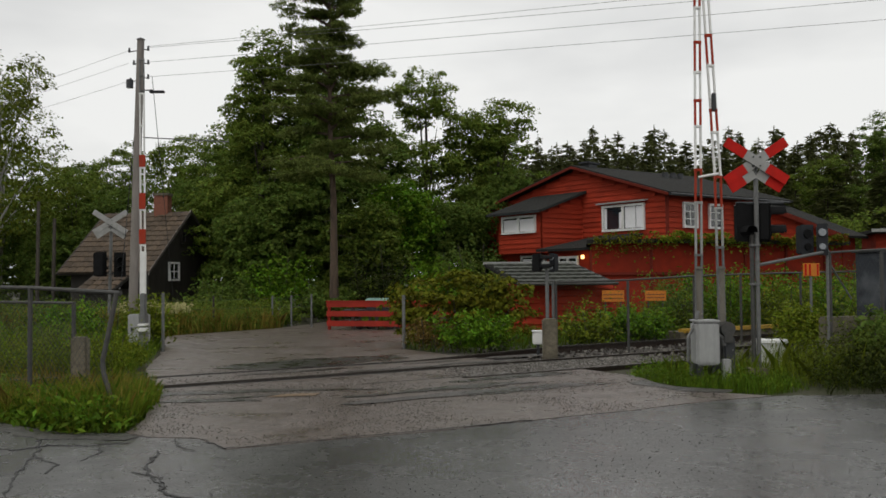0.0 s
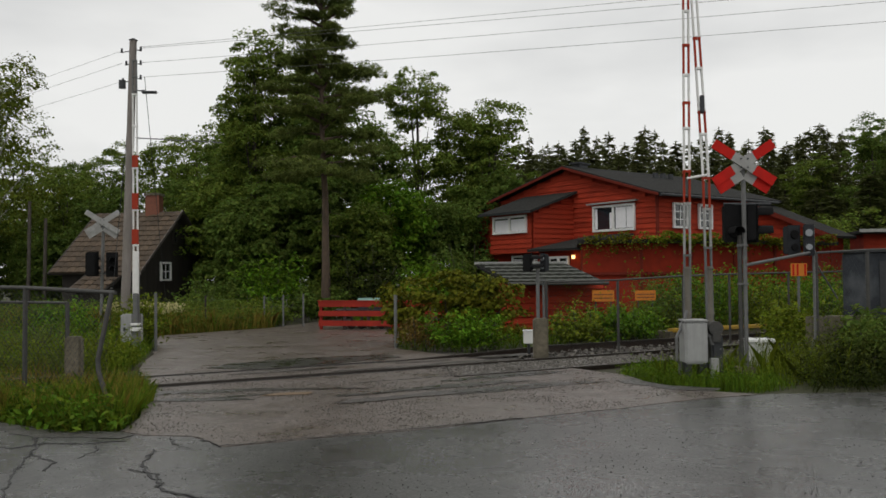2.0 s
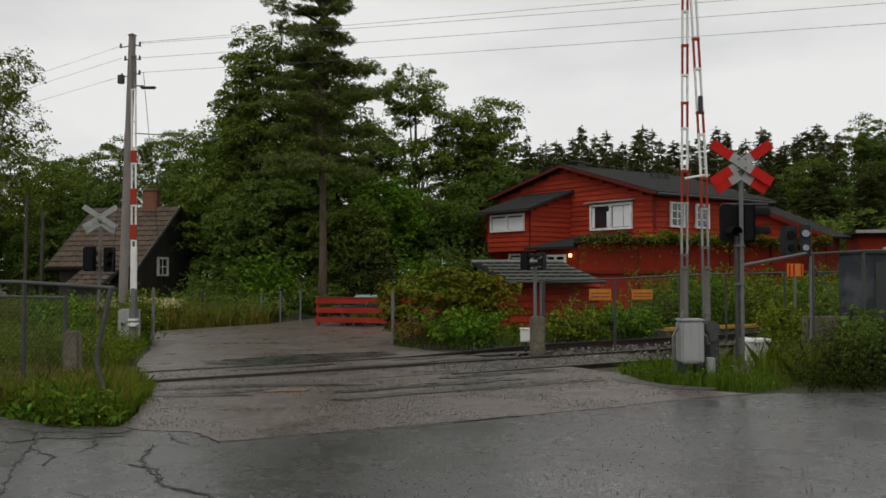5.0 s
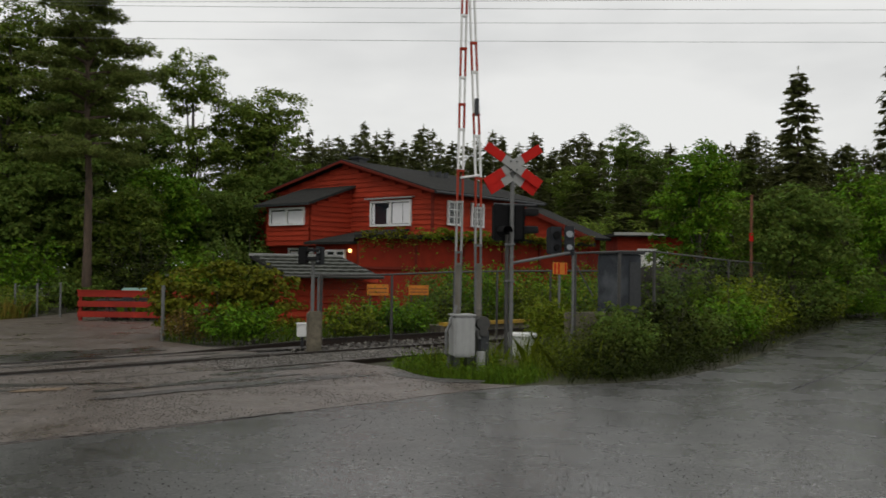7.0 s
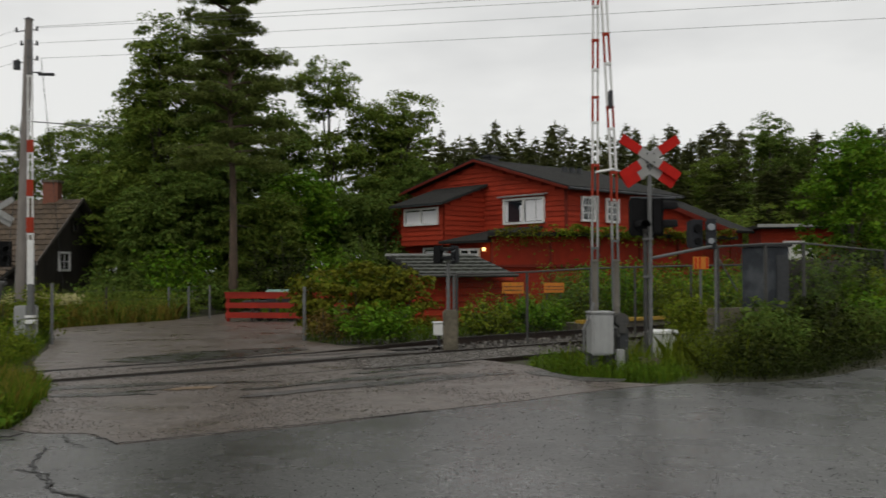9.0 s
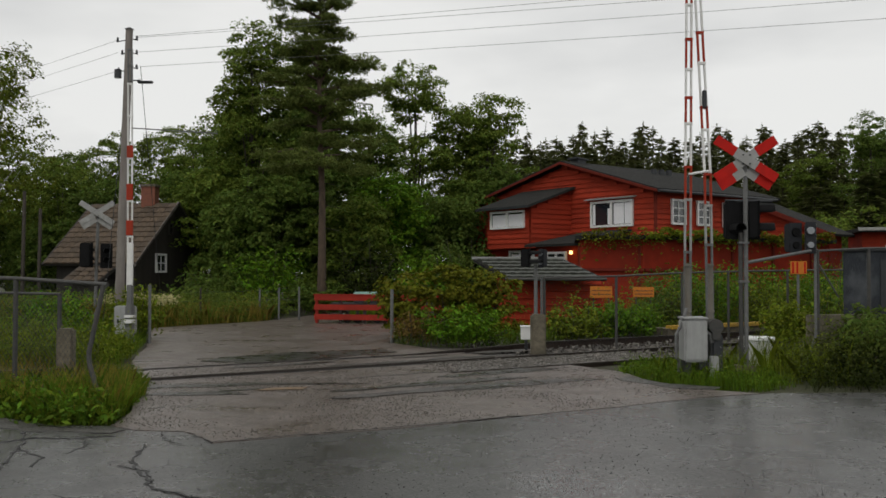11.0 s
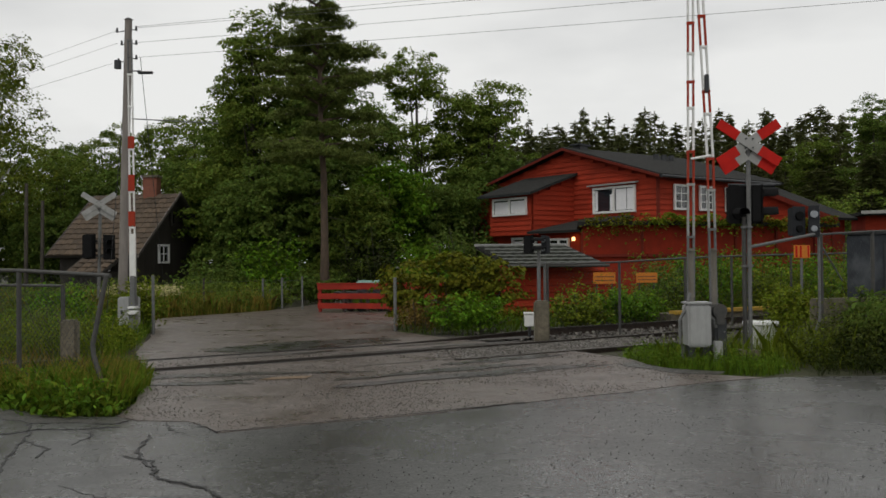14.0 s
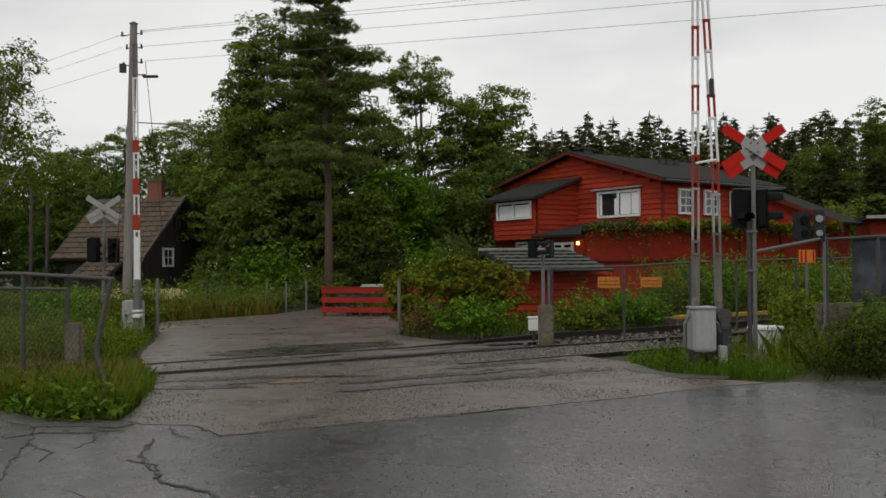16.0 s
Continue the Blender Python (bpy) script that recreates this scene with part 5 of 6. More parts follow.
pole = thing("utility_pole", pose(-7.75, 22.0, 0), "weathered grey wooden utility pole with a street lamp", "utility pole")
part("pole", Shape().tube((0, 0, -0.2), (0.2, 0, 7.42), 0.115, 0.085, 12), M_POLE, pole, smooth=True)
part("pole_cap", Shape().tube((0.2, 0, 7.42), (0.2, 0, 7.47), 0.11, 0.02, 12), M_DARKM, pole)
for z, x in ((7.16, -0.15), (6.85, -0.08), (6.42, -0.13), (7.2, 0.14), (6.86, 0.14), (6.5, 0.14)):
    part("bracket", Shape().tube((0.18, 0, z), (0.16 + x * 1.6, 0, z - 0.04), 0.012, n=6), M_DARKM, pole)
    part("insulator", Shape().tube((0.16 + x * 1.6, 0, z - 0.05), (0.16 + x * 1.6, 0, z + 0.06), 0.034, 0.022, 8), M_DARKM, pole, "dark insulator")
part("transformer_box", Shape().tube((-0.05, -0.05, 6.22), (-0.05, -0.05, 6.42), 0.085, n=10), M_DARKM, pole, "dark cable box")
part("lamp_arm", Shape().path([(0.16, 0, 6.12), (0.34, -0.1, 6.15), (0.46, -0.15, 6.14)], 0.016), M_DARKM, pole)
part("lamp_head", Shape().box(0.66, -0.17, 6.09, 0.40, 0.13, 0.06, pose(0, 0, 0)).tube((0.46, -0.15, 6.12), (0.56, -0.16, 6.11), 0.05, 0.04, 10), M_DARKM, pole, "flat grey street lamp head", bevel=0.03)
part("guy_wire", Shape().tube((0.48, 0, 6.5), (-0.3, 4.6, -0.05), 0.008, n=5), M_DARKM, pole)
part("guy_wire", Shape().tube((0.15, 0, 6.3), (-0.5, 0.3, 0.0), 0.008, n=5), M_DARKM, pole)


def cable(name, p, q, sag, r=0.0045, seg=18):
    p, q = Vector(p), Vector(q)
    pts = [p.lerp(q, i / seg) - Vector((0, 0, sag * 4 * (i / seg) * (1 - i / seg))) for i in range(seg + 1)]
    single(name, Shape().path(pts, r, 5), M_GALV, "thin grey overhead cable", "cable", group="overhead cables")


for z, zq, yq in ((7.25, 7.95, 13.0), (7.22, 7.55, 13.0), (6.86, 7.37, 13.2), (6.5, 6.9, 13.2)):
    cable("overhead_cable", (-7.37, 22.0, z), (28.0, yq, zq), 0.10)
for z in (7.16, 6.85, 6.4):
    cable("overhead_cable", (-7.82, 22.0, z), (-30.0, 41.0, z - 0.1), 0.10, 0.004)
for x, y, h in ((-17.4, 38.0, 4.9), (-16.9, 38.4, 4.2)):
    single("pole", Shape().tube((0, 0, -0.1), (0.05, 0, h), 0.09, 0.07, 8), M_BARK, "distant grey wooden pole", "utility pole", m=pose(x, y, 0))

# ---- right-hand side: dark cabinet, walls, little red shed ----
kiosk = thing("metal_kiosk", pose(7.80, 16.5, 0, 0, 0, 20), "dark grey stained metal kiosk behind wire mesh", "kiosk")
part("body", Shape().box(0, 0, 0.95, 0.62, 0.6, 1.9), mat("stained_dark_sheet_metal", (0.040, 0.046, 0.055), (0.024, 0.028, 0.034), 4, 0.7, stain=(0.13, 0.14, 0.15), stain_scale=1.6, stain_amt=0.7, spec=0.2), kiosk, bevel=0.02)
part("roof", Shape().box(0, 0, 1.93, 0.72, 0.7, 0.05), M_DARKM, kiosk, bevel=0.01)
part("door", Shape().box(0.12, -0.308, 0.95, 0.32, 0.012, 1.6), M_DARKM, kiosk, "dark sheet door", bevel=0.006)
kf = thing("wire_fence", pose(0, 0, 0), "wire mesh fence in front of the dark kiosk", "fence", "wire fences")
kp = [(5.85, 14.05, 1.85), (7.1, 15.0, 1.92), (8.3, 16.0, 1.96), (12.6, 20.4, 1.9), (17.0, 25.2, 1.9)]
for x, y, h in kp:
    part("post", Shape().tube((x, y, -0.05), (x, y, h), 0.035, n=8), M_DARKG, kf)
for a, b in zip(kp, kp[1:]):
    part("top_rail", Shape().tube(a, b, 0.018, n=6), M_DARKG, kf)
    chain_link(kf, a[:2], b[:2], 0.3, min(a[2], b[2]) - 0.02, 0.12, 0.0025)
pf = thing("plank_fence", pose(0, 0, 0), "dark weathered plank fence behind the wire mesh", "fence")
p0_, p1_ = Vector((9.0, 18.2, 0)), Vector((12.9, 21.6, 0))
pq = (p1_ - p0_).to_track_quat("X", "Z").to_matrix().to_4x4()
for i in range(26):
    part("plank", Shape().box(0, 0, 0.80 + 0.012 * (i * 7 % 5), 0.19, 0.025, 1.7), M_SLEEPER, pf).matrix_basis = Matrix.Translation(p0_.lerp(p1_, (i + 0.5) / 26)) @ pq
for h_ in (0.45, 1.3):
    part("rail", Shape().tube(p0_ + Vector((-0.03, 0.05, h_)), p1_ + Vector((-0.03, 0.05, h_)), 0.035, n=6), M_SLEEPER, pf)
single("low_wall", Shape().box(0, 0, 0.4, 1.1, 0.2, 0.84), M_CONC, "low grey concrete wall in the weeds", "wall", m=pose(6.6, 15.1, 0, 0, 0, 18), bevel=0.02)
rs = thing("small_red_shed", pose(18.6, 35.0, 0, 0, 0, -12), "little red shed with a white door and flat roof", "shed")
rsw = part("wall", Shape().box(0, 0.8, 1.55, 4.4, 2.4, 3.1), M_REDD, rs)
z = 0.1
while z < 3.0:
    part("board", Shape().plate([Vector((-2.22, -0.42, z)), Vector((2.22, -0.42, z)), Vector((2.22, -0.40, z + 0.2)), Vector((-2.22, -0.40, z + 0.2))], 0.02), M_REDW, rsw)
    z += 0.2
part("door", Shape().box(-0.75, -0.47, 1.75, 1.3, 0.06, 1.7), M_WHITE, rs, "white door panel", bevel=0.01)
part("roof", Shape().box(0, 0.7, 3.16, 4.9, 3.2, 0.14), M_ROOF, rs, bevel=0.01)
part("fascia", Shape().box(0, -0.92, 3.2, 4.95, 0.05, 0.12), M_SIGNBACK, rs, "pale roof edge")
for x, y, h, w in ((15.56, 24.0, 3.95, 0.05), ):
    rp2 = thing("rusty_pole", pose(x, y, 0), "rusty brown pole among bushes", "pole")
    part("shaft", Shape().tube((0, 0, -0.1), (0, 0, h), w, w * 0.8, 8), M_RUST, rp2)
    part("band", Shape().tube((0, 0, 2.55), (0, 0, 2.8), w * 1.25, n=8), M_REDSIGN, rp2, "red band")
single("white_post", Shape().tube((0, 0, -0.1), (0, 0, 2.1), 0.05, n=8), M_WHITE, "white post in the hedge", "post", m=pose(24.2, 30.0, 0))
single("white_post", Shape().tube((0, 0, 0), (0.5, 0.0, 1.1), 0.05, n=8).tube((0.5, 0, -1.9), (0.5, 0, 1.3), 0.04, n=8), M_SIGNBACK, "grey post with a slanting stay", "post", m=pose(28.0, 31.5, 1.85))


# ---- trees and plants ----
def auto_lobes(h, zb, R, k, seed, spread=0.62, size=0.5):
    rr = random.Random(seed)
    out = [(0, 0, h - R * 0.55, R * 0.55, R * 0.55, R * 0.55)]
    for i in range(k):
        f = (i + 0.5) / k
        z = zb + (h - zb) * (0.1 + 0.78 * f)
        wide = R * (1.0 - 0.55 * f ** 1.6)
        a = i * 2.4 + rr.uniform(-0.5, 0.5)
        d = wide * spread * rr.uniform(0.7, 1.1)
        s = R * size * rr.uniform(0.75, 1.2)
        out.append((d * math.cos(a), d * math.sin(a), z, s, s, s * rr.uniform(0.7, 1.0)))
    return out


def broadleaf(x, y, h, zb, R, leafm, bark, label, seed, clumps=190, per=34, leaf=0.20, clump_r=0.62, lobes=9, name="broadleaf_tree", category="tree", lean=0.0, droop=0.0, group="broadleaf trees", size=0.5):
    t = thing(name, pose(x, y, 0, 0, 0, seed * 47 % 360), label, category, group)
    lb = auto_lobes(h, zb, R, lobes, seed, size=size)
    limbs = [(max(0.3, zb * 0.8 + (b[2] - zb) * 0.35), b[0] * 0.9, b[1] * 0.9, b[2]) for b in lb[1:]]
    part("trunk", trunk_shape(h * 0.92, max(0.05, h * 0.016), lean, limbs, seed), bark, t, smooth=True)
    p, o = crown_points(lb, clumps, per, clump_r)
    p[:, 2] = np.maximum(p[:, 2], 0.1)
    part("crown", fast_mesh("crown", leaves(p, leaf, 0.6, 0.3, o * 0.6, droop), 4, leafm), None, t)
    return t


def shrub(x, y, w, d, h, leafm, label, seed, clumps=45, per=30, leaf=0.11, rz=0, name="shrub", category="shrub", group="shrubs", clump_r=0.3):
    """Arching shoots from a wide base, leafy along their upper length, of uneven height."""
    t = thing(name, pose(x, y, 0, 0, 0, rz), label, category, group)
    shoots = max(14, int(clumps * 1.15))
    a = rng.uniform(0, 2 * np.pi, shoots)
    r0, out = np.sqrt(rng.random(shoots)) * 0.34, rng.uniform(0.05, 0.42, shoots)
    base = np.stack([np.cos(a) * r0 * w, np.sin(a) * r0 * d], 1)
    bend = np.stack([np.cos(a) * out * w, np.sin(a) * out * d], 1) + rng.normal(size=(shoots, 2)) * 0.08 * h
    tall = h * (0.45 + 0.7 * rng.random(shoots) ** 1.2) * (1.08 - 0.75 * out)
    f = rng.uniform(0.12, 1.0, (shoots, per)) ** 0.85
    wide = (0.05 + 0.09 * (1.05 - f)) * (0.6 + h * 0.45)
    p = np.stack([base[:, :1] + bend[:, :1] * f ** 1.6 + rng.normal(size=f.shape) * wide, base[:, 1:] + bend[:, 1:] * f ** 1.6 + rng.normal(size=f.shape) * wide,
                  tall[:, None] * (f ** 0.8 - 0.12 * f ** 4) + rng.normal(size=f.shape) * wide * 0.6], 2).reshape(-1, 3)
    p[:, 2] = np.abs(p[:, 2]) + 0.02
    stems = Shape()
    for i in range(0, min(shoots, 14)):
        stems.path([(base[i, 0] + bend[i, 0] * g ** 1.6, base[i, 1] + bend[i, 1] * g ** 1.6, tall[i] * g ** 0.8 - (0.06 if g == 0 else 0)) for g in (0, 0.45, 0.9)], 0.008, 5)
    part("branchwork", stems, M_BARK, t)
    o = np.repeat(np.stack([np.cos(a), np.sin(a), np.full(shoots, 0.5)], 1), per, 0)
    part("foliage", fast_mesh("foliage", leaves(p, leaf, 0.5, 0.4, o * 0.5, 0.3), 4, leafm), None, t)
    return t


def conifer_mesh(h, R, zb, seed, whorls=36, per_whorl=8, twigs=26, leaf=0.46, top_pow=0.85, ragged=0.3, droop=0.28, mat_=None):
    """Whorls of drooping boughs, each fringed with flat needle twigs on both sides."""
    rr = random.Random(seed)
    quads = []
    for i in range(whorls):
        f = (i + rr.uniform(0.2, 0.8)) / whorls
        zw = zb + (h - zb) * f ** 0.92
        for j in range(per_whorl):
            r = (R * (1 - f) ** top_pow + 0.10) * rr.uniform(1 - ragged, 1 + ragged * 0.6)
            a = (j + rr.uniform(-0.35, 0.35)) * 2 * math.pi / per_whorl + i * 1.3
            z = zw + rr.uniform(-0.5, 0.5) * (h - zb) / whorls
            k = max(5, int(twigs * (0.3 + 0.7 * r / R)))
            t = rng.uniform(0.08, 1.0, k) ** 0.8
            side = np.where(rng.random(k) > 0.5, 1, -1) * rng.uniform(0.25, 1.0, k)
            ang = a + side
            base = np.stack([np.cos(a) * r * t, np.sin(a) * r * t, z - droop * r * t ** 1.4 + 0.10 * r * t ** 4], 1)
            ln = leaf * rng.uniform(0.6, 1.25, k) * (1.15 - 0.55 * t)
            d = np.stack([np.cos(ang), np.sin(ang), rng.uniform(-0.75, 0.05, k)], 1)
            d = unit(d)
            s = unit(np.cross(d, np.array([0, 0, 1.0])) + rng.normal(size=(k, 3)) * 0.35)
            ln, w = ln[:, None], ln[:, None] * 0.21
            quads.append(np.stack([base, base + d * ln * 0.5 + s * w, base + d * ln, base + d * ln * 0.5 - s * w], 1).reshape(-1, 3))
    k = 26
    top = np.stack([np.zeros(k), np.zeros(k), np.linspace(h - 1.0, h + 0.25, k)], 1)
    quads.append(leaves(top, leaf * 0.55, 0.25, 0.2, None, 0.2))
    return fast_mesh("crown", np.concatenate(quads), 4, mat_ or L_SPRUCE)


def conifer(x, y, h, crown, label, seed, zb=0.6, s=1.0, name="spruce_tree", group="spruces", bark=None):
    t = thing(name, pose(x, y, 0, 0, 0, seed * 71 % 360), label, "tree", group)
    part("trunk", Shape().tube((0, 0, -0.2), (0, 0, h * 0.97), h * 0.014, 0.02, 7), bark or M_BARK, t)
    ob = part("crown", crown, None, t)
    ob.scale = (s, s, h / 12.0)
    return t


# tall pine with a bare trunk: limbs in loose tiers, each ending in flat pads of needle tufts
pine = thing("tall_pine", pose(-4.36, 34.0, 0), "tall pine with a bare reddish trunk and layered crown", "tree")
rr = random.Random(15)
limbs, pads = [], []


def pine_limb(z, a, reach, rise):
    tip = Vector((reach * math.cos(a) - 0.12, reach * math.sin(a), z + rise))
    limbs.append((z, tip.x, tip.y, tip.z))
    for f in (0.42, 0.62, 0.8, 0.97):
        if reach * f > 0.3:
            spread = 0.30 + 0.26 * reach * (1 - abs(f - 0.7))
            pads.append((tip.x * f + rr.uniform(-0.2, 0.2), tip.y * f + rr.uniform(-0.2, 0.2), z + rise * f ** 0.8 + rr.uniform(-0.12, 0.22), spread * rr.uniform(0.8, 1.2), spread * rr.uniform(0.7, 1.1), rr.uniform(0.08, 0.17)))


for i in range(46):
    z = 5.2 + 8.0 * (i + rr.random() * 1.4) / 46
    a = i * 2.39996 + rr.uniform(-0.5, 0.5)
    right = math.cos(a)
    if right > 0.25:
        most = 2.3 if z < 8.4 else (0.8 if z < 9.1 else 1.25 if z < 12 else 0.9)
    else:
        most = 2.6 if z < 9.8 else (1.8 if z < 12 else 1.0)
    pine_limb(z, a, most * rr.uniform(0.35, 1.0), rr.uniform(0.0, 0.75) if z > 7 else rr.uniform(-0.4, 0.35))
pine_limb(9.45, -0.05, 1.95, -0.12)
pine_limb(9.25, 0.35, 1.5, 0.05)
pine_limb(8.35, 0.1, 2.2, 0.1)
part("trunk", trunk_shape(13.6, 0.17, -0.25, limbs, 3), M_BARKP, pine, smooth=True)
for i in range(9):
    z, a = 3.2 + 0.28 * i, i * 2.1
    part("dead_twig", Shape().tube((0, 0, z), (0.75 * math.cos(a), 0.75 * math.sin(a), z - 0.15), 0.016, 0.004, 5), M_BARK, pine)
tufts = []
for px_, py_, pz_, sx_, sy_, sz_ in pads:
    k = int(14 + 48 * sx_ * sy_)
    v = unit(rng.normal(size=(k, 3))) * rng.uniform(0.35, 1.0, (k, 1)) ** 0.6
    c = v * np.array([sx_, sy_, sz_]) + np.array([px_, py_, pz_])
    tufts.append((c[:, None, :] + rng.normal(size=(k, 11, 3)) * np.array([0.055, 0.055, 0.04])).reshape(-1, 3))
part("crown", fast_mesh("crown", leaves(np.concatenate(tufts), 0.19, 0.2, 0.25), 4, L_PINE), None, pine)

# broadleaf trees behind the yard, with birches
BIRCHES = ((-20.6, 40.0, 11.6, 2.0, 3.7, 11), (-23.5, 47.0, 12.0, 2.5, 3.5, 12))
for x, y, h, zb, R, sd in BIRCHES:
    broadleaf(x, y, h, zb, R, L_BIRCH, M_BIRCH, "tall birch with drooping loose crown", sd, 240, 34, 0.17, 0.6, 10, "birch_tree", droop=1.2, group="birches", size=0.42)
WOODS = (  # x, y, height, crown base, radius, seed, leaf kind
    (-8.5, 41.0, 12.9, 2.5, 2.5, 21, 0), (-9.4, 43.0, 9.6, 1.5, 2.6, 22, 1), (-5.6, 44.0, 11.6, 2.0, 2.8, 23, 1), (-3.2, 42.5, 8.6, 1.5, 2.5, 24, 1),
    (-1.2, 45.5, 12.1, 2.5, 2.6, 25, 0), (1.0, 46.5, 9.6, 2.0, 2.4, 26, 0), (2.4, 45.0, 10.5, 2.5, 2.5, 27, 0), (-2.2, 38.5, 5.6, 0.6, 2.3, 28, 2),
    (1.2, 42.5, 5.8, 0.6, 2.4, 29, 1), (-0.2, 40.5, 4.8, 0.4, 2.2, 30, 1), (-12.2, 52.0, 10.6, 1.5, 3.2, 31, 0), (-15.2, 56.0, 10.4, 1.5, 3.2, 32, 0),
    (-17.9, 60.0, 11.4, 2.0, 3.2, 33, 0), (-21.2, 60.0, 10.7, 2.0, 3.2, 34, 0), (-24.3, 60.0, 9.6, 2.0, 3.0, 35, 1), (-27.5, 58.0, 9.8, 1.5, 3.4, 36, 0), (-10.6, 46.5, 8.4, 1.0, 2.8, 37, 1),
    (-6.9, 37.5, 5.4, 0.5, 2.3, 38, 1), (-4.9, 39.0, 6.2, 0.8, 2.4, 39, 1), (2.9, 43.5, 6.6, 0.8, 2.2, 40, 1), (-8.6, 38.6, 4.9, 0.4, 2.0, 41, 1), (-13.5, 47.5, 7.0, 1.0, 3.0, 42, 1))
WOODS += ((29.5, 62.0, 12.6, 1.0, 2.8, 104, 1), (-26.8, 54.0, 6.0, 0.1, 3.6, 101, 1), (-23.6, 55.0, 5.4, 0.1, 3.2, 102, 1), (-30.5, 57.0, 7.0, 0.1, 3.8, 103, 0), (-20.0, 36.5, 3.0, 0.1, 1.9, 97, 1), (-22.5, 39.0, 3.4, 0.1, 2.2, 98, 0), (-18.4, 43.0, 3.6, 0.1, 2.2, 99, 1), (-25.0, 42.0, 4.2, 0.1, 2.4, 100, 0), (-24.0, 44.0, 6.5, 0.3, 3.2, 43, 1), (-19.5, 47.0, 6.8, 0.3, 3.2, 44, 0), (-27.0, 50.0, 8.5, 0.5, 3.4, 45, 1), (-16.6, 45.5, 6.2, 0.3, 2.8, 46, 1), (-29.0, 46.0, 8.0, 0.4, 3.5, 47, 0), (-22.0, 52.0, 8.0, 0.5, 3.2, 48, 0), (-10.2, 41.0, 6.0, 0.3, 2.4, 49, 0), (-3.6, 36.8, 4.2, 0.2, 2.0, 50, 0), (-6.8, 42.0, 12.4, 2.0, 3.3, 91, 1), (-8.9, 41.6, 10.6, 1.5, 2.5, 92, 0), (-5.6, 40.5, 9.5, 1.5, 2.4, 93, 1), (32.2, 64.4, 11.4, 1.0, 2.8, 94, 1), (37.5, 61.5, 10.6, 1.0, 2.8, 95, 1), (27.5, 67.0, 10.6, 1.0, 2.6, 96, 0))
LEAFS = (L_DECID, L_DARK, L_BRIGHT)
for x, y, h, zb, R, sd, kind in WOODS:
    broadleaf(x, y, h, zb, R, LEAFS[kind], M_BARK, ("tall green broadleaf tree with open crown", "dark green broadleaf tree in the wood's edge", "bright green young tree at the yard")[kind], sd, 250, 62, 0.165, 0.48, 10)

# spruce woods on the horizon
CROWNS = [conifer_mesh(12.0, 1.9, 0.3, 51), conifer_mesh(12.0, 1.5, 0.3, 52, 38, 6, 20, 0.36, ragged=0.4), conifer_mesh(12.0, 2.2, 0.3, 53, 30, 7, 24, 0.46, 0.7, 0.4), conifer_mesh(12.0, 1.7, 0.3, 54, 36, 6, 22, 0.42, 1.05, 0.45)]
rr = random.Random(9)
n = 0
for row, (dist, hmin, hmax, step) in enumerate(((66, 6.6, 9.0, 1.6), (74, 9.0, 11.8, 1.15), (84, 11.0, 14.2, 1.2), (94, 13.0, 16.2, 1.25), (104, 14.2, 17.4, 1.3))):
    ang = 2.0
    while ang < 52:
        a = radians(ang)
        d = dist * rr.uniform(0.95, 1.05)
        h = rr.uniform(hmin, hmax) * (1.03 if ang < 15 else 0.97 if ang < 26 else 0.93)
        conifer(d * math.sin(a), d * math.cos(a), h, CROWNS[n % 4], "dark spruce of the wooded horizon", n, s=rr.uniform(1.05, 1.7))
        n += 1
        ang += math.degrees(step / dist) * rr.uniform(0.6, 1.4)
OPEN_CROWN = conifer_mesh(12.0, 2.9, 1.5, 55, 21, 9, 85, 0.50, 0.62, 0.4, 0.22)
DENSE_CROWN = conifer_mesh(12.0, 3.0, 0.6, 56, 40, 10, 70, 0.52, 0.72, 0.3, 0.2)
for x, y, h, s, crown in ((41.2, 58.0, 16.6, 1.0, OPEN_CROWN), (51.0, 58.0, 22.0, 1.35, DENSE_CROWN), (5.2, 52.0, 8.6, 0.9, CROWNS[0]), (4.2, 54.0, 7.6, 0.9, CROWNS[1]), (-6.8, 47.0, 10.5, 1.0, CROWNS[2])):
    conifer(x, y, h, crown, "tall dark spruce standing free", n, s=s)
    n += 1

# trees and shrubs of the right-hand side
broadleaf(15.2, 26.4, 5.8, 1.3, 1.7, L_BRIGHT, M_BARK, "young yellow-green tree beside the road", 61, 260, 46, 0.13, 0.30, 9, "young_birch", group="roadside trees")
broadleaf(17.4, 24.6, 4.3, 0.3, 2.2, L_DARK, M_BARK, "dense dark roadside bush tree", 62, 330, 40, 0.14, 0.36, 9, "bush_tree", group="roadside trees")
broadleaf(24.5, 29.0, 5.4, 0.3, 2.6, L_BRIGHT, M_BARK, "fresh green bush tree by the road", 63, 300, 40, 0.15, 0.4, 9, "bush_tree", group="roadside trees")
broadleaf(20.5, 33.0, 4.6, 0.5, 2.6, L_DECID, M_BARK, "green bush tree behind the fence", 64, 260, 40, 0.16, 0.42, 9, "bush_tree", group="roadside trees")
broadleaf(12.2, 38.5, 3.6, 0.3, 2.2, L_BRIGHT, M_BARK, "green bush beside the house", 65, 110, 34, 0.15, 0.45, 8, "bush_tree", group="roadside trees")
broadleaf(19.5, 44.0, 4.6, 0.3, 2.8, L_DECID, M_BARK, "green bush beside the house", 66, 120, 34, 0.17, 0.5, 8, "bush_tree", group="roadside trees")
broadleaf(29.0, 31.5, 6.2, 0.5, 2.8, L_DECID, M_BARK, "green bush tree by the road", 67, 280, 40, 0.17, 0.45, 9, "bush_tree", group="roadside trees")
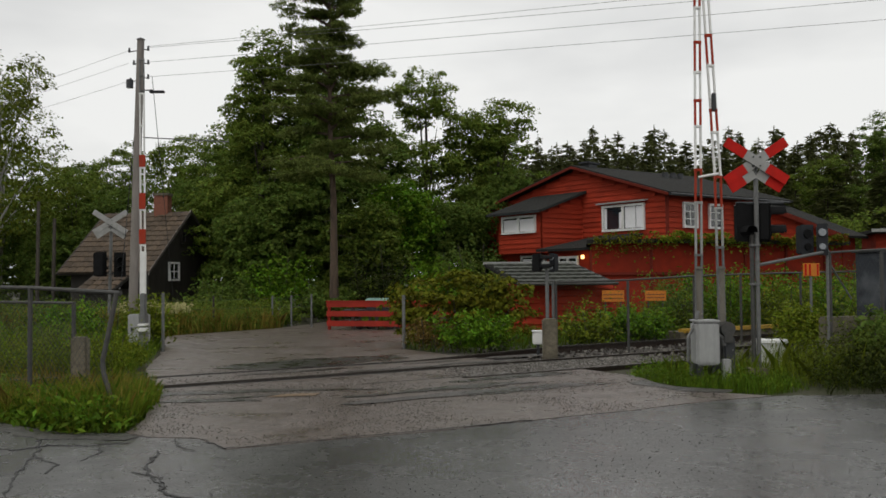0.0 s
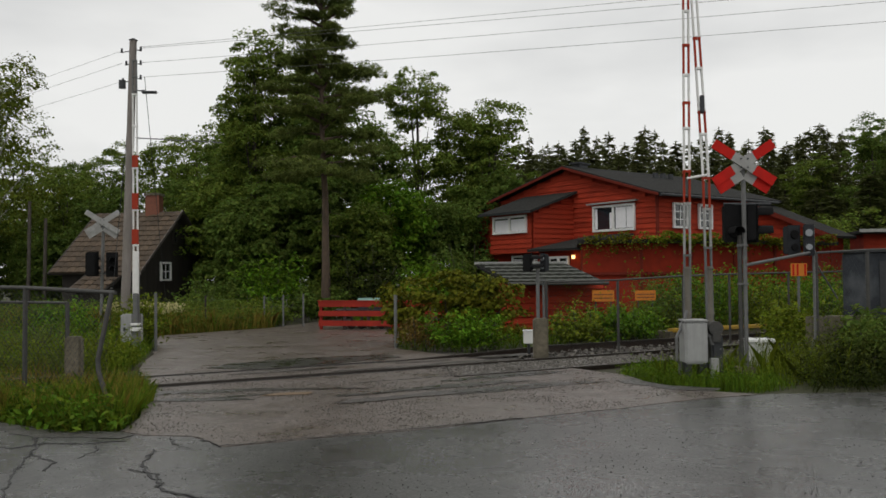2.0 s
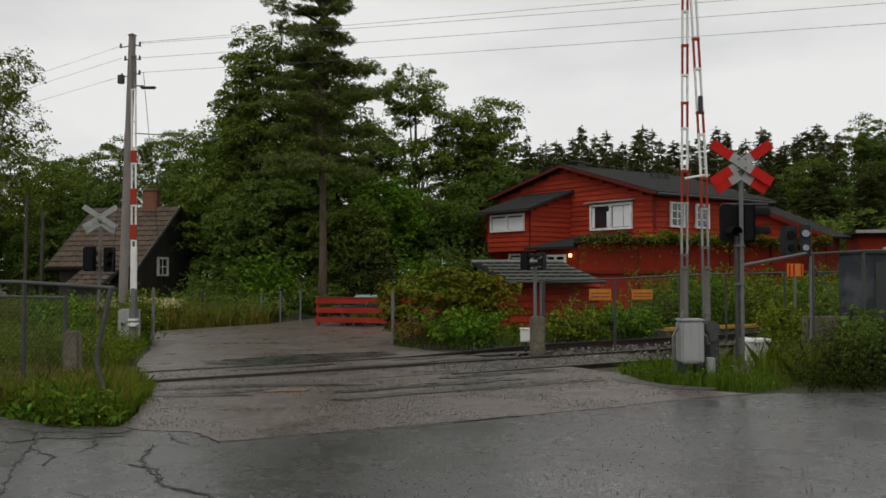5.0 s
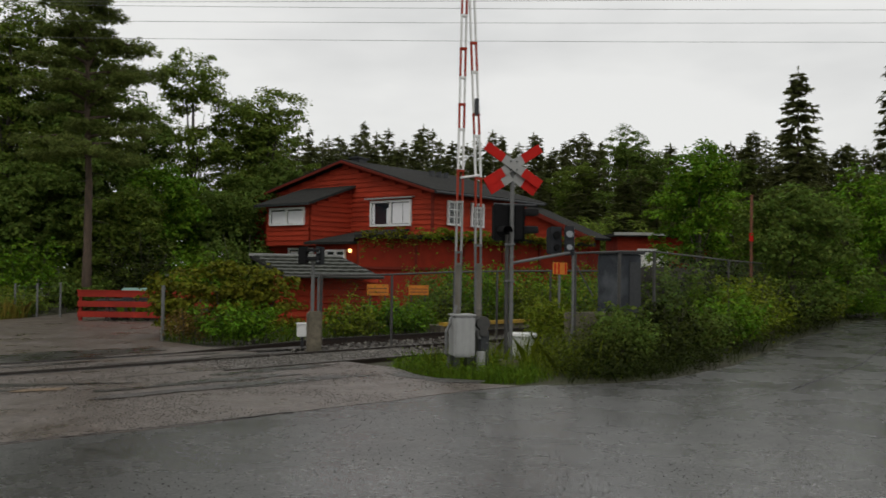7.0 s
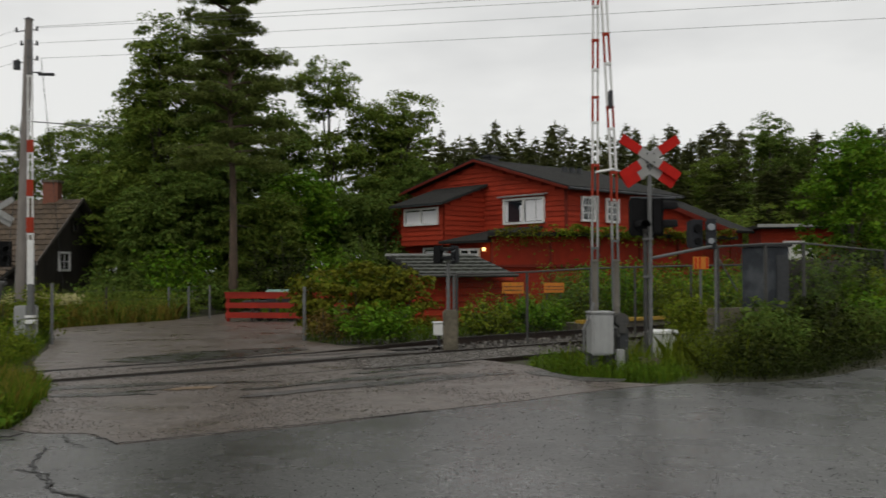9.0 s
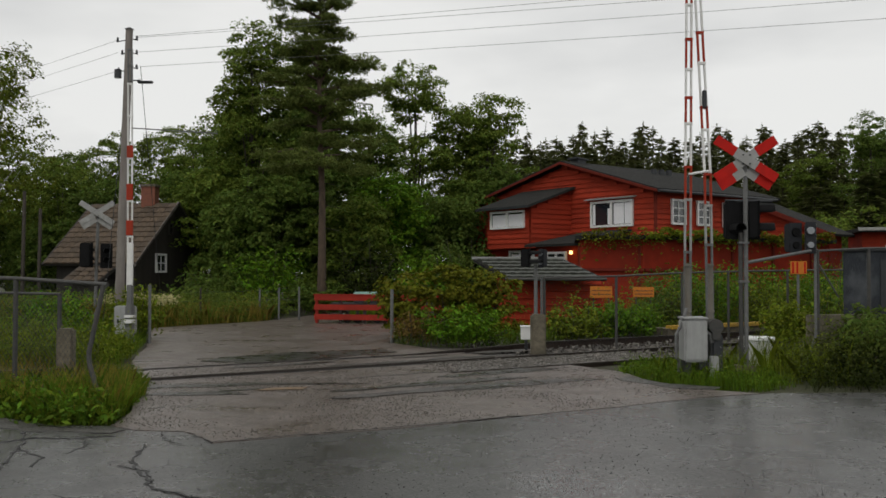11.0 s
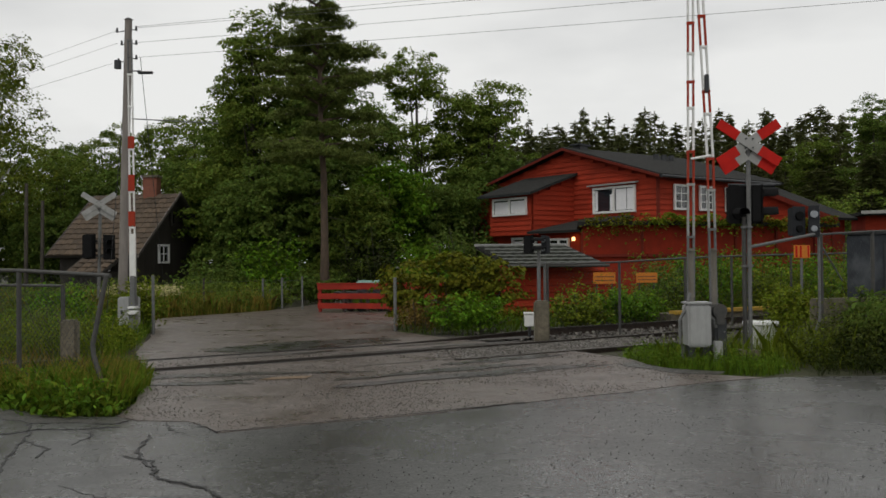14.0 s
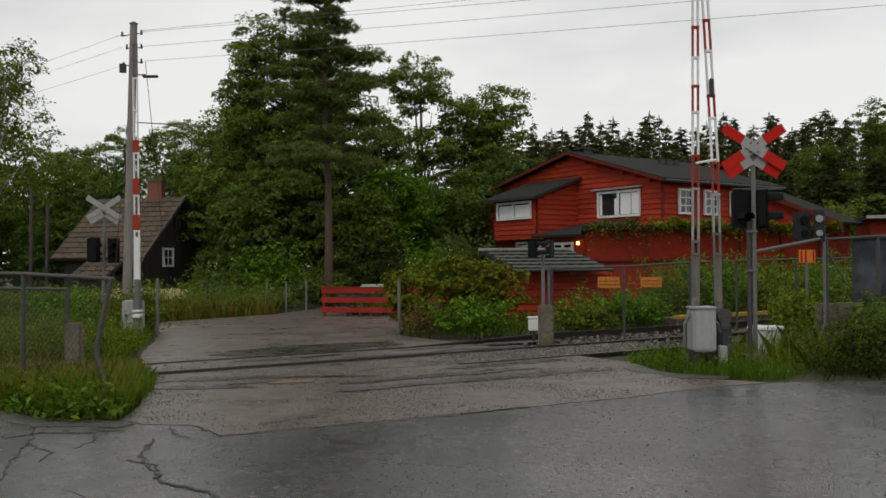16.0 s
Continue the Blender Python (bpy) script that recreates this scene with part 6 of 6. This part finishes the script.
HEDGE = ((23.5, 28.2, 2.4, 1.4, 1.3, 2), (26.6, 31.2, 2.6, 1.6, 1.5, 0), (30.5, 34.6, 3.0, 1.8, 1.7, 2), (5.9, 12.9, 0.7, 0.6, 0.5, 0), (6.5, 13.3, 0.9, 0.6, 0.85, 1), (7.3, 14.0, 0.9, 0.8, 0.6, 0), (8.1, 14.9, 1.1, 0.9, 1.0, 0), (9.2, 15.8, 1.3, 1.0, 0.9, 1), (10.4, 17.0, 1.6, 1.5, 1.3, 2),
         (11.6, 18.4, 1.8, 1.5, 1.5, 3), (13.0, 19.9, 1.9, 1.7, 1.6, 3), (14.4, 21.4, 2.0, 1.8, 1.5, 0), (16.0, 23.0, 2.0, 1.8, 1.4, 1), (18.0, 25.0, 2.2, 1.9, 1.2, 0), (20.4, 27.4, 2.6, 2.0, 1.2, 3), (23.4, 30.0, 3.0, 2.2, 1.3, 2),
         (10.0, 18.2, 1.6, 1.4, 2.0, 1), (12.0, 20.6, 2.0, 1.6, 2.3, 0), (6.9, 14.5, 0.8, 0.7, 0.95, 1))
L_ROUGH = leaf_mat("rank_weed_leaves", (0.060, 0.080, 0.018), tl=0.2)
# leaf colour darkened to paint in the shade at the hedge's foot
L_HEDGE_SHADED = leaf_mat("shaded_hedge_leaves", (0.028, 0.040, 0.010), tl=0.12)
HL = (L_HEDGE_SHADED, L_DARK, L_BRIGHT, L_YELL)
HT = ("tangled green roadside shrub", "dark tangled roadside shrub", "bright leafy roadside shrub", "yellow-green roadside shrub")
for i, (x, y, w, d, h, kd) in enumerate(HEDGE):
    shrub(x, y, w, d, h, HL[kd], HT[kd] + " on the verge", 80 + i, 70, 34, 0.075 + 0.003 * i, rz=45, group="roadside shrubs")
# shrubs by the railway and the yard
YARD = ((-6.3, 33.5, 2.6, 1.6, 2.9, 2), (-2.6, 33.5, 2.4, 1.5, 2.6, 0), (-0.6, 33.0, 2.6, 1.6, 2.4, 2), (0.9, 33.5, 2.4, 1.6, 3.0, 1), (-4.3, 32.5, 2.4, 1.4, 1.3, 1), (-8.4, 33.0, 2.6, 1.6, 1.8, 1),
        (3.0, 20.0, 1.0, 0.8, 0.75, 3), (4.6, 21.4, 1.1, 0.9, 0.85, 2), (5.6, 23.2, 1.5, 1.1, 1.6, 1), (6.9, 23.8, 1.6, 1.2, 1.9, 2), (8.2, 24.8, 1.6, 1.2, 1.9, 3), (9.8, 25.8, 1.8, 1.3, 1.9, 2), (11.6, 27.0, 2.0, 1.4, 2.0, 3), (13.5, 28.2, 2.2, 1.5, 2.0, 2), (15.5, 29.6, 2.2, 1.5, 2.1, 3), (3.9, 20.9, 0.9, 0.8, 0.9, 2),
        (9.0, 24.2, 1.3, 1.0, 1.3, 3), (7.0, 18.4, 0.9, 0.7, 1.0, 3), (11.2, 25.7, 1.6, 1.2, 1.6, 2), (8.6, 18.6, 1.2, 1.0, 1.3, 3), (10.4, 19.8, 1.4, 1.2, 1.6, 0), (-6.9, 20.6, 0.9, 0.9, 1.2, 3), (-8.2, 19.4, 1.3, 1.0, 1.2, 2))
for i, (x, y, w, d, h, kd) in enumerate(YARD):
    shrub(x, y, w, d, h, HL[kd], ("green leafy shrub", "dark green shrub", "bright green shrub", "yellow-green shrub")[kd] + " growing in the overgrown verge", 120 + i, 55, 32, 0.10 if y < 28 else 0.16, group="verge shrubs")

WEEDS = [(-8.6 - i * 0.9, 26.0 + (i % 3) * 1.3, 1.2, 0.9, 0.7 + 0.12 * (i % 4), (3, 0, 2, 1)[i % 4]) for i in range(9)] + [(-5.6 - i * 1.1, 30.2 + (i % 2), 1.4, 1.0, 0.8 + 0.15 * (i % 3), (0, 3, 1)[i % 3]) for i in range(6)]
WEEDS += [(-5.9 - i * 0.7, 15.6 + i * 0.55, 0.9, 0.7, 0.6 + 0.1 * (i % 3), (3, 2, 0)[i % 3]) for i in range(8)] + [(-4.5, 10.3, 0.7, 0.5, 0.34, 2), (-3.9, 9.6, 0.6, 0.4, 0.26, 2), (-5.6, 10.9, 0.7, 0.5, 0.4, 0)]
for i, (x, y, w, d, h, kd) in enumerate(WEEDS):
    shrub(x, y, w, d, h, (L_DECID, L_DARK, L_BRIGHT, L_YELL)[kd], ("green weeds", "dark green weeds", "bright green weeds", "yellowish flowering weeds")[kd] + " standing in tall grass", 200 + i, 40, 30, 0.05 if y < 20 else 0.1, name="weed_clump", category="weeds", group="weed clumps", clump_r=0.2)

meadow = thing("meadowsweet", pose(-8.4, 25.6, 0), "cream meadowsweet in bloom along the yard", "flowers")
k = 260
p = np.stack([rng.uniform(-1.0, 0.9, k), rng.uniform(-0.7, 0.8, k), rng.uniform(0.62, 0.88, k)], 1)
stalks = Shape()
for q in p[::4]:
    stalks.tube((q[0] * 0.95, q[1] * 0.95, -0.05), q, 0.006, 0.004, 3)
part("stalks", stalks, L_GRASS, meadow)
p = (p[:, None, :] + rng.normal(size=(k, 7, 3)) * 0.035).reshape(-1, 3)
part("flower_heads", fast_mesh("flower_heads", leaves(p, 0.05, 0.8, 0.6), 4, L_FLOWER), None, meadow, "cream flower heads")

# ivy-covered hump beside the track
ivy = thing("ivy_thicket", pose(0.35, 20.3, 0), "thicket overgrown with yellowish climbing ivy", "thicket")
lb = [(-1.1, 0.7, 0.9, 0.7, 0.6, 0.6), (-0.3, 0.6, 1.05, 0.8, 0.6, 0.6), (0.5, 0.3, 1.1, 0.7, 0.6, 0.55), (1.0, 0.0, 0.95, 0.5, 0.5, 0.55), (1.0, -0.1, 0.5, 0.5, 0.5, 0.5), (-0.2, 0.2, 0.6, 0.9, 0.5, 0.6), (-1.2, 0.5, 0.5, 0.5, 0.5, 0.5)]
stems = Shape()
for b in lb:
    stems.tube((b[0] * 0.6, b[1] * 0.6, -0.05), b[:3], 0.04, 0.015, 6)
part("stems", stems, M_BARK, ivy)
p, o = crown_points(lb, 170, 40, 0.26)
part("foliage", fast_mesh("foliage", leaves(p, 0.10, 0.8, 0.3, o * 0.9), 4, L_IVY), None, ivy)
shrub(0.5, 18.9, 1.6, 0.8, 0.85, L_BRIGHT, "bright green leafy weeds before the thicket", 150, 70, 32, 0.09, group="verge shrubs")
shrub(-0.5, 19.2, 1.0, 0.7, 0.75, L_REDWEED, "reddish seeding weeds before the thicket", 151, 40, 30, 0.06, group="verge shrubs")
# climbing plants along the terrace
for (ax, ay), (bx, by), sd in (((4.7, 30.3), (6.7, 29.7), 160), ((6.8, 29.75), (10.5, 31.6), 161), ((10.5, 31.6), (14.5, 33.6), 162)):
    v = thing("climbing_plant", pose(0, 0, 0), "yellow-green climber hanging over the terrace edge", "climbing plant", "terrace climbers")
    k = 450 if sd == 160 else 1300
    f = rng.random(k)
    hang = rng.exponential(0.10, k) * (1.9 if sd == 160 else 1.0)
    p = np.stack([ax + (bx - ax) * f + rng.normal(size=k) * 0.1, ay + (by - ay) * f + rng.normal(size=k) * 0.1 - 0.1, 2.88 + 0.10 * np.sin(f * 17 + sd) + 0.06 * np.sin(f * 41) - hang * (0.5 + np.abs(np.sin(f * 23 + sd)))], 1)
    part("foliage", fast_mesh("foliage", leaves(p, 0.105, 0.7, 0.3), 4, L_IVY if sd != 161 else L_YELL), None, v)


# ---- grass ----
def inside(px_, py_, poly):
    c_ = np.zeros(len(px_), bool)
    for (ax, ay), (bx, by) in zip(poly, poly[1:] + poly[:1]):
        hit = ((ay > py_) != (by > py_)) & (px_ < (bx - ax) * (py_ - ay) / (by - ay + 1e-12) + ax)
        c_ ^= hit
    return c_


def grass(name, poly, k, h0, h1, leafm, label, avoid=None, w=0.0032):
    xs, ys = [q[0] for q in poly], [q[1] for q in poly]
    x, y = rng.uniform(min(xs), max(xs), k), rng.uniform(min(ys), max(ys), k)
    ok = inside(x, y, poly)
    if avoid is not None:
        ok &= ~inside(x, y, avoid)
    x, y = x[ok], y[ok]
    clump = np.array([noise.noise(Vector((a * 0.9, b * 0.9, 0.3))) * 0.7 + noise.noise(Vector((a * 3.7, b * 3.7, 1.3))) * 0.6 for a, b in zip(x, y)])
    keep = clump > rng.uniform(-0.75, 0.15, len(x))
    x, y, clump = x[keep], y[keep], clump[keep]
    k2 = len(x)
    h = rng.uniform(h0, h1, k2) * (0.75 + 0.6 * np.clip(clump + 0.3, 0, 1))
    a = rng.uniform(0, 2 * np.pi, k2)
    ww = w * rng.uniform(0.6, 1.5, k2)
    lean = rng.uniform(0.1, 0.65, k2) * h
    la = rng.uniform(0, 2 * np.pi, k2)
    base = np.stack([x, y, np.full(k2, -0.06)], 1)
    sv = np.stack([np.cos(a), np.sin(a), np.zeros(k2)], 1) * ww[:, None]
    mid = base + np.stack([np.cos(la) * lean * 0.3, np.sin(la) * lean * 0.3, h * 0.62], 1)
    tip = base + np.stack([np.cos(la) * lean, np.sin(la) * lean, h], 1)
    co = np.stack([base - sv, base + sv, mid + sv * 0.8, tip, mid - sv * 0.8], 1).reshape(-1, 3)
    single(name, fast_mesh(name, co, 5, leafm), None, label, "grass", kind="stuff")


LEFT_VERGE = [(-3.3, 9.1), (-3.8, 9.05), (-4.7, 9.8), (-9.0, 11.0), (-9.0, 13.4), (-4.6, 13.2), (-4.1, 12.5), (-3.6, 11.2)]
TRACK_BED = [tuple((RAILWAY @ Vector(q)).xy) for q in ((-60, 0.25, 0), (-5.2, 0.25, 0), (-5.2, 2.3, 0), (-60, 2.3, 0))]
grass("grass_verge", LEFT_VERGE, 90000, 0.06, 0.40, L_GRASS, "lush green grass and weeds at the fence", TRACK_BED)
grass("dry_grass", LEFT_VERGE, 16000, 0.12, 0.48, L_DRY, "straw-coloured stems in the green verge", TRACK_BED)
grass("grass_verge", LEFT_VERGE, 26000, 0.1, 0.38, L_YELL, "yellowish grass in the green verge", TRACK_BED)
grass("dry_grass", [(-4.2, 11.0), (-9, 12.2), (-9, 14.6), (-5.3, 14.4), (-4.3, 12.6)], 4500, 0.15, 0.45, L_DRY, "dry straw-coloured grass stems", TRACK_BED)
grass("grass_verge", [(-5.2, 14.8), (-11, 14.0), (-16, 24), (-8.2, 24.8), (-6.7, 21.0), (-5.9, 18.0)], 50000, 0.15, 0.5, L_GRASS, "tall rank grass beyond the railway")
grass("grass_verge", [(-8.0, 24.6), (-18, 26), (-18, 33), (-5.4, 31), (-5.5, 28.4)], 30000, 0.25, 0.75, L_GRASS, "tall grass along the yard")
grass("dry_grass", [(-8.0, 24.6), (-14, 26), (-14, 29), (-5.5, 29.5), (-5.5, 28.4)], 8000, 0.3, 0.8, L_DRY, "dry grass along the yard edge", w=0.016)
grass("grass_verge", [(2.7, 14.0), (2.95, 12.8), (3.3, 12.1), (4.2, 11.9), (4.9, 12.4), (5.0, 13.6), (4.6, 15.3), (3.0, 14.9)], 11000, 0.03, 0.24, L_GRASS, "short green grass round the barrier")
grass("dry_grass", [(3.0, 13.0), (6.0, 12.4), (7.2, 15.6), (4.2, 15.0)], 5000, 0.15, 0.6, L_YELL, "yellowish tall weeds round the mast")
# grass takes the darkened leaf colour, painting shade along the road's edge
grass("grass_verge", [(4.4, 11.6), (5.6, 11.6), (6.6, 12.15), (8.5, 13.7), (13.9, 19.5), (20.4, 25.9), (30, 35), (26, 35), (12, 20.5), (6, 13.6)], 70000, 0.06, 0.24, L_HEDGE_SHADED, "rank grass along the road's edge, shade put into its dark colour")
grass("grass_verge", [(-1.0, 19.5), (-0.3, 18.5), (1.2, 18.4), (3.0, 20.2), (8, 23.2), (12, 26), (11, 29), (3, 23.5), (-0.6, 23)], 32000, 0.15, 0.5, L_GRASS, "grass and weeds beside the far track")
grass("grass_verge", [(-0.5, 23), (-0.5, 33), (-3, 33), (-3, 29), (-0.8, 27)], 6000, 0.2, 0.6, L_GRASS, "grass behind the board fence")

# loose grit on the crossing
k = 30000
gx, gy = rng.uniform(-4.2, 3.4, k), rng.uniform(8.2, 15.5, k)
ok = inside(gx, gy, CROSSING) & (np.array([noise.noise(Vector((a * 0.7, b * 1.6, 2.0))) for a, b in zip(gx, gy)]) > rng.uniform(-0.35, 0.35, k))
c = np.stack([gx[ok], gy[ok], np.full(ok.sum(), 0.010)], 1)
grit = (c[:, None, :] + tet[None] * rng.uniform(0.0018, 0.0068, (len(c), 1, 3)))
single("loose_grit", fast_mesh("loose_grit", grit.reshape(-1, 3), 3, M_STONE), None, "loose grey grit scattered over the crossing", "gravel", kind="stuff")



def weeds(name, poly, k, h0, h1, leafm, label, leaf=0.055, per=18, avoid=None):
    """Upright stems with small leaves all the way up."""
    xs, ys = [q[0] for q in poly], [q[1] for q in poly]
    x, y = rng.uniform(min(xs), max(xs), k), rng.uniform(min(ys), max(ys), k)
    ok_ = inside(x, y, poly)
    if avoid is not None:
        ok_ &= ~inside(x, y, avoid)
    x, y = x[ok_], y[ok_]
    k = len(x)
    h = rng.uniform(h0, h1, k) * (0.7 + 0.5 * rng.random(k))
    f = rng.uniform(0.05, 1.0, (k, per))
    tilt = rng.normal(size=(k, 2)) * 0.14
    spread = 0.05 + 0.07 * (1 - f)
    p = np.stack([x[:, None] + tilt[:, :1] * h[:, None] * f + rng.normal(size=f.shape) * spread, y[:, None] + tilt[:, 1:] * h[:, None] * f + rng.normal(size=f.shape) * spread, f * h[:, None]], 2)
    single(name, fast_mesh(name, leaves(p.reshape(-1, 3), leaf, 0.4, 0.3, None, -0.4), 4, leafm), None, label, "weeds", kind="stuff")


weeds("tall_weeds", [(5.0, 12.2), (5.9, 12.2), (7.2, 13.2), (8.8, 14.6), (8.2, 15.6), (6.0, 14.2), (5.0, 13.2)], 900, 0.25, 0.95, L_ROUGH, "tall dark roadside weeds on leafy stems")
weeds("tall_weeds", [(4.9, 13.3), (5.7, 12.9), (6.6, 14.2), (5.6, 15.4), (4.9, 14.4)], 170, 0.4, 1.2, L_YELL, "tall yellowish weeds round the signal post", 0.05)
weeds("tall_weeds", [(8.8, 14.4), (20.4, 26.2), (19.0, 27.6), (8.0, 15.8)], 2600, 0.4, 1.1, L_ROUGH, "tall roadside weeds before the fence", 0.08)
weeds("dock_plants", [(-3.25, 9.1), (-3.85, 9.05), (-4.7, 9.75), (-4.5, 10.1), (-3.6, 9.7)], 330, 0.08, 0.30, L_GRASS, "broad dock leaves at the asphalt's edge", 0.095, 12)
weeds("verge_weeds", LEFT_VERGE, 1300, 0.08, 0.30, L_GRASS, "broad-leaved weeds in the fence verge", 0.06, 12, TRACK_BED)
weeds("verge_weeds", [(-5.1, 14.3), (-9.0, 14.0), (-9.0, 17.5), (-5.5, 16.6)], 1300, 0.25, 0.75, L_YELL, "yellowish weeds round the concrete stump", 0.05)
weeds("verge_weeds", [(-8.0, 24.6), (-16, 26), (-16, 31), (-5.4, 30.5), (-5.5, 28.4)], 2600, 0.4, 0.95, L_DECID, "tall leafy weeds along the yard", 0.09)
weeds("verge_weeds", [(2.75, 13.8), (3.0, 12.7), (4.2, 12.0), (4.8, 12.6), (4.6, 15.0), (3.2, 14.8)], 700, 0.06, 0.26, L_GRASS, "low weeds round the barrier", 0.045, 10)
weeds("verge_weeds", [tuple((RAILWAY @ Vector(q)).xy) for q in ((3.6, 2.75, 0), (7.0, 2.85, 0), (17.0, 3.0, 0), (17.0, 5.2, 0), (6.0, 4.6, 0))], 3300, 0.3, 1.2, L_YELL, "tall yellow-green weeds beyond the track", 0.08)

weeds("verge_weeds", [(6.0, 23.0), (14.0, 27.5), (13.0, 30.5), (5.5, 26.5)], 2600, 0.7, 1.7, L_BRIGHT, "tall green weeds before the terrace", 0.10)
# weeds in the same darkened colour, for the shade low under the hedge
weeds("low_weeds", [(4.9, 12.0), (5.8, 11.75), (6.8, 12.4), (8.7, 14.0), (8.4, 14.6), (6.2, 13.0), (5.0, 12.7)], 1300, 0.1, 0.4, L_HEDGE_SHADED, "low weeds at the asphalt's edge, shade put into their dark colour", 0.05, 12)

k = 9000
gx, gy = rng.uniform(-6.0, 7.5, k), 4.2 + 7.5 * rng.random(k) ** 1.3
keep = ~inside(gx, gy, CROSSING) & ~inside(gx, gy, LEFT_VERGE) & (gy < 11.4) & ((gx > -3.3) | (gy < 8.7))
c = np.stack([gx[keep], gy[keep], np.full(keep.sum(), 0.004)], 1)
grit = (c[:, None, :] + tet[None] * rng.uniform(0.0015, 0.0048, (len(c), 1, 3)))
single("road_grit", fast_mesh("road_grit", grit.reshape(-1, 3), 3, M_GRIT), None, "fine light and dark grit on the wet road", "gravel", kind="stuff")
